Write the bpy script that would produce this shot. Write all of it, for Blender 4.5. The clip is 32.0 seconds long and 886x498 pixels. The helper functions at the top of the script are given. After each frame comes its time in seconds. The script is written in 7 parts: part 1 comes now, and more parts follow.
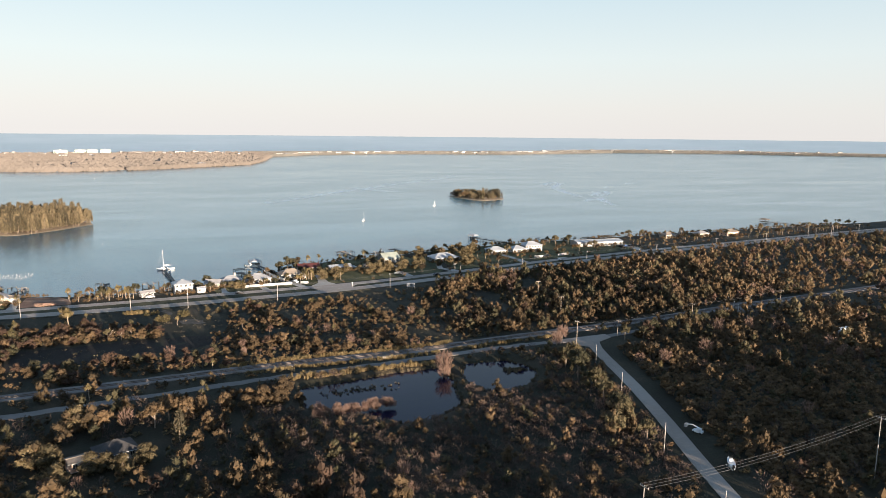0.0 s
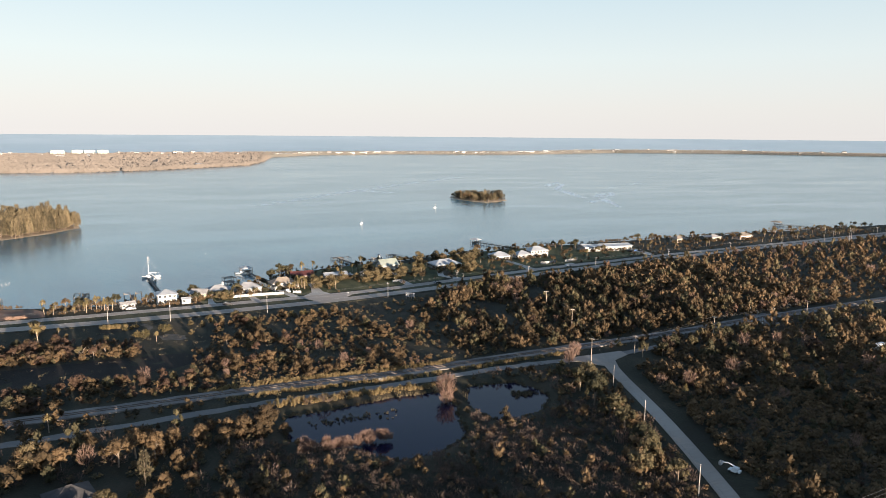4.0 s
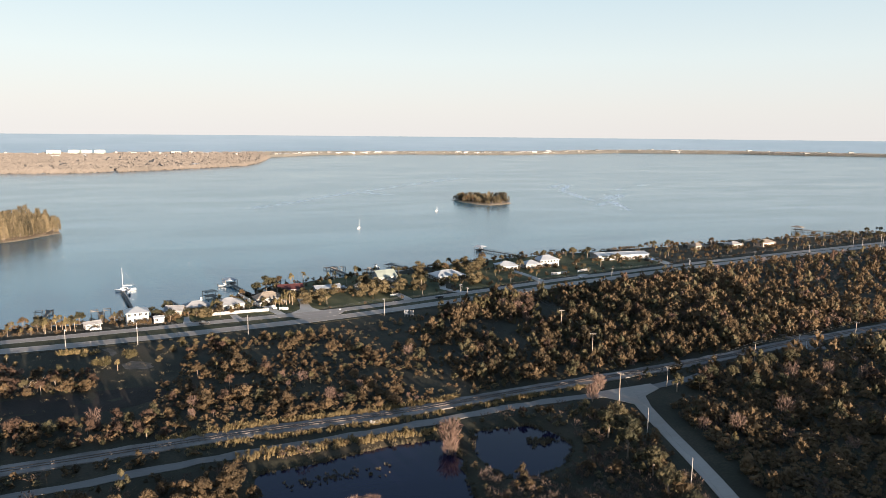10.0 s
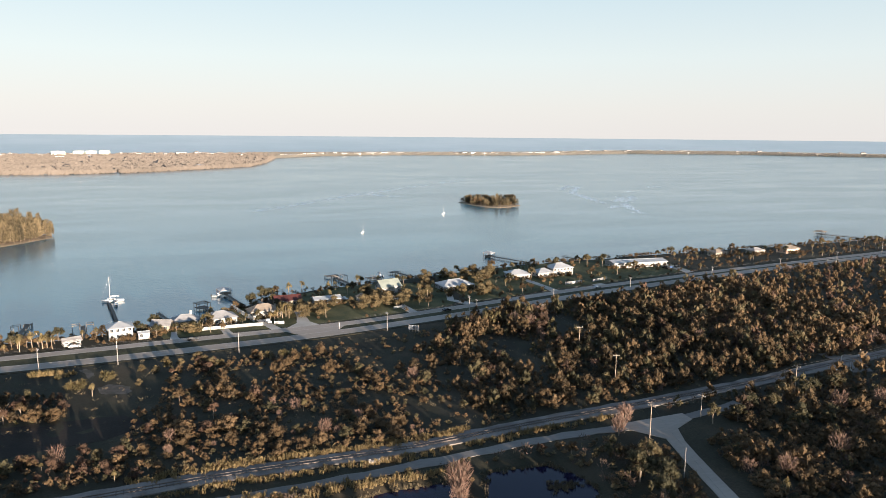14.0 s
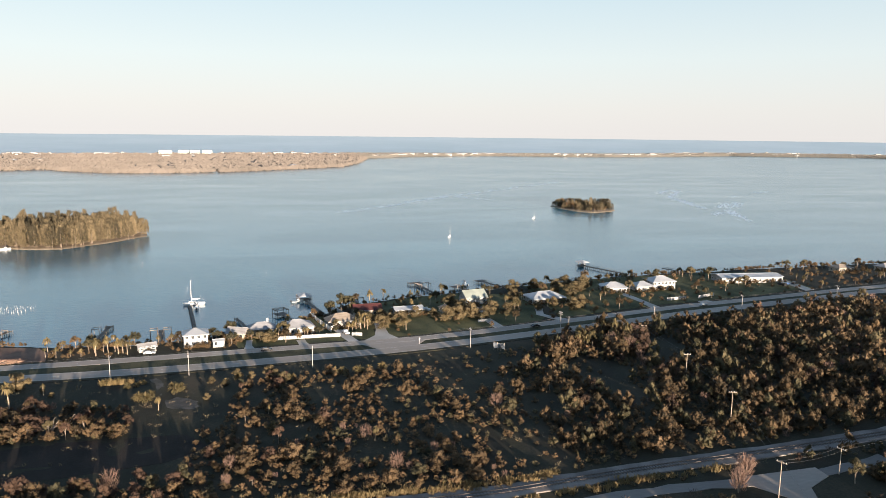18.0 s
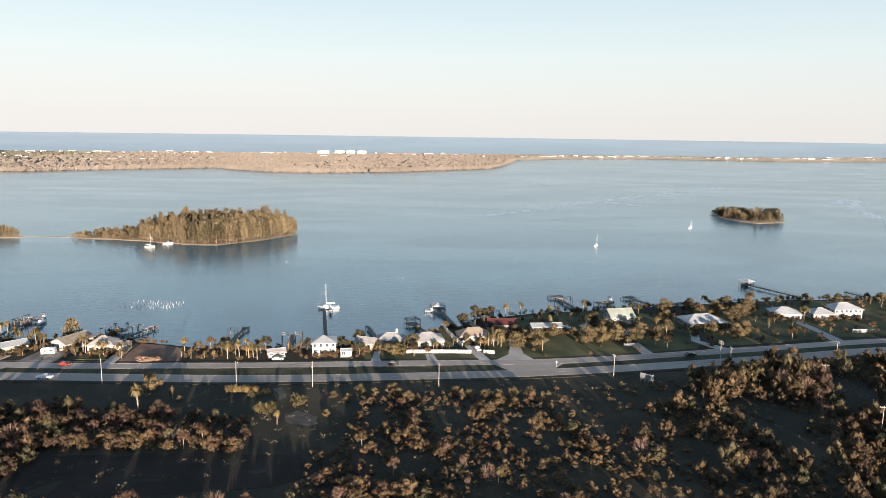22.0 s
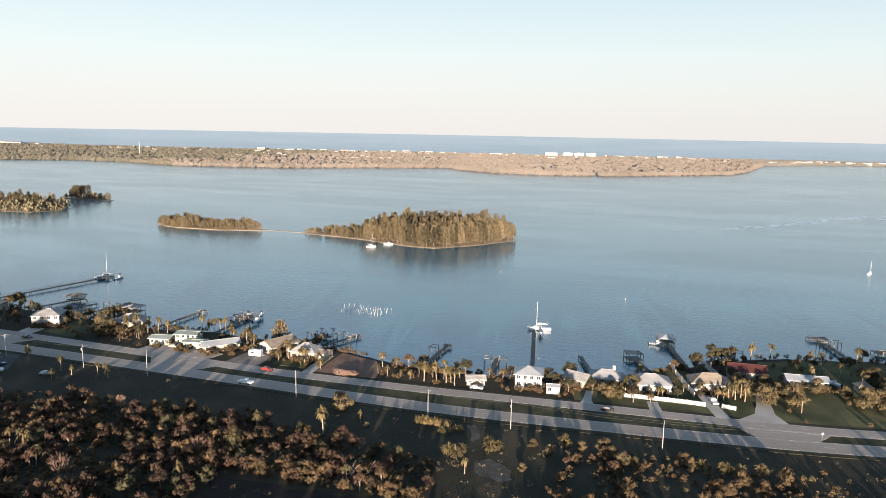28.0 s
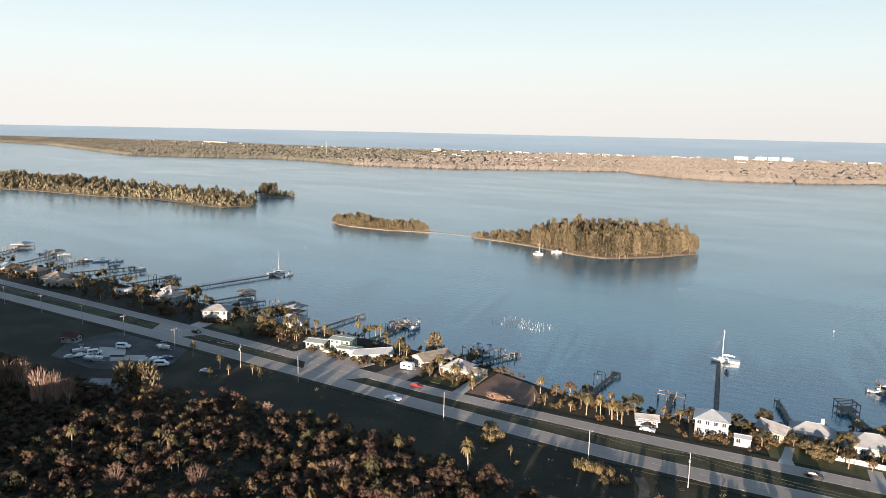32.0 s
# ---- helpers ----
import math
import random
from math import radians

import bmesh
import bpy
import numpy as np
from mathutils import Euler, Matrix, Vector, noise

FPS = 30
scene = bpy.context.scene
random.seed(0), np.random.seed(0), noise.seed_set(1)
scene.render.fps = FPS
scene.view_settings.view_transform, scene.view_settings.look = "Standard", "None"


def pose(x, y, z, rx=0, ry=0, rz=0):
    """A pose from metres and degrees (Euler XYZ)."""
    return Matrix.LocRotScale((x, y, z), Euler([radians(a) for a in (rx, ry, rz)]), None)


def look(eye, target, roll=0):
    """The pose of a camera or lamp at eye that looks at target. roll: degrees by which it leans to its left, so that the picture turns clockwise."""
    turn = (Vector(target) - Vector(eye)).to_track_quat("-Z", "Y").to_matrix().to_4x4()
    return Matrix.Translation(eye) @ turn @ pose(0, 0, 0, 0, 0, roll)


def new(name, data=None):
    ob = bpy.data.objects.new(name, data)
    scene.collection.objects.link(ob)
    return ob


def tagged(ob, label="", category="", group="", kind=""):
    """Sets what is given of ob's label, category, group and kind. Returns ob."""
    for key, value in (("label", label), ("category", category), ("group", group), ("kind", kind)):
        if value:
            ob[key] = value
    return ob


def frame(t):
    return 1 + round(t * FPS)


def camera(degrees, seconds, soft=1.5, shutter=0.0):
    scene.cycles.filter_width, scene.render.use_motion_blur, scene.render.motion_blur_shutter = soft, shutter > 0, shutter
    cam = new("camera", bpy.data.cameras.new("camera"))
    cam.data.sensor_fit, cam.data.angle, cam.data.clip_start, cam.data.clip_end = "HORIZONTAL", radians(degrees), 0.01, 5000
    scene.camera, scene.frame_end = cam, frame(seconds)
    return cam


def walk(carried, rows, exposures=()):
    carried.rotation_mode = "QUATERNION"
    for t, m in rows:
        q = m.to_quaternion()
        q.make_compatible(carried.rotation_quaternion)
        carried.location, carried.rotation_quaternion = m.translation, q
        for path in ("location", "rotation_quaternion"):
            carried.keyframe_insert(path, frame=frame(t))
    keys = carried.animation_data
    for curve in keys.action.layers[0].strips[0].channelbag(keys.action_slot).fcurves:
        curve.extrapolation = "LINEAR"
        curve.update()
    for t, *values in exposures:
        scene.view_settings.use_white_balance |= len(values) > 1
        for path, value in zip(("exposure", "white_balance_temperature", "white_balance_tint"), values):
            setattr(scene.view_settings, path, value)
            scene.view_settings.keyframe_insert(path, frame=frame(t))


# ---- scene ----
cam = camera(64.06, 32.0, 0.85)
PATH = [
    (0, -2.29, -371.85, 89.65, 80.730, -0.538, -20.517),
    (0.5, -1.30, -368.93, 89.65, 80.735, -0.485, -20.507),
    (1, -0.27, -365.99, 89.64, 80.726, -0.519, -20.506),
    (1.5, 0.78, -363.00, 89.64, 80.731, -0.493, -20.499),
    (2, 1.86, -359.98, 89.64, 80.733, -0.495, -20.503),
    (2.5, 2.95, -356.95, 89.63, 80.735, -0.475, -20.479),
    (3, 4.06, -353.92, 89.62, 80.734, -0.505, -20.473),
    (3.5, 5.15, -350.88, 89.61, 80.726, -0.461, -20.477),
    (5.5, 9.85, -338.37, 89.30, 80.734, -0.497, -20.445),
    (6, 10.92, -335.24, 89.33, 80.726, -0.495, -20.428),
    (6.5, 12.00, -332.19, 89.35, 80.726, -0.465, -20.420),
    (7, 13.10, -329.20, 89.37, 80.729, -0.515, -20.427),
    (7.5, 14.14, -326.24, 89.39, 80.733, -0.478, -20.417),
    (8, 15.19, -323.31, 89.38, 80.717, -0.489, -20.408),
    (8.5, 16.22, -320.37, 89.38, 80.721, -0.465, -20.393),
    (9, 17.25, -317.38, 89.37, 80.724, -0.510, -20.394),
    (9.5, 18.29, -314.31, 89.37, 80.722, -0.476, -20.371),
    (10, 19.38, -311.20, 89.37, 80.719, -0.507, -20.354),
    (10.5, 20.49, -308.10, 89.38, 80.732, -0.478, -20.336),
    (11, 21.60, -305.03, 89.39, 80.732, -0.477, -20.346),
    (11.5, 22.69, -301.97, 89.40, 80.735, -0.456, -20.326),
    (12, 23.80, -298.96, 89.41, 80.748, -0.481, -20.329),
    (12.5, 24.89, -295.98, 89.43, 80.736, -0.453, -20.328),
    (13, 25.97, -293.01, 89.45, 80.742, -0.453, -20.318),
    (13.5, 26.95, -289.97, 89.50, 80.755, -0.476, -20.290),
    (14, 27.85, -286.89, 89.54, 80.750, -0.488, -19.827),
    (14.5, 28.76, -283.83, 89.54, 80.750, -0.510, -19.324),
    (16.5, 33.03, -272.19, 89.64, 80.757, -0.556, -16.211),
    (17, 33.97, -269.27, 89.60, 80.754, -0.567, -15.181),
    (17.5, 34.91, -266.31, 89.61, 80.754, -0.568, -14.012),
    (18, 35.87, -263.29, 89.65, 80.754, -0.608, -12.532),
    (18.5, 36.80, -260.27, 89.73, 80.754, -0.646, -11.080),
    (19, 37.69, -257.31, 89.83, 80.741, -0.696, -9.471),
    (19.5, 38.57, -254.46, 89.93, 80.751, -0.728, -7.808),
    (20, 39.43, -251.69, 90.02, 80.746, -0.740, -6.208),
    (20.5, 40.29, -248.92, 90.11, 80.747, -0.747, -4.746),
    (21, 41.11, -246.11, 90.23, 80.743, -0.786, -3.403),
    (21.5, 41.78, -243.26, 90.33, 80.733, -0.777, -2.043),
    (22, 42.36, -240.35, 90.40, 80.717, -0.788, -0.576),
    (22.5, 42.83, -237.38, 90.46, 80.733, -0.818, 1.167),
    (23, 43.16, -234.33, 90.53, 80.735, -0.840, 2.994),
    (23.5, 43.38, -231.23, 90.59, 80.725, -0.865, 4.847),
    (24, 43.47, -228.15, 90.67, 80.710, -0.911, 6.361),
    (24.5, 43.40, -225.12, 90.77, 80.700, -0.945, 7.585),
    (25, 43.29, -222.08, 90.87, 80.686, -0.947, 8.987),
    (25.5, 43.13, -219.05, 90.97, 80.669, -0.982, 10.495),
    (26, 42.85, -216.05, 91.06, 80.642, -0.982, 11.920),
    (26.5, 42.48, -213.06, 91.15, 80.632, -1.027, 13.380),
    (28.5, 40.21, -200.28, 91.03, 80.528, -1.065, 19.055),
    (29, 39.44, -197.26, 90.94, 80.521, -1.060, 20.537),
    (29.5, 38.61, -194.22, 90.89, 80.491, -1.039, 22.394),
    (30, 37.68, -191.13, 90.94, 80.477, -1.105, 24.228),
    (30.5, 36.73, -188.08, 91.01, 80.453, -1.148, 25.975),
    (31, 35.74, -185.10, 91.06, 80.431, -1.172, 27.915),
    (31.5, 34.72, -182.22, 91.05, 80.416, -1.194, 29.858),
    (32, 33.65, -179.37, 91.01, 80.407, -1.198, 31.652),
]
walk(cam, [(t, pose(*p)) for t, *p in PATH])

# ---- light: low evening sun from behind the land, clear sky ----
SUN_ELEV, SUN_AZ = 4.6, math.atan2(-0.976, 0.217)   # azimuth of the sun in the plan
sun_dir = Vector((math.cos(SUN_AZ) * math.cos(radians(SUN_ELEV)), math.sin(SUN_AZ) * math.cos(radians(SUN_ELEV)), math.sin(radians(SUN_ELEV))))
sun = new("sun", bpy.data.lights.new("sun", "SUN"))
sun.data.energy, sun.data.angle, sun.data.color = 18.0, radians(0.6), (1.0, 0.825, 0.66)
sun.matrix_world = look(sun_dir * 100, (0, 0, 0))
world = bpy.data.worlds.new("sky")
scene.world = world
world.use_nodes = True
wn = world.node_tree
sky = wn.nodes.new("ShaderNodeTexSky")
sky.sky_type, sky.sun_disc = "NISHITA", False
sky.sun_elevation, sky.sun_rotation = radians(SUN_ELEV), math.pi / 2 - SUN_AZ
sky.altitude, sky.air_density, sky.dust_density, sky.ozone_density = 0, 1.0, 1.6, 1.0
haze = wn.nodes.new("ShaderNodeValToRGB")          # pale evening haze, by height over the horizon
coord, split = wn.nodes.new("ShaderNodeTexCoord"), wn.nodes.new("ShaderNodeSeparateXYZ")
wn.links.new(coord.outputs["Generated"], split.inputs[0])
wn.links.new(split.outputs["Z"], haze.inputs["Fac"])
e = haze.color_ramp.elements
e[0].position, e[0].color = 0.0, (0.97, 0.935, 0.91, 1)
e[1].position, e[1].color = 1.0, (0.13, 0.22, 0.42, 1)
for pos, col in ((0.035, (0.95, 0.945, 0.925)), (0.10, (0.88, 0.97, 0.99)), (0.20, (0.68, 0.85, 0.95)), (0.45, (0.32, 0.53, 0.80))):
    k = e.new(pos)
    k.color = (*col, 1)
blend = wn.nodes.new("ShaderNodeMix")
blend.data_type, blend.blend_type = "RGBA", "MIX"
blend.inputs["Factor"].default_value = 0.86
lift = wn.nodes.new("ShaderNodeVectorMath")
lift.operation = "SCALE"
lift.inputs["Scale"].default_value = 0.15
wn.links.new(sky.outputs["Color"], lift.inputs[0])
wn.links.new(lift.outputs[0], blend.inputs["A"])
away = wn.nodes.new("ShaderNodeMapRange")         # the sky is a little deeper towards the south-east
away.inputs["From Min"].default_value, away.inputs["From Max"].default_value = -1.0, 1.0
away.inputs["To Min"].default_value, away.inputs["To Max"].default_value = 1.04, 0.92
dim = wn.nodes.new("ShaderNodeVectorMath")
dim.operation = "SCALE"
wn.links.new(split.outputs["X"], away.inputs["Value"])
wn.links.new(away.outputs["Result"], dim.inputs["Scale"])
wn.links.new(haze.outputs["Color"], dim.inputs[0])
wn.links.new(dim.outputs[0], blend.inputs["B"])
background = wn.nodes["Background"]
wn.links.new(blend.outputs["Result"], background.inputs["Color"])
background.inputs["Strength"].default_value = 1.06
scene.view_settings.exposure = 0.0

# ---- materials ----
def mat(name, a, b=None, rough=0.8, metal=0.0, scale=0.5, fine=6.0, bump=0.0, bump_scale=8.0, island=0.0, per_object=0.0, spec=0.3, ramp=(0.35, 0.65), transmit=0.0, stretch=(1, 1, 1)):
    """A surface that varies between two colours by broad and fine noise, and from piece to piece."""
    m = bpy.data.materials.new(name)
    m.use_nodes = True
    nt = m.node_tree
    N, L = nt.nodes, nt.links
    bs = N["Principled BSDF"]
    bs.inputs["Roughness"].default_value, bs.inputs["Metallic"].default_value = rough, metal
    bs.inputs["Specular IOR Level"].default_value = spec
    bs.inputs["Transmission Weight"].default_value = transmit
    b = b or tuple(c * 0.8 for c in a)
    geo = N.new("ShaderNodeNewGeometry")
    mapping = N.new("ShaderNodeMapping")
    mapping.inputs["Scale"].default_value = stretch
    L.new(geo.outputs["Position"], mapping.inputs["Vector"])
    n1, n2 = N.new("ShaderNodeTexNoise"), N.new("ShaderNodeTexNoise")
    for n, s, d in ((n1, scale, 4), (n2, fine, 3)):
        n.inputs["Scale"].default_value, n.inputs["Detail"].default_value = s, d
        L.new(mapping.outputs["Vector"], n.inputs["Vector"])
    add = N.new("ShaderNodeMath")
    add.operation = "MULTIPLY_ADD"
    add.inputs[1].default_value = 0.35
    L.new(n2.outputs["Fac"], add.inputs[0])
    sub = N.new("ShaderNodeMath")
    sub.operation = "SUBTRACT"
    sub.inputs[1].default_value = 0.175
    L.new(n1.outputs["Fac"], sub.inputs[0])
    L.new(sub.outputs[0], add.inputs[2])
    fac = add.outputs[0]
    for amount, node, out in ((island, geo, "Random Per Island"), (per_object, None, "Random")):
        if amount:
            src = node or N.new("ShaderNodeObjectInfo")
            k = N.new("ShaderNodeMath")
            k.operation = "MULTIPLY_ADD"
            k.inputs[1].default_value = amount
            L.new(src.outputs[out], k.inputs[0])
            k2 = N.new("ShaderNodeMath")
            k2.operation = "SUBTRACT"
            k2.inputs[1].default_value = amount / 2
            L.new(fac, k2.inputs[0])
            L.new(k2.outputs[0], k.inputs[2])
            fac = k.outputs[0]
    cr = N.new("ShaderNodeValToRGB")
    cr.color_ramp.elements[0].position, cr.color_ramp.elements[1].position = ramp
    cr.color_ramp.elements[0].color, cr.color_ramp.elements[1].color = (*a, 1), (*b, 1)
    L.new(fac, cr.inputs["Fac"])
    L.new(cr.outputs["Color"], bs.inputs["Base Color"])
    if bump:
        n3, bp = N.new("ShaderNodeTexNoise"), N.new("ShaderNodeBump")
        n3.inputs["Scale"].default_value = bump_scale
        L.new(mapping.outputs["Vector"], n3.inputs["Vector"])
        L.new(n3.outputs["Fac"], bp.inputs["Height"])
        bp.inputs["Distance"].default_value = bump
        L.new(bp.outputs["Normal"], bs.inputs["Normal"])
    return m


def thin(m, share=0.3):
    """Leaves: part of the light passes through them."""
    nt = m.node_tree
    tr, mx = nt.nodes.new("ShaderNodeBsdfTranslucent"), nt.nodes.new("ShaderNodeMixShader")
    ramp = [n for n in nt.nodes if n.bl_idname == "ShaderNodeValToRGB"][0]
    nt.links.new(ramp.outputs["Color"], tr.inputs["Color"])
    mx.inputs["Fac"].default_value = share
    nt.links.new(nt.nodes["Principled BSDF"].outputs[0], mx.inputs[1])
    nt.links.new(tr.outputs[0], mx.inputs[2])
    nt.links.new(mx.outputs[0], nt.nodes["Material Output"].inputs["Surface"])
    return m


def three(m, c, pos=0.5):
    """A middle colour for a material made by mat()."""
    for n in m.node_tree.nodes:
        if n.bl_idname == "ShaderNodeValToRGB":
            e = n.color_ramp.elements.new(pos)
            e.color = (*c, 1)
    return m


M_GRASS = three(mat("grass", (0.0230, 0.0192, 0.0112), (0.050, 0.0385, 0.0235), 0.95, scale=0.05, fine=1.2, bump=0.15, bump_scale=2.0), (0.0285, 0.0265, 0.0145))
M_LAWN = mat("lawn", (0.036, 0.042, 0.016), (0.110, 0.100, 0.042), 0.95, scale=0.08, fine=2.0, bump=0.08, bump_scale=5)
M_MEDIAN = mat("median_turf", (0.024, 0.026, 0.012), (0.066, 0.060, 0.030), 0.95, scale=0.12, fine=2.0, bump=0.08, bump_scale=5)
M_DRY = mat("dry_grass", (0.15, 0.108, 0.050), (0.25, 0.185, 0.092), 0.9, scale=0.2, fine=2.0, island=0.6)
M_ASPHALT = mat("asphalt", (0.265, 0.222, 0.185), (0.35, 0.30, 0.255), 0.85, scale=0.03, fine=1.5, bump=0.01, bump_scale=30, stretch=(0.3, 1, 1))
M_LANE = mat("lane_asphalt", (0.135, 0.120, 0.108), (0.20, 0.180, 0.162), 0.85, scale=0.04, fine=2, bump=0.01, bump_scale=30, stretch=(0.2, 1, 1))
M_YARD = mat("yard_asphalt", (0.045, 0.044, 0.043), (0.085, 0.082, 0.078), 0.9, scale=0.12, fine=2, bump=0.02, bump_scale=10)
M_CONCRETE = mat("concrete", (0.34, 0.31, 0.27), (0.46, 0.42, 0.37), 0.85, scale=0.1, fine=3, bump=0.01)
M_GRAVEL = mat("gravel", (0.13, 0.112, 0.10), (0.23, 0.20, 0.178), 0.95, scale=0.15, fine=3, bump=0.06, bump_scale=6)
M_SAND = mat("sand", (0.22, 0.165, 0.11), (0.34, 0.265, 0.185), 0.95, scale=0.1, fine=2, bump=0.03)
M_DIRT = mat("bare_dirt", (0.14, 0.085, 0.060), (0.25, 0.15, 0.105), 0.95, scale=0.08, fine=1.5, bump=0.06, bump_scale=4)
M_MARK = mat("road_paint", (0.46, 0.44, 0.41), (0.36, 0.34, 0.31), 0.7, scale=0.4, fine=4)
M_RAIL = mat("rail_steel", (0.11, 0.088, 0.074), (0.17, 0.135, 0.115), 0.65, 0.4, scale=0.3)
M_TIE = mat("tie", (0.075, 0.068, 0.062), (0.12, 0.108, 0.10), 0.9, scale=1.0)
M_LEAF = three(mat("leaves", (0.046, 0.035, 0.021), (0.178, 0.117, 0.064), 0.75, scale=0.11, fine=0.5, island=0.25, per_object=0.75, spec=0.15, ramp=(0.2, 0.85)), (0.106, 0.071, 0.039))
# golden leaf colour, raised above M_LEAF to stand in for sunlit crowns
M_GOLD_LIT = three(mat("golden_lit_leaves", (0.055, 0.040, 0.024), (0.195, 0.130, 0.073), 0.75, scale=0.08, fine=0.4, island=0.25, per_object=0.5, spec=0.15, ramp=(0.2, 0.85)), (0.115, 0.078, 0.044))
M_LEAF2 = three(mat("green_leaves", (0.050, 0.047, 0.028), (0.140, 0.110, 0.062), 0.75, scale=0.05, fine=0.3, island=0.4, per_object=0.7, spec=0.15, ramp=(0.2, 0.85)), (0.088, 0.074, 0.040))
M_OAK = three(mat("oak_leaves", (0.060, 0.050, 0.028), (0.200, 0.150, 0.082), 0.75, scale=0.25, fine=1.0, island=0.35, per_object=0.35, spec=0.15, ramp=(0.2, 0.85)), (0.125, 0.096, 0.052))
M_BRUSH = mat("grey_brush", (0.062, 0.045, 0.036), (0.125, 0.088, 0.070), 0.9, scale=0.05, fine=0.4, island=0.3, ramp=(0.2, 0.8))
M_TWIG = mat("bare_twigs", (0.17, 0.108, 0.082), (0.30, 0.196, 0.150), 0.85, scale=0.05, fine=0.4, island=0.3, per_object=0.6, ramp=(0.2, 0.8))
M_RUST = mat("rust_leaves", (0.045, 0.029, 0.020), (0.112, 0.066, 0.044), 0.85, scale=0.05, fine=0.4, island=0.3, per_object=0.6, ramp=(0.2, 0.8))
# brown soil tone taken nearly black to carry the shade on the clearing
M_SHADED_BROWN = mat("shaded_brown_clearing", (0.014, 0.0105, 0.0075), (0.029, 0.020, 0.0145), 0.95, scale=0.08, fine=1.5, bump=0.12, bump_scale=3)
M_FROND = mat("palm_fronds", (0.075, 0.062, 0.028), (0.21, 0.155, 0.070), 0.7, scale=0.1, fine=0.5, island=0.4, per_object=0.6, ramp=(0.2, 0.8))
M_PINE = three(mat("island_pine_needles", (0.052, 0.044, 0.027), (0.240, 0.184, 0.108), 0.8, scale=0.03, fine=0.3, island=0.4, per_object=0.5, ramp=(0.2, 0.85)), (0.135, 0.106, 0.062))
M_SHORE = three(mat("shore_mangrove_leaves", (0.070, 0.062, 0.038), (0.190, 0.158, 0.096), 0.8, scale=0.05, fine=0.4, island=0.35, ramp=(0.2, 0.85)), (0.125, 0.106, 0.064))
M_FARSHORE = mat("far_shore_scrub", (0.105, 0.098, 0.084), (0.150, 0.138, 0.118), 0.85, scale=0.006, fine=0.06, island=0.12, ramp=(0.25, 0.8))
M_MANGROVE = three(mat("mangrove", (0.130, 0.110, 0.092), (0.185, 0.155, 0.130), 0.85, scale=0.006, fine=0.06, island=0.12, ramp=(0.25, 0.8)), (0.155, 0.130, 0.108))
M_MANGROVE2 = mat("olive_mangrove", (0.080, 0.073, 0.054), (0.135, 0.118, 0.088), 0.85, scale=0.006, fine=0.06, island=0.15, ramp=(0.25, 0.8))
for m in (M_LEAF, M_GOLD_LIT, M_OAK, M_LEAF2, M_BRUSH, M_TWIG, M_RUST, M_FROND, M_PINE, M_DRY):
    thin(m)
M_BARK = mat("bark", (0.13, 0.10, 0.075), (0.22, 0.175, 0.135), 0.9, scale=0.8, fine=5, bump=0.03, stretch=(1, 1, 0.3))
M_PALMBARK = mat("palm_bark", (0.20, 0.155, 0.11), (0.30, 0.24, 0.18), 0.9, scale=1.2, fine=6, bump=0.03, stretch=(1, 1, 3))
M_DEADWOOD = mat("dead_wood", (0.30, 0.25, 0.20), (0.40, 0.34, 0.28), 0.85, scale=0.8, fine=5)
M_WORN = mat("worn_grass", (0.048, 0.043, 0.036), (0.088, 0.078, 0.068), 0.95, scale=0.3, fine=2.0, bump=0.04)
M_WEED = mat("weeds", (0.060, 0.050, 0.030), (0.130, 0.102, 0.064), 0.9, scale=0.15, fine=1.0, island=0.5)

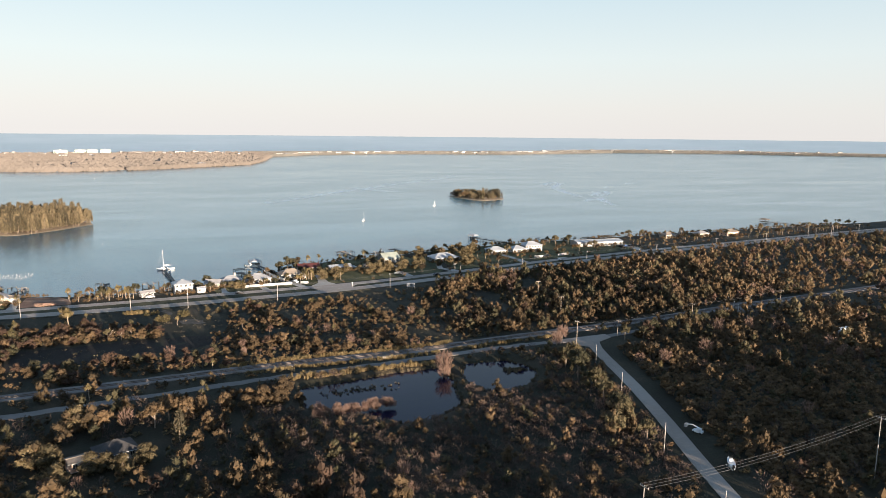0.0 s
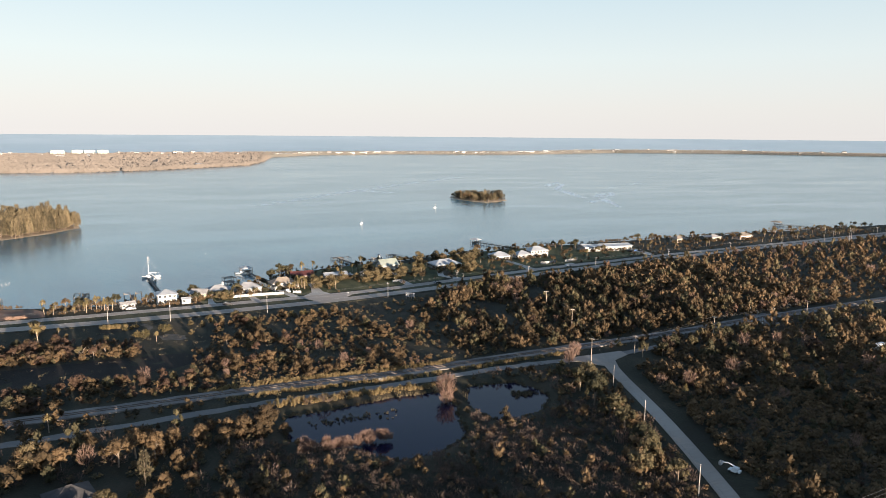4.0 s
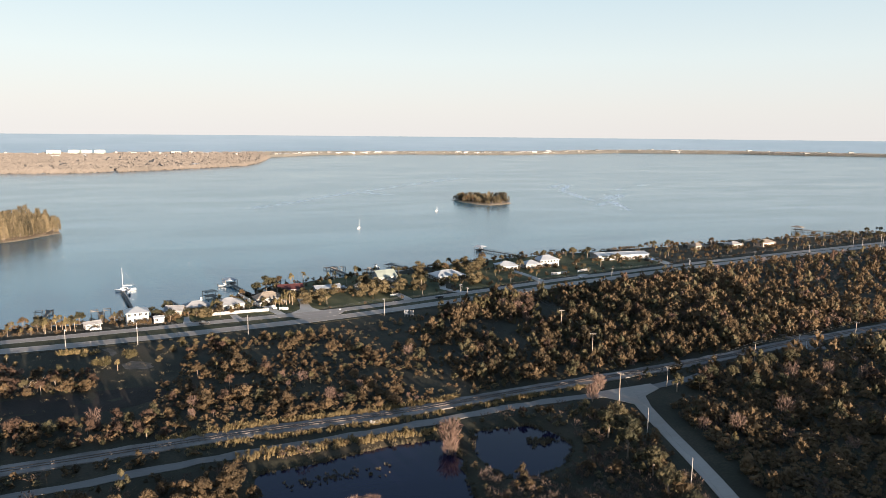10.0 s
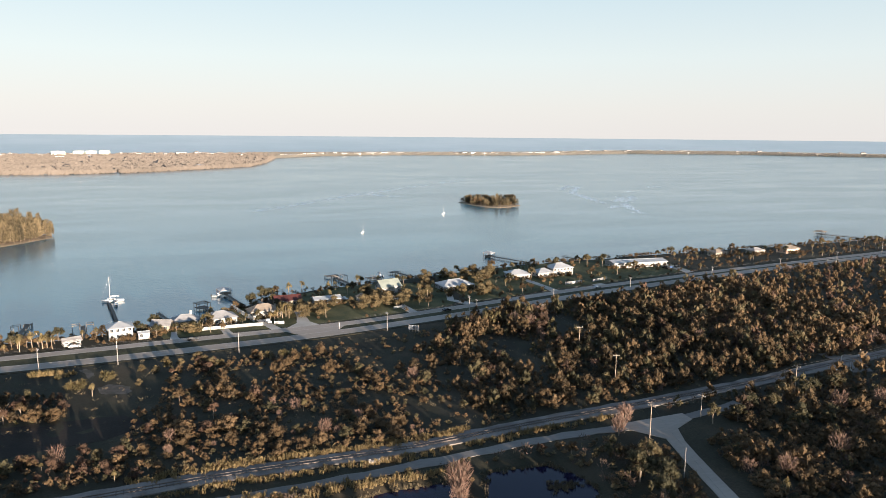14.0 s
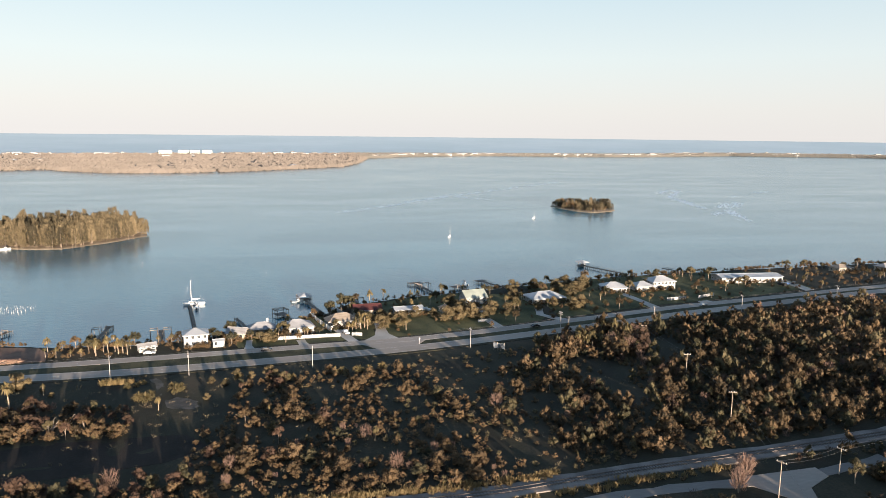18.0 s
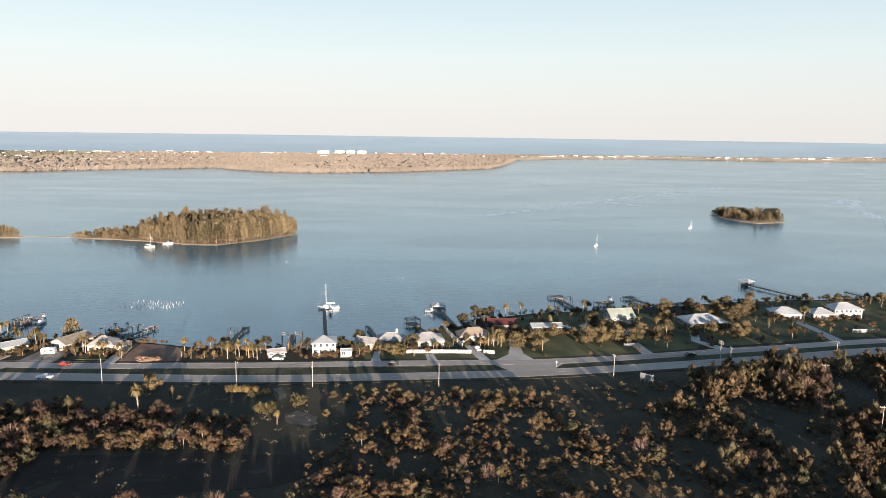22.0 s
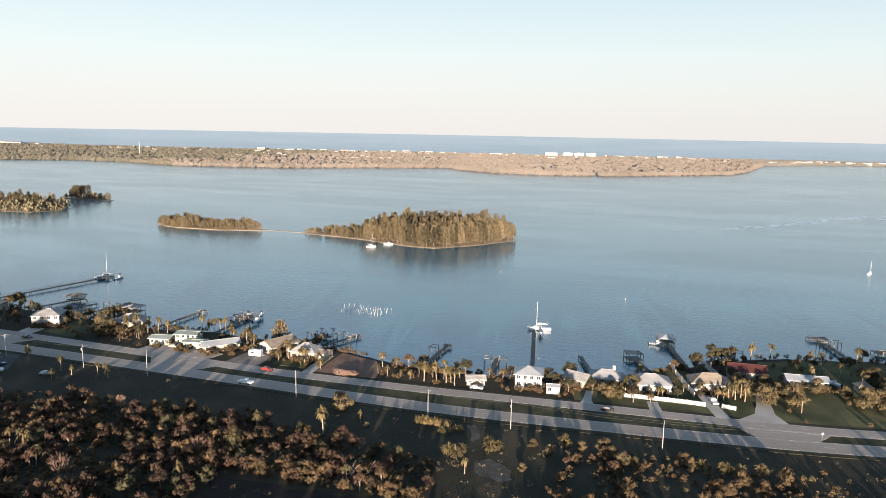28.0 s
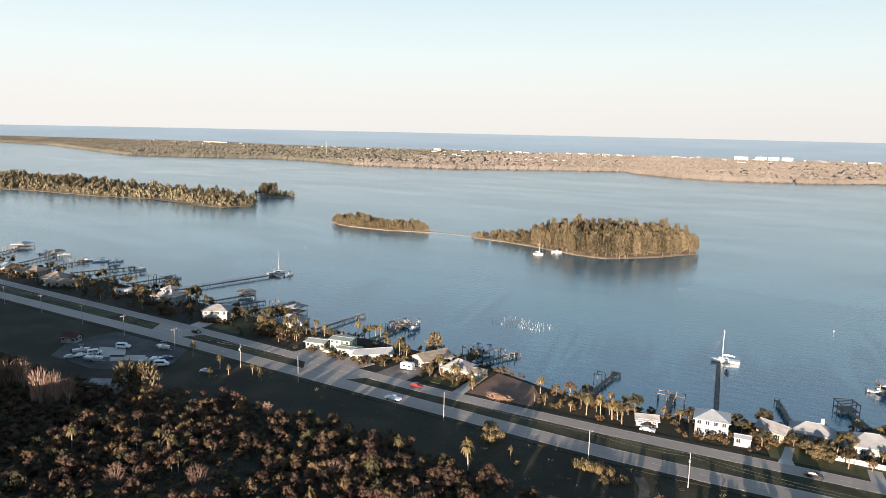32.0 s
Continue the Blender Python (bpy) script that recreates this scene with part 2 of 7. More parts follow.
# ---- helpers for meshes ----
class Soup:
    """Vertices and faces gathered from many pieces into one mesh."""

    def __init__(self):
        self.v, self.f, self.n = [], [], 0

    def add(self, v, f):
        v = np.asarray(v, float)
        self.f.extend(tuple(i + self.n for i in face) for face in f)
        self.v.append(v)
        self.n += len(v)

    def box(self, x0, x1, y0, y1, z0, z1, m=None, bevel=0.0):
        c = np.array([(x, y, z) for z in (z0, z1) for y in (y0, y1) for x in (x0, x1)], float)
        if bevel:
            b = min(bevel, (x1 - x0) / 2.1, (y1 - y0) / 2.1)
            top = np.array([(x0 + b, y0 + b, z1), (x1 - b, y0 + b, z1), (x0 + b, y1 - b, z1), (x1 - b, y1 - b, z1)])
            c[4:, 2] -= b
            c = np.vstack([c, top])
            f = [(0, 2, 3, 1), (0, 1, 5, 4), (1, 3, 7, 5), (3, 2, 6, 7), (2, 0, 4, 6), (4, 5, 9, 8), (5, 7, 11, 9), (7, 6, 10, 11), (6, 4, 8, 10), (8, 9, 11, 10)]
        else:
            f = [(0, 2, 3, 1), (4, 5, 7, 6), (0, 1, 5, 4), (1, 3, 7, 5), (3, 2, 6, 7), (2, 0, 4, 6)]
        if m is not None:
            c = c @ np.array(m.to_3x3()).T + np.array(m.translation)
        self.add(c, f)
        return self

    def tube(self, pts, radii, sides=6, cap=True):
        pts = [Vector(p) for p in pts]
        rings = []
        for i, p in enumerate(pts):
            d = (pts[min(i + 1, len(pts) - 1)] - pts[max(i - 1, 0)]).normalized()
            a = d.orthogonal().normalized() if abs(d.z) < 0.99 else Vector((1, 0, 0))
            b = d.cross(a).normalized()
            r = radii[i] if hasattr(radii, "__len__") else radii
            rings.append([p + (a * math.cos(k * 2 * math.pi / sides) + b * math.sin(k * 2 * math.pi / sides)) * r for k in range(sides)])
        v = [tuple(q) for ring in rings for q in ring]
        f = [(i * sides + k, i * sides + (k + 1) % sides, (i + 1) * sides + (k + 1) % sides, (i + 1) * sides + k) for i in range(len(pts) - 1) for k in range(sides)]
        if cap:
            f += [tuple(reversed(range(sides))), tuple((len(pts) - 1) * sides + k for k in range(sides))]
        self.add(v, f)
        return self

    def lathe(self, prof, sides=10, centre=(0, 0, 0)):
        v = [(centre[0] + r * math.cos(k * 2 * math.pi / sides), centre[1] + r * math.sin(k * 2 * math.pi / sides), centre[2] + z) for r, z in prof for k in range(sides)]
        f = [(i * sides + k, i * sides + (k + 1) % sides, (i + 1) * sides + (k + 1) % sides, (i + 1) * sides + k) for i in range(len(prof) - 1) for k in range(sides)]
        f += [tuple(reversed(range(sides))), tuple((len(prof) - 1) * sides + k for k in range(sides))]
        self.add(v, f)
        return self

    def poly(self, pts, z0, z1):
        """A flat slab with the outline pts."""
        n = len(pts)
        v = [(x, y, z0) for x, y in pts] + [(x, y, z1) for x, y in pts]
        f = [tuple(range(n, 2 * n)), tuple(reversed(range(n)))] + [(i, (i + 1) % n, n + (i + 1) % n, n + i) for i in range(n)]
        self.add(v, f)
        return self

    def mesh(self, name, material, smooth=False):
        me = bpy.data.meshes.new(name)
        me.from_pydata(np.vstack(self.v).tolist(), [], self.f)
        for m in (material if isinstance(material, (list, tuple)) else (material,)):
            me.materials.append(m)
        if smooth:
            me.shade_smooth()
        return me


def quads(name, v, material, k=4):
    """A mesh of separate k-gons from an array of their corners, filled in at once."""
    me = bpy.data.meshes.new(name)
    n = len(v) // k
    me.vertices.add(len(v))
    me.vertices.foreach_set("co", np.ascontiguousarray(v, np.float32).ravel())
    me.loops.add(len(v))
    me.loops.foreach_set("vertex_index", np.arange(len(v), dtype=np.int32))
    me.polygons.add(n)
    me.polygons.foreach_set("loop_start", np.arange(n, dtype=np.int32) * k)
    me.polygons.foreach_set("loop_total", np.full(n, k, dtype=np.int32))
    me.materials.append(material)
    me.update(calc_edges=True)
    return me


def part(name, data, parent, label="", at=None):
    """A mesh, or a Soup already made into one, as a part under a thing."""
    ob = new(name, data)
    ob.parent = parent
    if at is not None:
        ob.matrix_basis = at
    if label:
        ob["label"] = label
    return ob


def thing(name, label, category, at=None, group="", kind="", data=None):
    ob = tagged(new(name, data), label, category, group, kind)
    if data is None:
        ob.empty_display_size = 0.2
    if at is not None:
        ob.matrix_basis = at
    return ob


def setting(name, data, label, category):
    return tagged(new(name, data), label, category, "", "structure")


def interp(x, table):
    return float(np.interp(x, [p[0] for p in table], [p[1] for p in table]))


# ---- plan: x runs along the highway, y towards the lagoon, z = 0 is the water ----
SHORE = [(-6000, 90), (-1200, 70), (-700, 64), (-400, 57), (-325, 61), (-270, 60), (-173, 52), (-150, 57), (-90, 56), (-52, 45), (-22, 44.5), (3, 51), (18, 56), (40, 70), (66, 94), (83, 106), (122, 116), (147, 122), (195, 136), (240, 146), (300, 150), (356, 155), (457, 158), (530, 162), (700, 169), (1000, 190), (6000, 900)]
ROAD_B = [(-5000, -60), (-900, 10), (-600, 20), (-380, 22), (-212, 21.5), (-94, 18), (-32, 20.4), (0, 22.9), (41, 26), (87, 28.5), (120, 34.5), (150, 42), (180, 48.5), (233, 61.5), (272, 68), (315, 75.5), (365, 84.5), (416, 91), (449, 95.5), (520, 105), (600, 116), (800, 140), (1200, 190), (5000, 660)]
ROAD_A = [(-5000, -77), (-900, -7), (-600, 2), (-380, 4), (-200, 5.5), (-90, 4.5), (-28, 4), (2, 5.8), (42, 9.5), (85, 14), (123, 21.5), (150, 27.5), (180, 34), (233, 47.5), (272, 55), (315, 63), (365, 73), (416, 80), (449, 85), (520, 95), (600, 106), (800, 130), (1200, 180), (5000, 650)]
RAIL = [(-5000, -330), (-800, -142), (-300, -122), (-57, -112), (38, -106), (82, -107), (120, -102.3), (178, -98.3), (227, -93.5), (265, -87.5), (304, -83.8), (420, -72), (700, -45), (5000, 360)]
TRACKWAY = [(-600, -146), (-300, -138), (-53, -130), (0, -123), (36, -119.5), (63, -118), (90, -116.5), (125, -112.5), (160, -114), (178, -112.5), (198, -109)]
SIDE_ROAD = [(163, -114), (156, -135), (147, -170), (136, -204), (127, -229), (118, -258), (100, -310), (60, -420), (-20, -640)]
POND = [(34, -131), (50, -130), (72, -126), (88, -126), (90, -138), (87, -149), (84, -164), (72, -172), (60, -173), (50, -163), (43, -157), (32, -150)]
POND_2 = [(99, -126.5), (108, -127), (117, -128), (121, -137), (121, -144), (114, -152), (104, -156), (97, -154), (95, -141)]
POND_2 = [(x + (x - 108) * 0.14, y + (y + 141) * 0.12) for x, y in POND_2]
ROAD_A, ROAD_B, RAIL, TRACKWAY, SIDE_ROAD, POND, POND_2, SHORE = [[(float(x), float(y)) for x, y in t] for t in (ROAD_A, ROAD_B, RAIL, TRACKWAY, SIDE_ROAD, POND, POND_2, SHORE)]
LAND = 1.5


def inside(x, y, poly):
    hit, j = False, len(poly) - 1
    for i in range(len(poly)):
        (x0, y0), (x1, y1) = poly[i], poly[j]
        if (y0 > y) != (y1 > y) and x < (x1 - x0) * (y - y0) / (y1 - y0) + x0:
            hit = not hit
        j = i
    return hit


def dist_poly(x, y, poly, closed=True):
    best = 1e9
    for i in range(len(poly) - (0 if closed else 1)):
        (ax, ay), (bx, by) = poly[i], poly[(i + 1) % len(poly)]
        dx, dy = bx - ax, by - ay
        t = max(0, min(1, ((x - ax) * dx + (y - ay) * dy) / (dx * dx + dy * dy)))
        best = min(best, math.hypot(x - ax - t * dx, y - ay - t * dy))
    return best


def n2(x, y, s, k=0.0):
    return noise.noise(Vector((x * s, y * s, k)))


def land_z(x, y):
    s = interp(x, SHORE) + 1.5 * n2(x, 0, 0.08)
    z = LAND * max(-1.0, min(1.0, (s - y) / 2.5))
    if z > 0 and 20 < x < 135 and -185 < y < -115:
        for p in (POND, POND_2):
            d = dist_poly(x, y, p)
            d = d if inside(x, y, p) else -d
            z = min(z, max(-0.6, 0.55 - d * 0.45))
    return z + (0.12 * n2(x, y, 0.12) if z > 1.2 else 0)


def sea_z(x, y):
    r = math.hypot(x - 20, y + 250)
    return 65.0 * max(0.0, (r - 3000) / 1950) ** 2


# ---- the ground: one sheet of land, fine near the walk ----
def spaced(knots):
    out = []
    for (a, b, step) in knots:
        out += list(np.arange(a, b, step))
    return out + [knots[-1][1]]


gx = spaced([(-4900, -1000, 300), (-1000, -440, 40), (-440, -240, 8), (-240, 240, 4), (240, 700, 8), (700, 1200, 50), (1200, 4900, 300)])
gy = spaced([(-4000, -600, 300), (-600, -260, 20), (-260, -100, 3.0), (-100, 30, 5), (30, 62, 2.5), (62, 180, 4), (180, 300, 30)]) + [1000.0]
gv = []
for yy in gy:
    for xx in gx:
        s = interp(xx, SHORE)
        y2 = min(yy, s + 4)
        gv.append((xx, y2, land_z(xx, y2)) if math.hypot(xx, y2) < 4890 else (xx * 0.0 + 4850 * xx / math.hypot(xx, y2), 4850 * y2 / math.hypot(xx, y2), LAND))
W = len(gx)
gf = [(j * W + i, j * W + i + 1, (j + 1) * W + i + 1, (j + 1) * W + i) for j in range(len(gy) - 1) for i in range(W - 1)]
gs = Soup()
gs.add(gv, gf)
ground = setting("ground", gs.mesh("ground", M_GRASS, True), "dark rough grass and scrubby soil of the flat mainland", "ground")

# ---- water ----
def water_material(name, deep, rough, wave, streaks, murk=0.0, ior=1.42):
    m = bpy.data.materials.new(name)
    m.use_nodes = True
    nt = m.node_tree
    N, L = nt.nodes, nt.links
    bs = N["Principled BSDF"]
    bs.inputs["IOR"].default_value = ior
    bs.inputs["Roughness"].default_value = rough
    bs.subsurface_method = "BURLEY"                  # cloudy water: light spreads some way under the surface
    bs.inputs["Subsurface Weight"].default_value = murk
    bs.inputs["Subsurface Radius"].default_value = (1, 1, 1)
    bs.inputs["Subsurface Scale"].default_value = 25.0
    geo = N.new("ShaderNodeNewGeometry")
    mp = N.new("ShaderNodeMapping")
    mp.inputs["Scale"].default_value = (0.35, 1.0, 1.0)
    mp.inputs["Rotation"].default_value = (0, 0, radians(-22))
    L.new(geo.outputs["Position"], mp.inputs["Vector"])
    big = N.new("ShaderNodeTexNoise")
    big.inputs["Scale"].default_value, big.inputs["Detail"].default_value = 0.012, 5
    big.inputs["Distortion"].default_value = 1.2
    L.new(mp.outputs["Vector"], big.inputs["Vector"])
    cr = N.new("ShaderNodeValToRGB")
    cr.color_ramp.elements[0].position, cr.color_ramp.elements[1].position = 0.38, 0.72
    cr.color_ramp.elements[0].color = (*deep, 1)
    cr.color_ramp.elements[1].color = (*[c * (1 + streaks) for c in deep], 1)
    L.new(big.outputs["Fac"], cr.inputs["Fac"])
    L.new(cr.outputs["Color"], bs.inputs["Base Color"])
    rr = N.new("ShaderNodeMapRange")
    rr.inputs["From Min"].default_value, rr.inputs["From Max"].default_value = 0.4, 0.68
    rr.inputs["To Min"].default_value, rr.inputs["To Max"].default_value = rough, rough * 0.8
    L.new(big.outputs["Fac"], rr.inputs["Value"])
    L.new(rr.outputs["Result"], bs.inputs["Roughness"])
    w1, w2 = N.new("ShaderNodeTexNoise"), N.new("ShaderNodeTexNoise")
    for w, s in ((w1, 0.35), (w2, 1.6)):
        w.inputs["Scale"].default_value, w.inputs["Detail"].default_value = s, 3
        L.new(mp.outputs["Vector"], w.inputs["Vector"])
    mix = N.new("ShaderNodeMath")
    mix.operation = "MULTIPLY_ADD"
    mix.inputs[1].default_value = 0.35
    L.new(w2.outputs["Fac"], mix.inputs[0])
    L.new(w1.outputs["Fac"], mix.inputs[2])
    bp = N.new("ShaderNodeBump")
    bp.inputs["Strength"].default_value, bp.inputs["Distance"].default_value = 1.0, wave
    L.new(mix.outputs[0], bp.inputs["Height"])
    L.new(bp.outputs["Normal"], bs.inputs["Normal"])
    return m


M_WATER = water_material("lagoon_water", (0.025, 0.110, 0.148), 0.20, 0.09, 0.40, 0.0, 2.45)
M_POND = water_material("pond_water", (0.009, 0.008, 0.024), 0.05, 0.02, 0.3, 0.0, 1.21)
# far sea: haze over the distance is put into this pale colour
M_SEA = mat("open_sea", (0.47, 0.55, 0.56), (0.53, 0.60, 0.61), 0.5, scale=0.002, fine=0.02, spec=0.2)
ws = Soup()
rad = [0, 200, 500, 900, 1400, 2000, 2600, 3000, 3100, 3200, 3400, 3600, 3800, 4000, 4200, 4400, 4600, 4800, 4950]
SEG = 96
wv, wf = [], []
for r in rad:
    for k in range(SEG):
        x, y = 20 + r * math.cos(k * 2 * math.pi / SEG), -250 + r * math.sin(k * 2 * math.pi / SEG)
        up = sea_z(x, y) * (1 if y > -150 else 0)
        wv.append((x, y, up if y > 0 else min(up, 0)))
wf = [(i * SEG + k, i * SEG + (k + 1) % SEG, (i + 1) * SEG + (k + 1) % SEG, (i + 1) * SEG + k) for i in range(len(rad) - 1) for k in range(SEG)]
ws.add(wv, wf)
lagoon = setting("water", ws.mesh("water", M_WATER, True), "calm pale blue lagoon with wind streaks, open sea beyond", "water")
for p, nm in ((POND, "pond_water"), (POND_2, "pond_water")):
    cx, cy = sum(q[0] for q in p) / len(p), sum(q[1] for q in p) / len(p)
    sp = Soup()
    sp.add([(cx + (x - cx) * 1.06, cy + (y - cy) * 1.06, 0.42) for x, y in p], [tuple(reversed(range(len(p))))])
    setting(nm, sp.mesh(nm, M_POND), "dark still pond ringed by reeds beside the rail line", "pond")


# ---- roads ----
def resample(line, step, x0=None, x1=None):
    pts = []
    for (ax, ay), (bx, by) in zip(line[:-1], line[1:]):
        d = math.hypot(bx - ax, by - ay)
        n = max(1, int(d / step))
        pts += [(ax + (bx - ax) * i / n, ay + (by - ay) * i / n) for i in range(n)]
    pts.append(line[-1])
    if x0 is not None:
        pts = [p for p in pts if x0 <= p[0] <= x1]
    for _ in range(8):   # rounded bends
        pts = [pts[0]] + [((a[0] + 2 * b[0] + c[0]) / 4, (a[1] + 2 * b[1] + c[1]) / 4) for a, b, c in zip(pts, pts[1:], pts[2:])] + [pts[-1]]
    return pts


def offset(line, d):
    out = []
    for i, (x, y) in enumerate(line):
        a, b = line[max(i - 1, 0)], line[min(i + 1, len(line) - 1)]
        l = math.hypot(b[0] - a[0], b[1] - a[1])
        out.append((x - (b[1] - a[1]) / l * d, y + (b[0] - a[0]) / l * d))
    return out


def ribbon(s, line, lo, hi, z0, z1, ragged=0.0):
    a, b = offset(line, lo), offset(line, hi)
    if ragged:
        a = [(x, y + ragged * n2(x, y, 0.15, 3)) for x, y in a]
        b = [(x, y + ragged * n2(x, y, 0.15, 7)) for x, y in b]
    n = len(line)
    v = [(*p, z1) for p in a] + [(*p, z1) for p in b] + [(*p, z0) for p in a] + [(*p, z0) for p in b]
    f = []
    for i in range(n - 1):
        f += [(i, i + 1, n + i + 1, n + i), (2 * n + i, 2 * n + i + 1, i + 1, i), (n + i, n + i + 1, 3 * n + i + 1, 3 * n + i)]
    f += [(0, n, 3 * n, 2 * n), (n - 1, 2 * n - 1 + 0, 4 * n - 1, 3 * n - 1)]
    s.add(v, f)
    return s


RZ = LAND + 0.16
line_a, line_b = resample(ROAD_A, 6, -1300, 1300), resample(ROAD_B, 6, -1300, 1300)
road = setting("road", ribbon(ribbon(Soup(), line_a, -2.1, 5.5, RZ - 0.5, RZ), line_b, -3.0, 3.3, RZ - 0.5, RZ).mesh("road", M_ASPHALT), "worn grey asphalt of a divided coastal highway", "road")
marks = Soup()
for ln, lo, hi in ((line_a, -1.7, 5.1), (line_b, -2.6, 2.9)):
    near = [p for p in ln if -420 < p[0] < 650]
    for d in (lo, hi):
        ribbon(marks, near, d - 0.08, d + 0.08, RZ - 0.01, RZ + 0.008)
part("edge_line", marks.mesh("edge_line", M_MARK), road, "white painted edge lines")
dash = Soup().box(-1.5, 1.5, -0.08, 0.08, -0.01, 0.008).mesh("lane_dash", M_MARK)
for ln in (offset(line_a, 1.7), offset(line_b, 0.15)):
    near = resample([p for p in ln if -330 < p[0] < 420], 6)
    for i in range(0, len(near) - 1, 2):
        (ax, ay), (bx, by) = near[i], near[i + 1]
        part("lane_dash", dash, road, at=pose(ax, ay, RZ, 0, 0, math.degrees(math.atan2(by - ay, bx - ax))))

# grass of the median and the verges, flush with the road's edge
verge = Soup()
xs = np.arange(-620, 640, 5.0)
mid = lambda x: (interp(x, ROAD_A) + 5.5, interp(x, ROAD_B) - 3.0)
centre = [(x, sum(mid(x)) / 2) for x in xs]
half = [(mid(x)[1] - mid(x)[0]) / 2 for x in xs]
gv = [(x, y - h, LAND + 0.15) for (x, y), h in zip(centre, half)] + [(x, y, LAND + 0.07) for x, y in centre] + [(x, y + h, LAND + 0.15) for (x, y), h in zip(centre, half)]
gn = len(xs)
verge.add(gv, [(r * gn + i, r * gn + i + 1, (r + 1) * gn + i + 1, (r + 1) * gn + i) for r in (0, 1) for i in range(gn - 1)])
setting("median_grass", verge.mesh("median_grass", M_MEDIAN, True), "strip of rough grass between the carriageways", "grass")
shoulder = Soup()
for ln, lo, hi in ((line_a, -4.3, -2.1), (line_b, 3.3, 5.4)):
    ribbon(shoulder, [p for p in ln if -620 < p[0] < 640], lo, hi, LAND - 0.3, LAND + 0.148, 0.3)
setting("verge_grass", shoulder.mesh("verge_grass", M_GRASS), "dark grass verges along the highway", "grass")

# turning places where the two carriageways meet
cross = Soup()
for x0, x1 in ((-142, -123), (-231, -213), (72, 88)):
    pts = [(x, interp(x, ROAD_A) + 4.6) for x in np.linspace(x0, x1, 6)] + [(x, interp(x, ROAD_B) - 2.4) for x in np.linspace(x1 + 6, x0 - 6, 6)]
    cross.poly(pts, RZ - 0.3, RZ - 0.006)
part("median_crossing", cross.mesh("median_crossing", M_ASPHALT), road)

# railway: ballast, ties, rails; beside it the dirt track, and the lane to the crossing
rail_line = resample(RAIL, 5, -700, 700)
bed = Soup()
ribbon(bed, rail_line, -3.4, 3.4, 0.5, LAND + 0.35, 0.8)
railway = setting("railway", bed.mesh("railway", M_GRAVEL), "single railway line on pale gravel ballast", "railway")
tie = Soup().box(-0.12, 0.12, -1.3, 1.3, -0.1, 0.1).mesh("tie", M_TIE)
near = [p for p in resample(rail_line, 2.6) if 5 < p[0] < 250]
step = 0
for (ax, ay), (bx, by) in zip(near, near[1:]):
    n = 3
    for k in range(n):
        if step < 300:
            t = k / n
            part("tie", tie, railway, at=pose(ax + (bx - ax) * t, ay + (by - ay) * t, LAND + 0.36, 0, 0, math.degrees(math.atan2(by - ay, bx - ax))))
            step += 1
for d in (-0.72, 0.72):
    part("rail", ribbon(Soup(), rail_line, d - 0.07, d + 0.07, LAND + 0.3, LAND + 0.58).mesh("rail", M_RAIL), railway, "rusty steel rail")
track_line = resample(TRACKWAY, 5)
setting("dirt_track", ribbon(Soup(), track_line, -2.1, 2.1, 0.5, LAND + 0.14, 1.6).mesh("dirt_track", M_LANE), "pale gravel service track beside the railway", "track")
side_line = resample(SIDE_ROAD, 5)
side = Soup()
ribbon(side, side_line, -2.45, 2.45, 0.5, LAND + 0.15)
setting("side_road", side.mesh("side_road", M_ASPHALT), "pale worn asphalt side road leading to the rail crossing", "road")
stub = Soup().poly([(262, -98), (270, -99.5), (281, -84), (274, -74), (268, -76), (268, -84)], 0.5, LAND + 0.30)
setting("rail_crossing", stub.mesh("rail_crossing", M_LANE), "short paved lane over the railway", "road")
ends = Soup()
ends.poly([(156.5, -124), (161.5, -127), (165, -119.5), (174, -115), (174, -110), (160, -110.5), (150, -111), (150, -115)], 0.5, LAND + 0.145)
setting("junction", ends.mesh("junction", M_ASPHALT), "flared asphalt junction at the rail crossing", "road")

# ---- plants: shapes made once ----
rng = np.random.default_rng(7)


def leaf_tris(centres, normals, size, r, aspect=0.62):
    """One small three-cornered leaf spray at each centre."""
    n = len(centres)
    a = np.cross(normals, r.normal(size=(n, 3)))
    a /= np.linalg.norm(a, axis=1, keepdims=True) + 1e-9
    b = np.cross(normals, a)
    s = (size * r.uniform(0.6, 1.4, n))[:, None]
    a, b = a * s, b * s * aspect
    return np.stack([centres - a - b * 0.7, centres + a - b * 0.5, centres + a * 0.15 + b * 1.3], 1).reshape(-1, 3)


OCTA_V = np.array([(1, 0, 0), (0, 1, 0), (-1, 0, 0), (0, -1, 0), (0, 0, 1), (0, 0, -1)], float)
OCTA_F = np.array([(0, 1, 4), (1, 2, 4), (2, 3, 4), (3, 0, 4), (1, 0, 5), (2, 1, 5), (3, 2, 5), (0, 3, 5)])


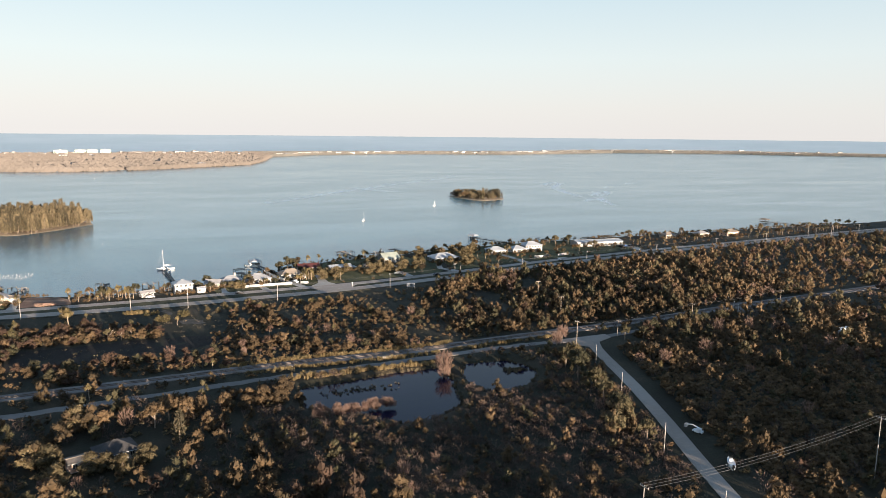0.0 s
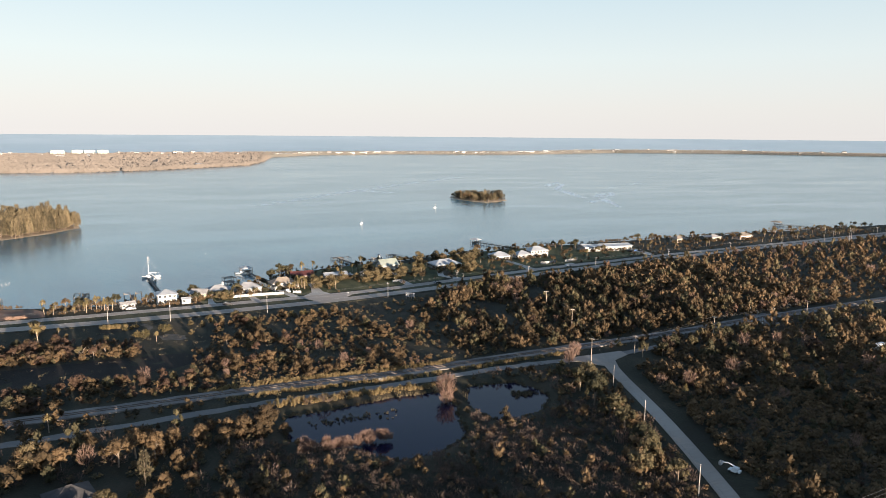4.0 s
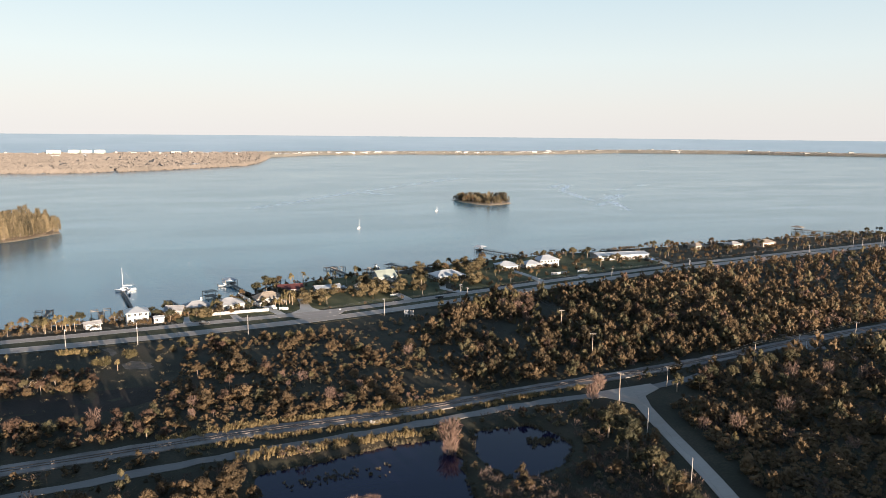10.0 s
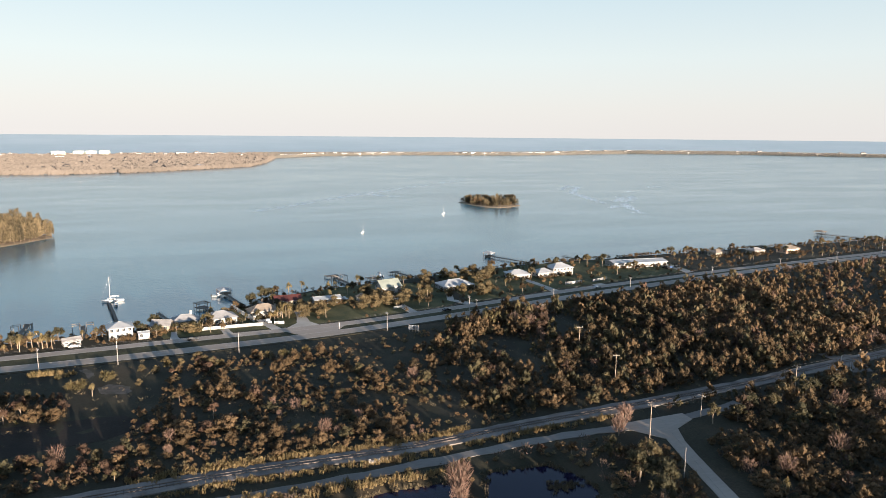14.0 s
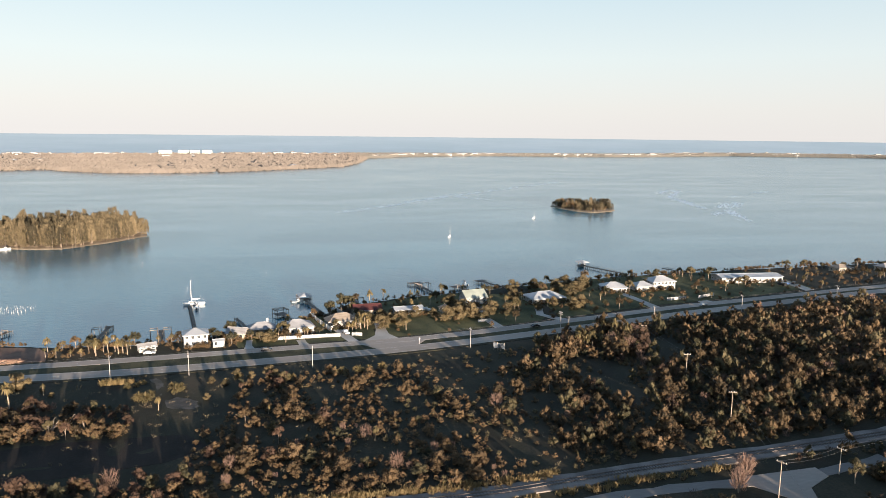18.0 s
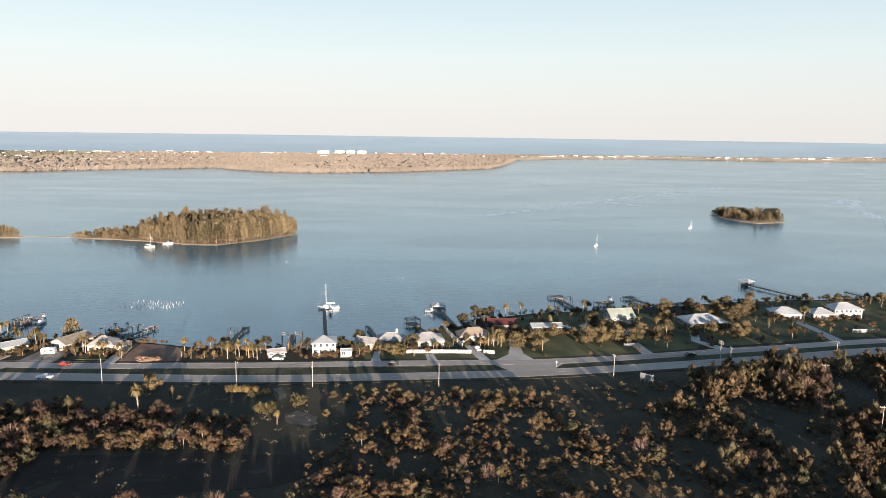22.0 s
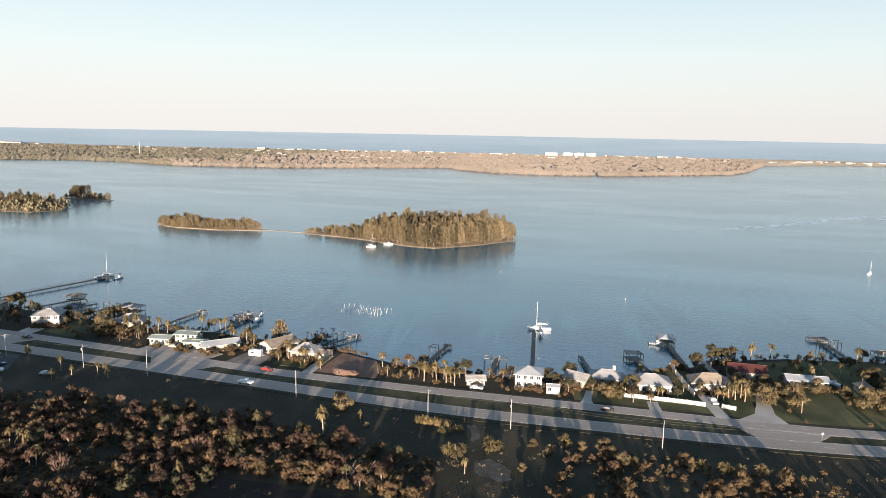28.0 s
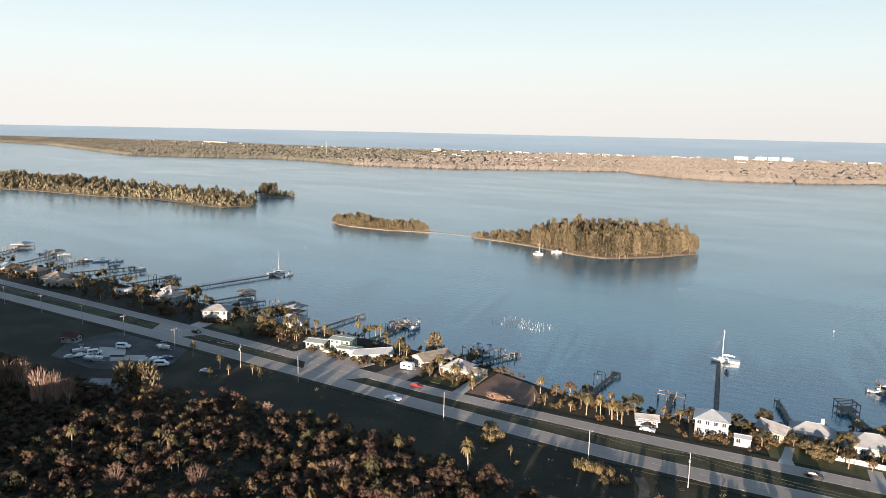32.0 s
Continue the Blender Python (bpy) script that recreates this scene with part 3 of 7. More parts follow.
def crown(r, blobs, n, size, up=0.35, core=0.80):
    """Leaf sprays on the shells of some uneven clumps (x, y, z, rx, rz), each dense at heart."""
    w = np.array([b[3] ** 2 for b in blobs])
    pick = r.choice(len(blobs), n, p=w / w.sum())
    B = np.array(blobs)[pick]
    d = r.normal(size=(n, 3))
    d[:, 2] += up
    d /= np.linalg.norm(d, axis=1, keepdims=True)
    k = r.uniform(0.80, 1.10, n)[:, None]
    c = B[:, :3] + d * k * np.stack([B[:, 3], B[:, 3], B[:, 4]], 1)
    c += r.normal(size=c.shape) * size * 0.3
    nrm = d + r.normal(size=d.shape) * 0.38
    nrm /= np.linalg.norm(nrm, axis=1, keepdims=True)
    out = [leaf_tris(c, nrm, size, r)]
    for x, y, z, rx, rz in blobs if core else ():
        v = OCTA_V * r.uniform(0.8, 1.2, (6, 1)) * core
        a = r.uniform(0, 6.283)
        v = v @ np.array([(math.cos(a), math.sin(a), 0), (-math.sin(a), math.cos(a), 0), (0, 0, 1)]) * (rx, rx, rz) + (x, y, z)
        out.append(v[OCTA_F].reshape(-1, 3))
    return np.vstack(out)


def tree_shape(seed, height, spread, n, size, low=False, clumps=8):
    r = np.random.default_rng(seed)
    k = r.integers(clumps - 1, clumps + 3)
    small = min(1.1, (7 / k) ** 0.5)
    blobs = [(0, 0, height * 0.72, spread * 0.46, height * 0.22)]
    for i in range(k):
        a = i * 2 * math.pi / k + r.uniform(-0.5, 0.5)
        d = spread * r.uniform(0.34, 0.76)
        blobs.append((d * math.cos(a), d * math.sin(a), height * (r.uniform(0.62, 0.86) - 0.34 * (d / spread) ** 2 * r.uniform(0.2, 1.4)), spread * r.uniform(0.24, 0.42) * small, height * r.uniform(0.11, 0.19) * small))
    if low:     # foliage down to the ground
        blobs = [(x, y, z * (0.3 + 0.7 * i / len(blobs)), rx * 1.1, rz * 1.25) for i, (x, y, z, rx, rz) in enumerate(blobs)] + [(0, 0, height * 0.74, spread * 0.42, height * 0.2)]
    leaves = crown(r, blobs, n, size)
    s = Soup()
    top = Vector((r.uniform(-.2, .2), r.uniform(-.2, .2), height * 0.5))
    s.tube([(0, 0, -0.3), tuple(top * 0.5), tuple(top)], [height * 0.035, height * 0.026, height * 0.018], 6)
    for b in blobs[1:6]:
        s.tube([tuple(top * r.uniform(0.55, 0.95)), tuple((top + Vector(b[:3])) * 0.5 + Vector((0, 0, 0.2))), b[:3]], [height * 0.015, height * 0.010, height * 0.004], 4, False)
    return leaves, s


def bare_shape(seed, height, spread, n, wide=1.0):
    """A leafless or thinly leaved crown of many rising twigs."""
    r = np.random.default_rng(seed)
    az, out = r.uniform(0, 2 * math.pi, n), np.sqrt(r.uniform(0, 1, n)) * spread
    z0 = height * r.uniform(0.15, 0.75, n)
    base = np.stack([out * 0.62 * np.cos(az), out * 0.62 * np.sin(az), z0], 1)
    ln = height * r.uniform(0.12, 0.32, n)
    tip = base + np.stack([np.cos(az) * out * 0.35, np.sin(az) * out * 0.35, ln], 1) + r.normal(size=(n, 3)) * 0.25
    tip[:, 2] = np.minimum(tip[:, 2], height * (1.05 - 0.35 * (out / spread) ** 2))
    side = np.cross(tip - base, r.normal(size=(n, 3)))
    side /= np.linalg.norm(side, axis=1, keepdims=True) + 1e-9
    w = r.uniform(0.10, 0.26, n)[:, None] * wide
    q = np.stack([base - side * w * 0.8, base + side * w * 0.8 + (tip - base) * 0.25, tip], 1).reshape(-1, 3)
    s = Soup()
    for i in range(6):
        a = i * 1.05 + r.uniform(-.3, .3)
        e = (spread * 0.55 * math.cos(a), spread * 0.55 * math.sin(a), height * r.uniform(0.6, 0.85))
        s.tube([(0, 0, -0.2), (e[0] * 0.3, e[1] * 0.3, e[2] * 0.45), e], [height * 0.022, height * 0.013, height * 0.004], 4, False)
    return q, s


def palm_shape(seed, height, n=40, length=1.9, droop=0.5, wide=0.27):
    r = np.random.default_rng(seed)
    lean = Vector((r.uniform(-.4, .4), r.uniform(-.4, .4), height))
    s = Soup().tube([(0, 0, -0.3), tuple(lean * 0.5), tuple(lean)], [0.21, 0.16, 0.14], 6)
    qs = []
    for i in range(n):
        az, el = r.uniform(0, 2 * math.pi), math.asin(r.uniform(-0.65, 1.0))
        d = np.array([math.cos(az) * math.cos(el), math.sin(az) * math.cos(el), math.sin(el)])
        t = np.array([-math.sin(az), math.cos(az), 0.0])
        L = length * r.uniform(0.8, 1.15)
        o = np.array(lean)
        p0, p1, p2 = o + d * 0.2, o + d * L * 0.6 + (0, 0, 0.1 * L), o + d * L - np.array((0, 0, droop * L * max(0.1, math.cos(el))))
        for wl in (-1, 1):
            w0, w1 = t * 0.05 * wl, t * wide * wl * L / 1.9 + np.array((0, 0, -0.12))
            qs += [p0, p0 + w0, p1 + w1, p1, p1, p1 + w1, p2 + w1 * 0.25, p2]
    qs = np.array(qs).reshape(-1, 4, 3)
    return qs[:, [0, 1, 2, 0, 2, 3]].reshape(-1, 3), s


def pine_shape(seed, height, spread, n):
    """A wispy island pine: many rising plumes along a tall stem."""
    r = np.random.default_rng(seed)
    z = height * (0.12 + 0.88 * r.uniform(0, 1, n) ** 0.85)
    rad = spread * (0.98 - 0.72 * (z / height) ** 3.2) * np.sqrt(r.uniform(0.2, 1, n)) + 0.1
    az = r.uniform(0, 2 * math.pi, n)
    c = np.stack([rad * np.cos(az), rad * np.sin(az), z], 1)
    d = np.stack([np.cos(az) * 0.55, np.sin(az) * 0.55, np.full(n, 0.9)], 1) + r.normal(size=(n, 3)) * 0.25
    L = (0.9 * r.uniform(0.6, 1.5, n))[:, None]
    side = np.cross(d, r.normal(size=(n, 3)))
    side /= np.linalg.norm(side, axis=1, keepdims=True) + 1e-9
    w = r.uniform(0.24, 0.5, n)[:, None]
    q = np.stack([c - d * L * 0.35 - side * w, c - d * L * 0.2 + side * w, c + d * L], 1).reshape(-1, 3)
    s = Soup().tube([(0, 0, -0.3), (0.1, 0, height * 0.5), (0, 0.1, height * 0.97)], [height * 0.014, height * 0.010, 0.03], 5)
    return q, s


def reed_shape(seed, n=24, spread=0.9, height=1.3):
    r = np.random.default_rng(seed)
    c = np.stack([r.normal(0, spread * 0.5, n), r.normal(0, spread * 0.5, n), np.zeros(n)], 1)
    tip = c + np.stack([r.normal(0, 0.3, n), r.normal(0, 0.3, n), height * r.uniform(0.5, 1.1, n)], 1)
    az = r.uniform(0, math.pi, n)
    w = np.stack([np.cos(az), np.sin(az), np.zeros(n)], 1) * 0.14
    return np.stack([c - w, c + w, tip + w * 0.3, tip - w * 0.3], 1).reshape(-1, 3)


TREES = [tree_shape(i, 7.0 + 0.6 * (i % 4), 3.1 + 0.3 * (i % 3), 900, 0.24, False, 11) for i in range(7)]
WOOD = [tree_shape(i, 7.0 + 0.6 * (i % 4), 3.1 + 0.3 * (i % 3), 320, 0.27, True, 11) for i in range(9)]
WOOD_FAR = [tree_shape(i, 7.0 + 0.6 * (i % 4), 3.1 + 0.3 * (i % 3), 64, 0.54, True, 4) for i in range(9)]
WOOD_OUT = [tree_shape(i, 7.4, 3.3, 14, 1.1, True, 1) for i in range(5)]
SHRUBS = [tree_shape(20 + i, 3.2, 2.1, 90, 0.25, True, 4) for i in range(6)]
TUFTS = [tree_shape(25 + i, 2.0, 1.7, 40, 0.22, True, 3) for i in range(5)]
WEEDS = [bare_shape(110 + i, 1.5, 1.3, 16) for i in range(4)]
BRUSH = [bare_shape(120 + i, 3.2, 2.4, 40) for i in range(4)]
BUSHY = [tree_shape(30 + i, 4.4, 2.8, 300, 0.22, True, 9) for i in range(8)]
OAKS = [tree_shape(50 + i, 6.4, 4.2, 1900, 0.235, True, 14) for i in range(4)]
BARES = [bare_shape(40 + i, 7.0, 2.8, 420, 0.55) for i in range(3)]
BARES_TALL = [bare_shape(45 + i, 13.0, 3.4, 420, 0.7) for i in range(3)]
PALMS = [palm_shape(60 + i, 4.2 + 0.75 * i) for i in range(4)]
PALMETTOS = [palm_shape(70 + i, 0.7, 80, 1.9, 0.28, 0.15) for i in range(3)]
PINES = [pine_shape(80 + i, 13.2 + 0.5 * i, 2.7, 330) for i in range(5)]
PINES_LOW = [pine_shape(90 + i, 7.0, 3.2, 220) for i in range(3)]
REEDS = [reed_shape(100 + i) for i in range(3)]


def plant_meshes(kind, shapes, leaf, bark):
    return [(quads(kind + "_crown", q, leaf, 3), s.mesh(kind + "_trunk", bark)) for q, s in shapes]


KINDS = {
    "tree": (plant_meshes("tree", TREES, M_LEAF, M_BARK), "tree", "broad scrub oak with brown and olive evening-lit leaves"),
    "green_tree": (plant_meshes("green_tree", TREES[:4], M_LEAF2, M_BARK), "tree", "dense olive-green broadleaf tree in the scrub"),
    "rust_tree": (plant_meshes("rust_tree", TREES[3:6], M_RUST, M_BARK), "tree", "rust-red pepper tree with thinning foliage"),
    "bare_tree": (plant_meshes("bare_tree", BARES, M_TWIG, M_BARK), "tree", "leafless pinkish-brown tree with fine upright twigs"),
    "tall_bare_tree": (plant_meshes("tall_bare_tree", BARES_TALL, M_TWIG, M_DEADWOOD), "tree", "tall bare tree with pale upright limbs"),
    "bushy_tree": (plant_meshes("bushy_tree", BUSHY, M_LEAF, M_BARK), "tree", "bushy brown scrub tree leafy to the ground"),
    "oak": (plant_meshes("oak", OAKS, M_OAK, M_BARK), "tree", "spreading evening-lit oak on a lawn"),
    "brown_oak": (plant_meshes("brown_oak", OAKS, M_GOLD_LIT, M_BARK), "tree", "broad round bush-like tree with golden-brown leaves"),
    "shrub": (plant_meshes("shrub", SHRUBS, M_LEAF, M_BARK), "shrub", "low brown-green scrub bush in rough grass"),
    "palm": (plant_meshes("palm", PALMS, M_FROND, M_PALMBARK), "palm tree", "cabbage palm with a round yellow-green crown and grey trunk"),
    "palmetto": (plant_meshes("palmetto", PALMETTOS, M_FROND, M_PALMBARK), "palm", "low yellow-lit palmetto clump in rough grass"),
    "pine": (plant_meshes("pine", PINES, M_PINE, M_BARK), "tree", "tall wispy island pine in golden light"),
    "low_pine": (plant_meshes("low_pine", PINES_LOW, M_PINE, M_BARK), "tree", "short bushy island pine near the water"),
}
count = [0]


def plant(kind, x, y, scale=1.0, z=None, label="", group=""):
    meshes, cat, lab = KINDS[kind]
    count[0] += 1
    c, t = meshes[count[0] % len(meshes)]
    m = pose(x, y, land_z(x, y) if z is None else z, 0, 0, (count[0] * 137.5) % 360) @ Matrix.Scale(scale, 4)
    ob = thing(kind, label or lab, cat, m, group)
    part("crown", c, ob)
    part("trunk", t, ob)
    return ob


def mass(name, spots, shapes, leaf, label, category, bark=None, thin=1):
    """Many plants that nobody could count, as one mesh of leaves and one of stems."""
    out, r = [], np.random.default_rng(len(spots))
    stems = Soup()
    for i, (x, y, z, sc) in enumerate(spots):
        q, s = shapes[i % len(shapes)]
        q = q.reshape(-1, 3, 3)[:: thin].reshape(-1, 3)
        a = r.uniform(0, 6.283)
        R = np.array([[math.cos(a), -math.sin(a), 0], [math.sin(a), math.cos(a), 0], [0, 0, 1]]) * sc
        R[2, 2] *= r.uniform(0.85, 1.2)
        out.append(q @ R.T + (x, y, z))
        if bark:
            stems.tube([(x, y, z - 0.3), (x + 0.2 * sc, y, z + 3.2 * sc)], [0.16 * sc, 0.09 * sc], 4, False)
    ob = tagged(new(name, quads(name, np.vstack(out), leaf, 3)), label, category, "", "stuff")
    if bark and spots:
        part("stems", stems.mesh("stems", bark), ob)
    return ob

# ---- where plants stand ----
rnd = random.Random(11)


def blocked(x, y, gap=3.0):
    """Whether a place is kept free of trees."""
    if y > interp(x, ROAD_A) - (9 if x < 135 else 6.3) - gap * 0.4:
        return True
    if abs(y - interp(x, RAIL)) < 4.5 + gap * 0.6:
        return True
    if -330 < x < 200 and abs(y - interp(x, TRACKWAY)) < 3.2 + gap * 0.5:
        return True
    if y < -105:
        off = dist_poly(x, y, SIDE_ROAD, False)
        if off < 4.0 + gap * 0.6 or (off < 9 and x > interp(-y, [(114, 163), (170, 147), (229, 127), (310, 100)])):
            return True
    if 140 < x < 185 and -128 < y < -106:
        return True
    if 25 < x < 130 and -182 < y < -118 and (inside(x, y, POND) or inside(x, y, POND_2) or min(dist_poly(x, y, POND), dist_poly(x, y, POND_2)) < 2.5):
        return True
    if -38 < x < -8 and -186 < y < -160:      # cottage yard
        return True
    if -262 < x < -168 and -46 < y < 0:       # boat yard
        return True
    return False


SCRUB_EDGE = [(-330, -50), (-190, -46), (-160, -30), (-130, -27), (-108, -23), (-83, -21), (-56, -24), (-37, -27), (-16, -30), (-8, -52), (14, -50), (20, -12), (44, -12), (50, -8), (78, -8), (84, -22), (104, -22), (124, -14), (132, -6), (140, 20), (141, 400)]
CLEARINGS = ((73, -47, 8), (69, -29, 7), (94, -28, 11), (150, -24, 12), (150, -46, 7), (84, -66, 6), (48, -30, 7), (38, -60, 6), (118, -52, 8), (191, 2, 9), (188, -14, 8), (104, -76, 7), (58, -78, 6), (26, -30, 6))


def density(x, y):
    """How thick the scrub is, 0 to 1, by the plan's stretches."""
    p = n2(x, y, 0.035, 1) + 0.5 * n2(x, y, 0.11, 5)
    rail = interp(x, RAIL)
    if y < rail:                                # south of the railway
        if x > interp(-y, [(105, 170), (170, 152), (230, 134), (310, 106), (640, -10)]):
            return 0.98 + 0.2 * p
        if 36 < x < 122 and -260 < y < -150:
            return 0.36 + 0.4 * p
        return 0.85 + 0.5 * p
    if y > interp(x, SCRUB_EDGE) or any(math.hypot(x - a, (y - b) * 0.8) < r for a, b, r in CLEARINGS):
        return 0.0
    if x > 112:
        return (0.9 if x > 168 or y > -16 else 0.62) + 0.5 * p
    if x > 18:
        return 0.42 + 0.9 * p
    if x > -66:
        if y > -53 and x < -12:
            return 0.80 + 0.4 * p
        if y > -81:
            return 0.0 if x < 8 else 0.25 + 0.6 * p
        return 0.72 + 0.6 * p if x > -48 else 0.12
    return 0.72 + 0.7 * p


def tallest(x, y):
    """How tall the plants grow: low by the pond, the track and in the open scrub."""
    rail = interp(x, RAIL)
    if y < rail:
        south = interp(x, TRACKWAY) - y
        low = 1.0
        if -20 < x < 150:
            low = min(1.0, 0.6 + max(0, south - 6) * 0.022)
        if 20 < x < 128 and -205 < y:
            low = min(low, 0.42 + max(0, dist_poly(x, y, POND) - 5) * 0.014)
        return (0.95 if x > 140 and y > -165 else 0.78 if x > 140 else 0.95) * low * (0.95 + 0.3 * n2(x, y, 0.085, 3))
    if 165 < x < 186 and y > -14:
        return 1.1
    if x > 112:
        return (0.66 if y > interp(x, ROAD_A) - 20 else 0.80) * (0.95 + 0.5 * n2(x, y, 0.085, 3))
    return (0.95 if x > 20 else 0.85 if x > -40 else 1.02) * (1 + 0.3 * n2(x, y, 0.085, 3))


singles, woods, far_woods, bushes, brush, weeds = [], [], [], [], [], []
for x0, x1, y0, y1, step in ((-330, 112, -118, 14, 3.1), (112, 340, -100, 110, 3.0), (340, 620, -100, 110, 5.4), (-330, 340, -262, -78, 4.2), (340, 620, -300, -78, 5.4)):
    for i in range(int((x1 - x0) / step)):
        for j in range(int((y1 - y0) / step)):
            px, py = x0 + (i + rnd.random()) * step, y0 + (j + rnd.random()) * step
            rail = interp(px, RAIL)
            if (y1 == -78) != (py < rail):
                continue
            k = rnd.random()
            if blocked(px, py):
                continue
            d = density(px, py)
            if k > d:
                if k < d + 0.45 and d > 0.03:
                    bushes.append((px, py, land_z(px, py), rnd.uniform(0.3, 0.75)))
                continue
            tall = rnd.random() < (0.46 if px > 112 and py > rail else 0.20 if py < rail else 0.62 if px < -40 else 0.34)
            sc = (rnd.uniform(0.74, 1.22) if tall else rnd.uniform(0.30, 0.58)) * tallest(px, py)
            if not tall and py < rail and rnd.random() < (0.3 if 36 < px < 122 and py < -160 else 0.35 if px > 140 else 0.6):
                brush.append((px, py, land_z(px, py), rnd.uniform(0.6, 1.15)))
                continue
            near = (-150 < px < 150 and -75 < py < -8) or (-40 < px < 160 and -135 < py < -88)
            (singles if near and rnd.random() < 0.42 else woods).append((px, py, land_z(px, py), sc))
for x0, x1, y0, y1, n in ((-1300, -330, -400, -20, 550), (620, 1500, -200, 220, 700), (-330, 620, -600, -262, 750)):
    for _ in range(n):
        px, py = rnd.uniform(x0, x1), rnd.uniform(y0, y1)
        if not blocked(px, py, 4):
            far_woods.append((px, py, LAND, rnd.uniform(1.3, 2.4)))
# tall tree belts placed for their shade over the scrub; mostly unseen, added inland
for x0, x1, y0, y1, n in ((165, 440, -292, -262, 210), (-345, -200, -125, -62, 300)):
    for _ in range(n):
        px, py = rnd.uniform(x0, x1), rnd.uniform(y0, y1)
        if not blocked(px, py, 3):
            far_woods.append((px, py, LAND, rnd.uniform(1.6, 2.1)))
# unseen trees added south of the boat yard to shade it
for _ in range(150):
    px = rnd.uniform(-240, -150)
    py = rnd.uniform(-140, -74 - (px + 205) * 0.507)
    far_woods.append((px, py, LAND, rnd.uniform(1.5, 2.0)))
rnd.shuffle(singles)
for i, (px, py, pz, sc) in enumerate(singles[:366]):
    k = rnd.random()
    red = 0.34 if px < 15 and py > -100 else 0.05
    kind = "rust_tree" if k < red else "bare_tree" if k < red + 0.025 else "palm" if k < red + 0.06 else "green_tree" if k < red + 0.085 else "tree" if k < red + 0.11 else "shrub" if k < red + 0.22 else "bushy_tree"
    plant(kind, px, py, sc * (0.95 if kind == "palm" else 0.62 if kind.endswith("tree") and kind != "bushy_tree" and px < 112 and py > interp(px, RAIL) else 0.9))
woods += singles[366:]
rnd.shuffle(woods)


def split(name, pick, shapes, leaf, label, bark=None, grow=1.0):
    """A share of the woods: the nearer trees in full leaf, the farther ones thinner."""
    pick = [(a, b, c, d * grow) for a, b, c, d in pick]
    near = [p for p in pick if p[0] < 250 and p[1] > -262]
    if shapes is WOOD:
        scrub = [p for p in near if p[0] < 112 and p[1] > interp(p[0], RAIL)]
        near = [p for p in near if not (p[0] < 112 and p[1] > interp(p[0], RAIL))]
        mass("low_" + name, scrub, BUSHY, leaf, "low " + label, "woodland", None, 1)
    rest = [p for p in pick if not (p[0] < 250 and p[1] > -262)]
    mass(name, near, shapes, leaf, label, "woodland", bark, 2 if shapes is BARES else 1)
    mass("distant_" + name, rest, WOOD_FAR if shapes is WOOD else shapes, leaf, "more distant " + label, "woodland", None, 1 if shapes is WOOD else 3)


kinds = {"rust": [], "bare": [], "palm": [], "green": [], "scrub": []}
for p in woods:
    k, open_scrub = rnd.random(), p[0] < 15 and p[1] > interp(p[0], RAIL)
    shares = (("rust", 0.5 if open_scrub else 0.05), ("bare", 0.02 if open_scrub else 0.045), ("palm", 0.012 if p[0] < 112 else 0.10), ("green", 0.20), ("scrub", 1.0))
    for name, share in shares:
        if k < share:
            kinds[name].append(p)
            break
        k -= share
for _ in range(16):
    px = rnd.uniform(150, 184)
    kinds["palm"].append((px, interp(px, ROAD_A) - rnd.uniform(14, 30), LAND, rnd.uniform(1.1, 1.5)))
for k in kinds:      # crowns stay clear of the side road
    kinds[k] = [p for p in kinds[k] if p[1] > -112 or dist_poly(p[0], p[1], SIDE_ROAD, False) > 8.0]
# part of the scrub trees take the leaf colour with sunlight put in
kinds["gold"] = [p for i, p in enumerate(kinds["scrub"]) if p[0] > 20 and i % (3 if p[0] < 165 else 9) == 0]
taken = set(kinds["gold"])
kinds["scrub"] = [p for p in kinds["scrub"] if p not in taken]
split("golden_woods", kinds["gold"], WOOD, M_GOLD_LIT, "golden-brown trees in the scrub, sunlight put into their leaf colour")
split("scrub_woods", kinds["scrub"], WOOD, M_LEAF, "dense brown-tipped scrub woodland")
split("green_woods", kinds["green"], WOOD, M_LEAF2, "darker green trees mixed through the scrub")
split("bare_woods", kinds["bare"], BARES, M_TWIG, "leafless pale brown trees mixed through the scrub")
split("rust_woods", kinds["rust"], WOOD, M_RUST, "rust-coloured trees mixed through the scrub")
split("palm_woods", kinds["palm"], PALMS, M_FROND, "cabbage palms scattered through the scrub", M_PALMBARK, 0.8)
mass("bushes", bushes, SHRUBS, M_LEAF, "low bushes and weeds in rough grass", "undergrowth", None, 1)
scrub_fill, rk = [], random.Random(17)
for _ in range(11000):
    px, py = rk.uniform(-260, 330), rk.uniform(-250, 70)
    thick = density(px, py)
    if 16 < px < 150 and interp(px, RAIL) < py < interp(px, ROAD_A) - 16:
        thick = max(thick, 0.62 + 0.5 * n2(px, py, 0.06, 9))
    if not blocked(px, py, 0.5) and rk.random() < thick:
        scrub_fill.append((px, py, land_z(px, py), rk.uniform(0.45, 0.95)))
thicket = []
for _ in range(2900):
    px, py = rk.uniform(138, 330), rk.uniform(-255, -108)
    if not blocked(px, py, 0.5) and density(px, py) > 0.9:
        thicket.append((px, py, land_z(px, py), rk.uniform(0.55, 1.15)))
mass("thicket", thicket, SHRUBS, M_LEAF, "dense brown thicket between the trees beside the side road", "undergrowth")
mass("undergrowth", scrub_fill[::2], TUFTS, M_LEAF, "low brown undergrowth filling the gaps between scrub trees", "undergrowth")
mass("undergrowth", scrub_fill[1::2], TUFTS, M_LEAF2, "low olive undergrowth filling the gaps between scrub trees", "undergrowth")
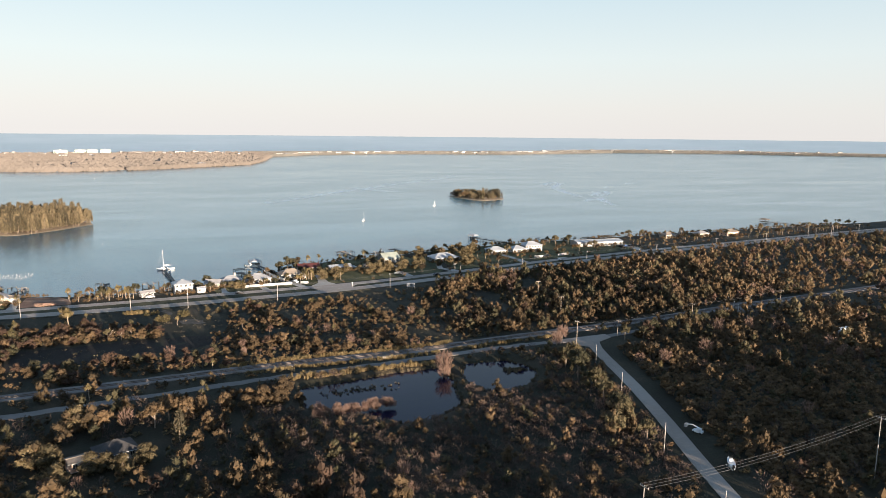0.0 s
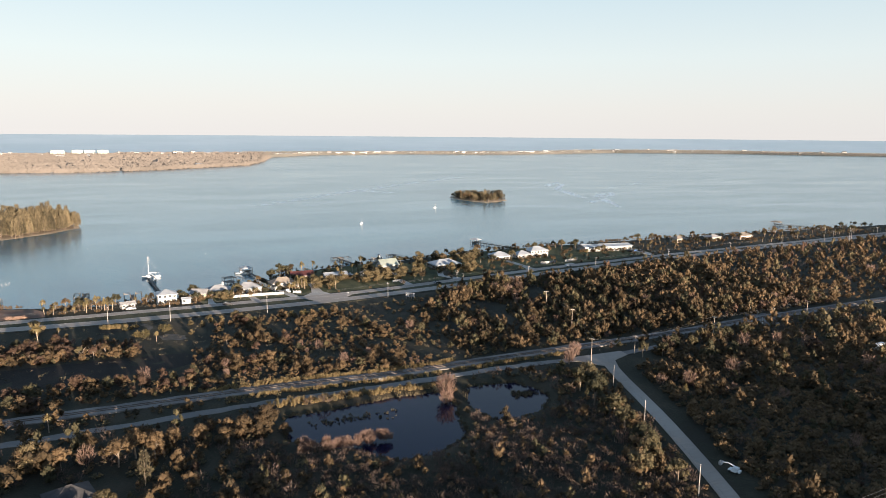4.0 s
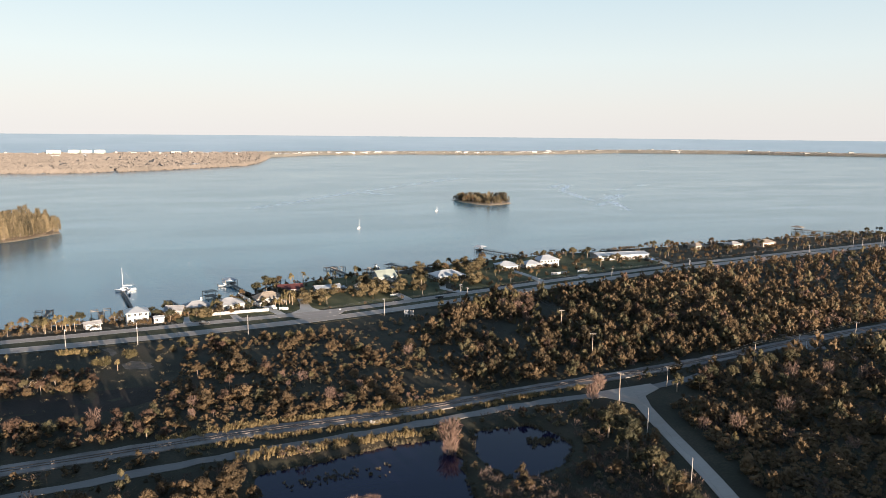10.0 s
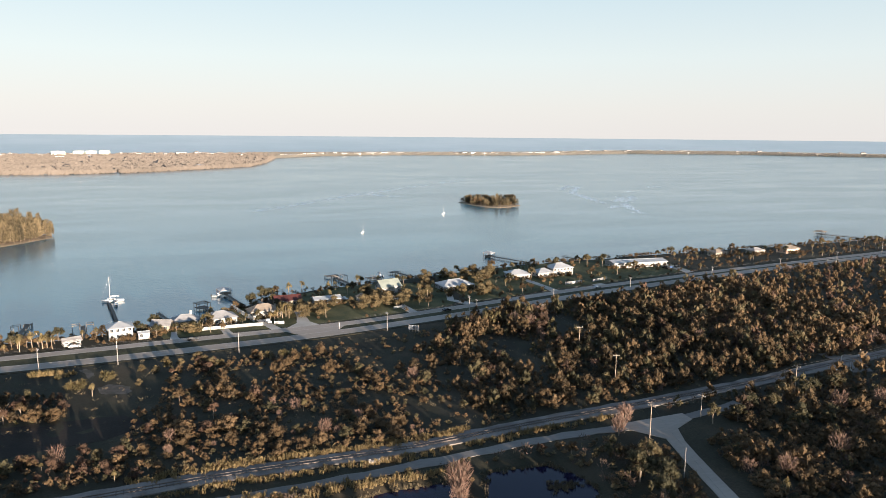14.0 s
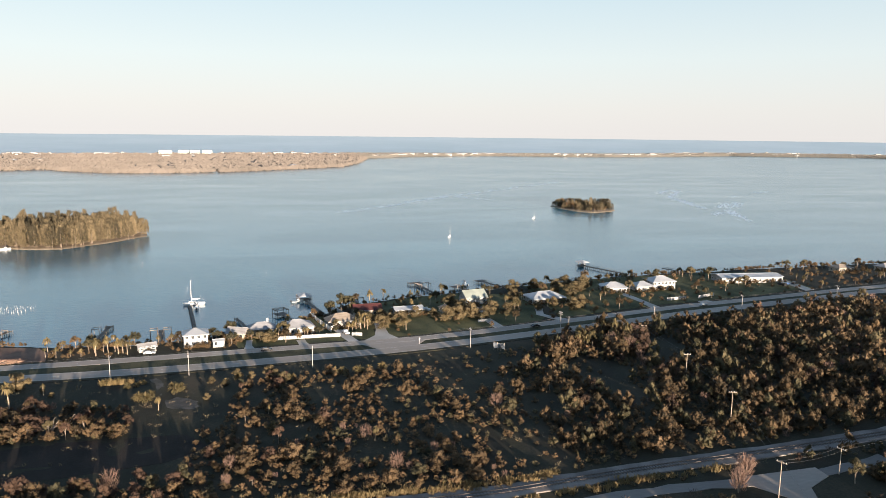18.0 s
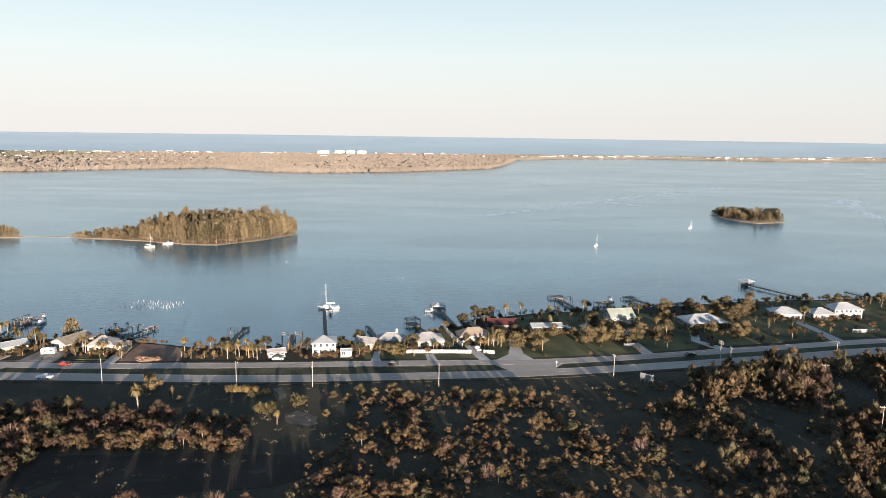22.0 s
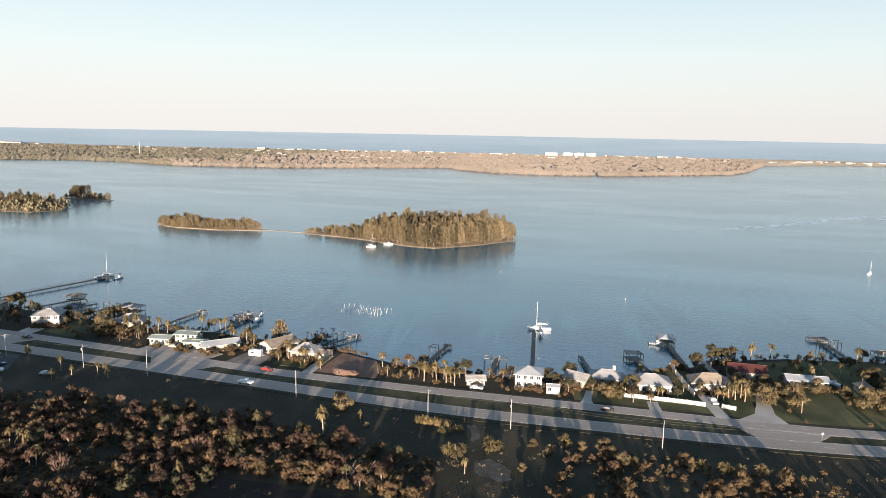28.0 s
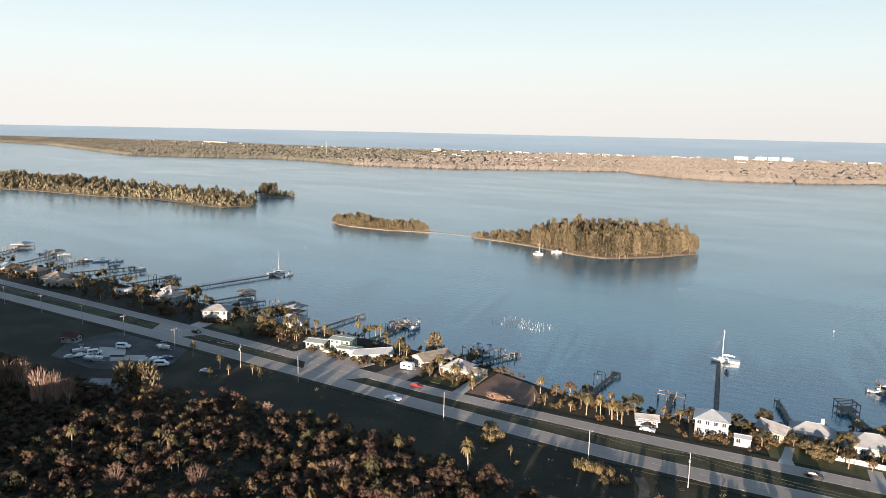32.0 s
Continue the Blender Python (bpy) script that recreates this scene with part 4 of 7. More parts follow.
for _ in range(3600):
    px, py = rnd.uniform(-210, 300), rnd.uniform(-255, 8)
    if not blocked(px, py, -1.5) or (interp(px, ROAD_A) - 9.5 < py < interp(px, ROAD_A) - 5.6 and rnd.random() < 0.3):
        weeds.append((px, py, land_z(px, py), rnd.uniform(0.4, 1.0)))
mass("brush", brush, BRUSH, M_BRUSH, "dense grey-brown leafless brush under the trees", "undergrowth")
mass("weeds", weeds, WEEDS, M_WEED, "dead weeds and stalks in rough grass", "undergrowth")
mass("far_woods", far_woods, WOOD_OUT, M_LEAF, "distant flat woodland with unseen belts added for shade", "woodland", None, 1)

# ---- islands in the lagoon and the far barrier island ----
def island(name, outline, label, height=0.5, material=None):
    s = Soup()
    n = len(outline)
    cx, cy = sum(p[0] for p in outline) / n, sum(p[1] for p in outline) / n
    dense = []
    for i in range(n):
        (ax, ay), (bx, by) = outline[i], outline[(i + 1) % n]
        k = max(2, int(math.hypot(bx - ax, by - ay) / 5))
        dense += [(ax + (bx - ax) * t / k + 1.2 * n2(ax + t, ay, 0.3), ay + (by - ay) * t / k + 1.2 * n2(ax, ay + t, 0.3, 4)) for t in range(k)]
    m = len(dense)
    rings = []
    for grow, z in ((1.01, -0.5), (0.99, 0.12), (0.95, height), (0.5, height + 0.3)):
        rings.append([(cx + (x - cx) * grow, cy + (y - cy) * grow, z + sea_z(x, y)) for x, y in dense])
    v = [p for r in rings for p in r] + [(cx, cy, height + 0.3 + sea_z(cx, cy))]
    f = [(r * m + i, r * m + (i + 1) % m, (r + 1) * m + (i + 1) % m, (r + 1) * m + i) for r in range(3) for i in range(m)]
    f += [(3 * m + i, 3 * m + (i + 1) % m, 4 * m) for i in range(m)]
    s.add(v, f)
    return setting(name, s.mesh(name, material or M_SAND), label, "island")


ISLE = [(-268, 352), (-252, 345), (-223, 340.5), (-194, 333), (-154, 318), (-130, 317), (-104, 343), (-80, 381), (-84, 402), (-110, 405), (-150, 398), (-190, 392), (-230, 372), (-255, 360)]
ISLE_2 = [(-414, 346), (-398, 335), (-381, 331), (-338, 334), (-300, 347), (-312, 353), (-345, 352), (-390, 366), (-406, 364)]
ISLE_N = [(-2000, 330), (-1500, 310), (-1200, 300), (-964, 316), (-912, 332), (-788, 344), (-700, 371), (-640, 362), (-613, 357), (-581, 362), (-569, 390), (-590, 420), (-680, 440), (-800, 440), (-990, 440), (-1400, 450), (-2000, 460)]
ISLE_N2 = [(-672, 488), (-640, 484), (-612, 488), (-600, 496), (-630, 512), (-668, 508)]
ISLET = [(364, 585), (366, 556), (374, 520), (386, 505), (406, 510), (425, 522), (428, 540), (420, 575), (400, 592), (380, 592)]
island("island", ISLE, "long sandy-edged lagoon island covered in tall pines")
island("island", ISLE_2, "low narrow island with bushy pines")
island("island", ISLE_N, "wooded mangrove island with a strip of sand", 0.4)
island("island", ISLE_N2, "tiny mangrove islet with one tall tree", 0.3)
island("island", ISLET, "small pine-topped islet with a sandy edge")
bar = [(-312, 352), (-300, 350.5), (-285, 350.8), (-262, 350), (-262, 353), (-285, 353.2), (-300, 353.2), (-312, 355)]
setting("sand_bar", Soup().poly(bar, -0.3, 0.18).mesh("sand_bar", M_SAND), "thin pale sand bar joining two islands", "sand bar")


def scatter(outline, gap, margin, seed):
    r = random.Random(seed)
    xs, ys = [p[0] for p in outline], [p[1] for p in outline]
    pts, x = [], min(xs)
    while x < max(xs):
        y = min(ys)
        while y < max(ys):
            p = (x + r.uniform(-gap, gap) * 0.5, y + r.uniform(-gap, gap) * 0.5)
            if inside(*p, outline) and dist_poly(*p, outline) > margin:
                pts.append(p)
            y += gap
        x += gap
    r.shuffle(pts)
    return pts


pine_mass, low_mass, bush_mass = [], [], []
made = 0
for px, py in scatter(ISLE, 4.7, 0.3, 1):
    lump = n2(px, py, 0.12, 6)
    if lump < -0.6 and px > -205:
        continue
    tall = interp(px, [(-268, 0.15), (-240, 0.42), (-207, 0.52), (-202, 1.0), (-160, 1.18), (-110, 1.16), (-90, 1.0), (-80, 0.75)])
    sc = tall * (1 + 0.16 * lump) * rnd.uniform(0.78, 1.12)
    front = py < interp(px, [(-268, 356), (-154, 332), (-130, 331), (-80, 395)])
    if front and made < 110 and sc > 0.3:
        plant("pine" if sc > 0.55 else "low_pine", px, py, sc if sc > 0.55 else sc * 1.7, 0.5)
        made += 1
    elif sc > 0.5:
        pine_mass.append((px, py, 0.6, sc))
    else:
        low_mass.append((px, py, 0.6, sc * 1.9))
for px, py in scatter(ISLE_2, 4.2, 0.2, 2):
    low_mass.append((px, py, 0.5, rnd.uniform(0.6, 1.15)))
for px, py in scatter(ISLET, 5.2, 2.0, 3):
    k = rnd.random()
    if made < 150:
        grow = interp(px, [(364, 0.5), (376, 1.05), (386, 0.6), (398, 1.1), (408, 0.55), (416, 0.5), (422, 1.2), (428, 1.15)]) * rnd.uniform(0.75, 1.1)
        plant("pine" if k < 0.25 else "low_pine" if k < 0.8 else "tree", px, py, grow if k < 0.25 else grow * 1.35, 0.5)
        made += 1
    else:
        pine_mass.append((px, py, 0.5, rnd.uniform(0.35, 0.7)))
for px, py in scatter(ISLE_N, 7.5, 0.5, 4):
    mid = -720 < px < -590 or -960 < px < -880
    if px < -1100 and rnd.random() < 0.5:
        continue
    if rnd.random() < (0.30 if mid else 0.08) and dist_poly(px, py, ISLE_N) > 14:
        pine_mass.append((px, py, 0.5, rnd.uniform(0.75, 1.15)))
    else:
        bush_mass.append((px, py, 0.3, rnd.uniform(0.9, 1.7)))
for px, py in scatter(ISLE_N2, 6, 0.5, 5):
    (pine_mass if -662 < px < -648 else bush_mass).append((px, py, 0.2, rnd.uniform(0.8, 1.2)))
mass("island_pines", pine_mass, PINES, M_PINE, "dense stand of tall feathery island pines", "woodland", M_BARK)
mass("island_scrub", low_mass, PINES_LOW, M_PINE, "bushy low pines on the islands", "woodland")
mass("island_mangroves", bush_mass, WOOD_FAR, M_SHORE, "rounded green mangroves at the water's edge", "woodland", None, 1)

# roots and shade fringe are left to the light; the barrier island with its flat mangrove woods
FRONT = [(-3400, 1530), (-3007, 1345), (-2690, 1371), (-2221, 1216), (-1785, 1080), (-1622, 1144), (-1425, 1272), (-1273, 1267), (-1047, 1199), (-825, 1258), (-657, 1400), (-485, 1511), (-437, 1440), (-331, 1366), (-215, 1351), (-121, 1389), (-117, 1470), (-108, 1470), (-100, 1385), (82, 1540), (183, 1642), (236, 1809), (270, 2000), (321, 2266), (531, 2494), (887, 2608), (1356, 2500), (1700, 2570), (2004, 2608), (2455, 2365), (2758, 2023), (3000, 1800)]
BACK = [(-3400, 1560), (-3084, 1850), (-2669, 2130), (-2080, 2210), (-1700, 2330), (-1350, 2400), (-972, 2520), (-522, 2610), (-74, 2720), (343, 2740), (884, 2760), (1485, 2710), (2100, 2760), (2550, 2520), (2800, 2200), (3000, 1950)]
bs = Soup()
xs = sorted(set([p[0] for p in FRONT] + list(range(-3400, 3001, 100))))
bv = []
for x in xs:
    y0, y1 = interp(x, FRONT), interp(x, BACK)
    for k in range(6):
        y = y0 + (y1 - y0) * k / 5
        bv.append((x, y, sea_z(x, y) + (-0.4 if k in (0, 5) else 3.0)))
bs.add(bv, [(i * 6 + k, (i + 1) * 6 + k, (i + 1) * 6 + k + 1, i * 6 + k + 1) for i in range(len(xs) - 1) for k in range(5)])
setting("barrier_island", bs.mesh("barrier_island", M_MANGROVE), "long flat barrier island of brown mangrove", "island")
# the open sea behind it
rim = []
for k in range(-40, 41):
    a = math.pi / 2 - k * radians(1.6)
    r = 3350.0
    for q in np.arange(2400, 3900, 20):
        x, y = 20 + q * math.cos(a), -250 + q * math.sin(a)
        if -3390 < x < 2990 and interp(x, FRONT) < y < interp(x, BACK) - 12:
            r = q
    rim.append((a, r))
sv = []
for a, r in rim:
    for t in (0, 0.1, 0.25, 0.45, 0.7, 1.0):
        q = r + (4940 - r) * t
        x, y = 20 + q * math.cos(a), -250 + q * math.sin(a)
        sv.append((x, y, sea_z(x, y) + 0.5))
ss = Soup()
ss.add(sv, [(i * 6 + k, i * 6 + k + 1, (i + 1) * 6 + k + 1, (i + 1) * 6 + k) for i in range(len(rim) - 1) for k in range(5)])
setting("sea", ss.mesh("sea", M_SEA, True), "even blue-grey open sea beyond the barrier island, distance haze in its pale colour", "sea")
r5 = np.random.default_rng(5)
cl, n_try = [], 50000
tx = r5.uniform(-3390, 2990, n_try)
ty0, ty1 = np.interp(tx, *zip(*FRONT)), np.interp(tx, *zip(*BACK))
u = r5.uniform(0, 1, n_try) ** 1.12
ty = ty0 + (ty1 - ty0) * u
keep = (ty1 - ty0) * r5.uniform(0, 1, n_try) < 520 + 0 * ty
edge = r5.uniform(-3390, 2990, 5000)
tx, ty = np.concatenate([tx[keep], edge]), np.concatenate([ty[keep], np.interp(edge, *zip(*FRONT)) + r5.uniform(1, 7, 5000)])
rr = np.hypot(tx - 20, ty + 250)
tz = 65.0 * np.maximum(0, (rr - 3000) / 1950) ** 2
hgt = r5.uniform(5.4, 6.6, len(tx)) * np.where(tx > 350, 0.85, 1.0) * np.where(tx < -1200, 0.9, 1.0)
reps = 4
cc = np.repeat(np.stack([tx, ty, tz], 1), reps, 0)
d = r5.normal(size=(len(cc), 3))
d[:, 2] = np.abs(d[:, 2])
d[:, 1] -= 0.5
d /= np.linalg.norm(d, axis=1, keepdims=True)
hh = np.repeat(hgt, reps)
cc = cc + d * np.stack([hh * 0.8, hh * 0.8, hh * 0.30], 1) + np.stack([0 * hh, 0 * hh, hh * 0.62], 1)
nn = d * 0.3 + (0, -0.8, 0.9) + r5.normal(size=d.shape) * 0.08
east = cc[:, 0] > 330 + 40 * np.sin(cc[:, 1] * 0.03)
west = cc[:, 0] + 90 * np.sin(cc[:, 1] * 0.02) < -1150
for name, pick, leaf, label in (("mangrove_woods", ~west & ~east, M_MANGROVE, "flat brown mangrove woods of the barrier island"), ("olive_mangroves", west, M_MANGROVE2, "darker olive mangrove woods of the barrier island"), ("far_shore_woods", east, M_FARSHORE, "thin grey-brown woods of the distant shore")):
    tagged(new(name, quads(name, leaf_tris(cc[pick], nn[pick], 4.6, r5, 0.9), leaf, 3)), label, "woodland", "", "stuff")

# ---- building materials ----
M_WHITE = mat("white_paint", (0.31, 0.305, 0.295), (0.25, 0.247, 0.24), 0.6, scale=0.25, fine=3)
M_CREAM = mat("cream_stucco", (0.33, 0.28, 0.21), (0.27, 0.23, 0.175), 0.85, scale=0.3, fine=4, bump=0.01)
M_PEACH = mat("peach_stucco", (0.62, 0.42, 0.30), (0.52, 0.36, 0.27), 0.85, scale=0.3, fine=4, bump=0.01)
M_MINT = mat("mint_siding", (0.29, 0.34, 0.27), (0.24, 0.28, 0.225), 0.7, scale=0.3, fine=4)
M_ROOFGREY = mat("grey_shingle", (0.20, 0.19, 0.185), (0.30, 0.285, 0.275), 0.9, scale=0.4, fine=5, bump=0.02, stretch=(1, 1, 4))
M_ROOFDARK = mat("dark_shingle", (0.035, 0.033, 0.033), (0.06, 0.057, 0.056), 0.9, scale=0.4, fine=5, bump=0.02)
M_ROOFTAN = mat("tan_shingle", (0.17, 0.138, 0.108), (0.24, 0.20, 0.16), 0.9, scale=0.4, fine=5, bump=0.02, stretch=(1, 1, 4))
M_ROOFRED = mat("red_tile", (0.05, 0.016, 0.015), (0.085, 0.026, 0.023), 0.75, scale=0.4, fine=5, bump=0.03)
M_ROOFWHITE = mat("white_metal_roof", (0.34, 0.35, 0.36), (0.27, 0.28, 0.29), 0.4, 0.1, scale=0.2, fine=2)
M_ROOFPALE = mat("pale_grey_tile", (0.20, 0.20, 0.205), (0.27, 0.268, 0.27), 0.7, scale=0.3, fine=5, bump=0.02, stretch=(1, 1, 4))
M_ROOFMINT = mat("pale_green_metal_roof", (0.27, 0.29, 0.25), (0.215, 0.235, 0.20), 0.4, 0.1, scale=0.2, fine=2)
M_GLASS = mat("dark_window_glass", (0.02, 0.024, 0.028), (0.035, 0.04, 0.045), 0.08, scale=0.5, spec=0.6)
M_TRIM = mat("white_trim", (0.46, 0.455, 0.44), (0.38, 0.375, 0.365), 0.5, scale=0.5)
M_DOORW = mat("door_panel", (0.45, 0.40, 0.34), (0.36, 0.32, 0.27), 0.6, scale=0.5)
M_WOOD = mat("weathered_dock_wood", (0.10, 0.085, 0.07), (0.19, 0.165, 0.14), 0.9, scale=0.4, fine=5, island=0.3)
M_PILE = mat("dock_pile", (0.11, 0.09, 0.075), (0.21, 0.18, 0.15), 0.9, scale=0.5, fine=4, per_object=0.5)
M_POLE = mat("pole_concrete", (0.27, 0.25, 0.225), (0.36, 0.33, 0.30), 0.85, scale=0.5, fine=4)
M_POLEWOOD = mat("pole_wood", (0.30, 0.24, 0.18), (0.42, 0.34, 0.27), 0.85, scale=0.5, fine=4, stretch=(1, 1, 0.2))
M_GEL = mat("boat_gelcoat", (0.66, 0.66, 0.65), (0.58, 0.58, 0.57), 0.25, scale=0.3)
M_ALU = mat("aluminium", (0.62, 0.62, 0.63), (0.52, 0.52, 0.53), 0.35, 0.8, scale=0.5)
M_CANVAS = mat("grey_canvas", (0.13, 0.14, 0.16), (0.20, 0.21, 0.23), 0.8, scale=0.6)
M_TYRE = mat("tyre_rubber", (0.02, 0.02, 0.02), (0.03, 0.03, 0.03), 0.8, scale=2)
M_CABLE = mat("cable", (0.12, 0.115, 0.11), (0.18, 0.17, 0.16), 0.6, scale=1)
M_LOGS = mat("cut_logs", (0.20, 0.125, 0.085), (0.32, 0.21, 0.15), 0.9, scale=0.6, fine=3, island=0.5)
PAINT = {c: mat(c + "_car_paint", a, tuple(k * 0.85 for k in a), 0.25, scale=0.3, spec=0.6) for c, a in (("white", (0.75, 0.75, 0.74)), ("silver", (0.42, 0.43, 0.44)), ("black", (0.02, 0.02, 0.022)), ("red", (0.17, 0.022, 0.02)), ("blue", (0.05, 0.09, 0.18)), ("tan", (0.36, 0.31, 0.24)))}


def roof_mesh(kind, w, d, h, over=0.6, thick=0.22):
    """A hip or gable roof over a w by d plan; the ridge runs along x."""
    a, b = w / 2 + over, d / 2 + over
    r = a - b if kind == "hip" else a
    low = -over * h / (d / 2) * 0.6
    v = [(-a, -b, low), (a, -b, low), (a, b, low), (-a, b, low), (-max(r, 0.1), 0, h), (max(r, 0.1), 0, h)]
    v += [(x, y, z - thick) for x, y, z in v]
    f = [(0, 1, 5, 4), (2, 3, 4, 5), (1, 2, 5), (3, 0, 4)] if kind == "hip" else [(0, 1, 5, 4), (2, 3, 4, 5)]
    f += [tuple(i + 6 for i in reversed(q)) for q in f]
    f += [(0, 6, 7, 1), (2, 8, 9, 3), (1, 7, 8, 2), (3, 9, 6, 0)] if kind == "hip" else [(0, 6, 7, 1), (2, 8, 9, 3), (1, 7, 11, 5), (5, 11, 8, 2), (3, 9, 10, 4), (4, 10, 6, 0)]
    s = Soup()
    s.add(v, f)
    return s


WINDOW_FRAME = {}


def window(parent, w, h, at):
    key = (w, h)
    if key not in WINDOW_FRAME:
        s = Soup()
        s.box(-w / 2 - .1, w / 2 + .1, -0.10, 0.02, -0.1, 0.0).box(-w / 2 - .1, w / 2 + .1, -0.08, 0.02, h, h + .1)
        s.box(-w / 2 - .1, -w / 2, -0.08, 0.02, 0, h).box(w / 2, w / 2 + .1, -0.08, 0.02, 0, h).box(-0.03, 0.03, -0.06, 0.02, 0, h)
        g = Soup().box(-w / 2, w / 2, -0.035, 0.02, 0, h)
        WINDOW_FRAME[key] = (s.mesh("window_frame", M_TRIM), g.mesh("window_pane", M_GLASS))
    fm, gm = WINDOW_FRAME[key]
    ob = part("window", fm, parent, at=at)
    part("pane", gm, ob)


def house(label, x, y, turn, w, d, h, roof, rh, wall_m, roof_m, front=4, storeys=1, side=2, garage=False, chimney=False, porch=0.0, z=None, name="house", over=0.6, back=False):
    base = LAND + 0.08 if z is None else z
    ob = thing(name, label, "house", pose(x, y, base, 0, 0, turn), "shore houses")
    t = 0.2
    for nm, c in (("wall", (-w / 2, w / 2, -d / 2, -d / 2 + t)), ("wall", (-w / 2, w / 2, d / 2 - t, d / 2)), ("wall", (-w / 2, -w / 2 + t, -d / 2 + t, d / 2 - t)), ("wall", (w / 2 - t, w / 2, -d / 2 + t, d / 2 - t))):
        part(nm, Soup().box(*c, -0.6, h).mesh(nm, wall_m), ob)
    part("floor_slab", Soup().box(-w / 2 - 0.15, w / 2 + 0.15, -d / 2 - 0.15, d / 2 + 0.15, -0.6, 0.05).mesh("floor_slab", M_CONCRETE), ob)
    rf = part("roof", roof_mesh(roof, w, d, rh, over).mesh("roof", roof_m), ob, at=pose(0, 0, h + 0.22))
    ridge = Soup()
    r = (w - d) / 2 if roof == "hip" else w / 2 + over
    if r > 0.3:
        ridge.tube([(-r, 0, rh + 0.02), (r, 0, rh + 0.02)], 0.12, 5)
        part("ridge_cap", ridge.mesh("ridge_cap", roof_m), rf)
    if roof == "gable":
        for sx in (-1, 1):
            g = Soup()
            x0, x1 = sorted((sx * w / 2, sx * (w / 2 - t)))
            v = [(x0, -d / 2, 0), (x0, d / 2, 0), (x0, 0, rh * 0.97), (x1, -d / 2, 0), (x1, d / 2, 0), (x1, 0, rh * 0.97)]
            g.add(v, [(0, 1, 2), (5, 4, 3), (0, 3, 4, 1), (1, 4, 5, 2), (2, 5, 3, 0)])
            part("gable_end", g.mesh("gable_end", wall_m), ob, at=pose(0, 0, h))
    lev = h / storeys
    for s in range(storeys):
        zz = s * lev + 0.95
        for i in range(front):
            xx = -w / 2 + w * (i + 0.5) / front
            if garage and s == 0 and i == front - 1:
                continue
            if s == 0 and i == front // 2 and not garage:
                dr = part("door", Soup().box(-0.5, 0.5, -0.06, 0.02, 0, 2.05).mesh("door", M_DOORW), ob, at=pose(xx, -d / 2, 0.05))
                part("door_frame", Soup().box(-0.6, -0.5, -0.08, 0.02, 0, 2.1).box(0.5, 0.6, -0.08, 0.02, 0, 2.1).box(-0.6, 0.6, -0.08, 0.02, 2.1, 2.2).mesh("door_frame", M_TRIM), dr)
                continue
            window(ob, 1.1, 1.2, pose(xx, -d / 2, zz))
        for i in range(side):
            yy = -d / 2 + d * (i + 0.5) / side
            window(ob, 1.0, 1.1, pose(w / 2, yy, zz, 0, 0, 90))
            window(ob, 1.0, 1.1, pose(-w / 2, yy, zz, 0, 0, -90))
    if garage:
        gd = Soup()
        for k in range(4):
            gd.box(-1.35, 1.35, -0.07 - 0.004 * (k % 2), 0.02, k * 0.54, k * 0.54 + 0.51)
        part("garage_door", gd.mesh("garage_door", M_TRIM), ob, at=pose(w / 2 - w / front / 2, -d / 2, 0.05))
    if chimney:
        part("chimney", Soup().box(-0.5, 0.5, -0.4, 0.4, 0, rh + 1.6, None, 0.06).mesh("chimney", M_WHITE), ob, at=pose(w * 0.22, d * 0.15, h))
    if porch:
        part("porch_roof", Soup().box(-w / 2 - 0.2, w / 2 + 0.2, -d / 2 - porch, -d / 2 - 0.01, h * 0.92 / storeys, h * 0.92 / storeys + 0.18, None, 0.05).mesh("porch_roof", roof_m), ob)
        post = Soup().box(-0.09, 0.09, -0.09, 0.09, 0, h * 0.92 / storeys).mesh("porch_post", M_TRIM)
        n = max(3, int(w / 3))
        for i in range(n):
            part("porch_post", post, ob, at=pose(-w / 2 + 0.1 + (w - 0.2) * i / (n - 1), -d / 2 - porch + 0.15, 0))
    gut = Soup().box(-w / 2 - over, w / 2 + over, -d / 2 - over - 0.12, -d / 2 - over, h - 0.02, h + 0.1)
    part("gutter", gut.mesh("gutter", M_TRIM), ob)
    return ob


house("white two-storey house with a pale hip roof by the water", -2.2, 39, 9, 9.4, 8.2, 4.9, "hip", 1.7, M_WHITE, M_ROOFWHITE, 4, 2, 2)
house("low tan cottage with a grey roof behind palms", -20.5, 33.5, 20, 6.4, 4.2, 1.8, "gable", 1.0, M_ROOFGREY, M_ROOFGREY, 3)
house("small white shed with a flat lean-to roof", 7.4, 34.2, 8, 4.4, 3.2, 2.3, "gable", 0.5, M_WHITE, M_ROOFWHITE, 2, 1, 1, name="garden_shed", over=0.25)
house("cottage with a grey gable roof behind shrubs", 14.5, 45.5, -20, 8.0, 6.0, 2.7, "gable", 1.7, M_CREAM, M_ROOFGREY, 3)
house("cream bungalow with a grey hip roof and white chimney", 24.3, 50.5, 3, 11.5, 7.5, 2.8, "hip", 2.1, M_WHITE, M_ROOFPALE, 4, 1, 2, False, True)
house("large white house with a pale hip roof", 39.5, 49.5, 12, 13.5, 9.5, 3.2, "hip", 2.4, M_WHITE, M_ROOFPALE, 5, 1, 3)
house("white house with a tan hip roof between boundary walls", 59.8, 58.0, 12, 13.5, 8.0, 3.0, "hip", 2.5, M_WHITE, M_ROOFTAN, 5, 1, 2)
house("cream house with a dark red tiled roof", 73.8, 75.5, 2, 13.0, 8.0, 3.0, "gable", 2.0, M_CREAM, M_ROOFRED, 6, 1, 2)
house("low white bungalow with a shallow pale roof", 94, 74.5, 6, 14.0, 6.5, 2.4, "gable", 1.0, M_WHITE, M_ROOFWHITE, 6)
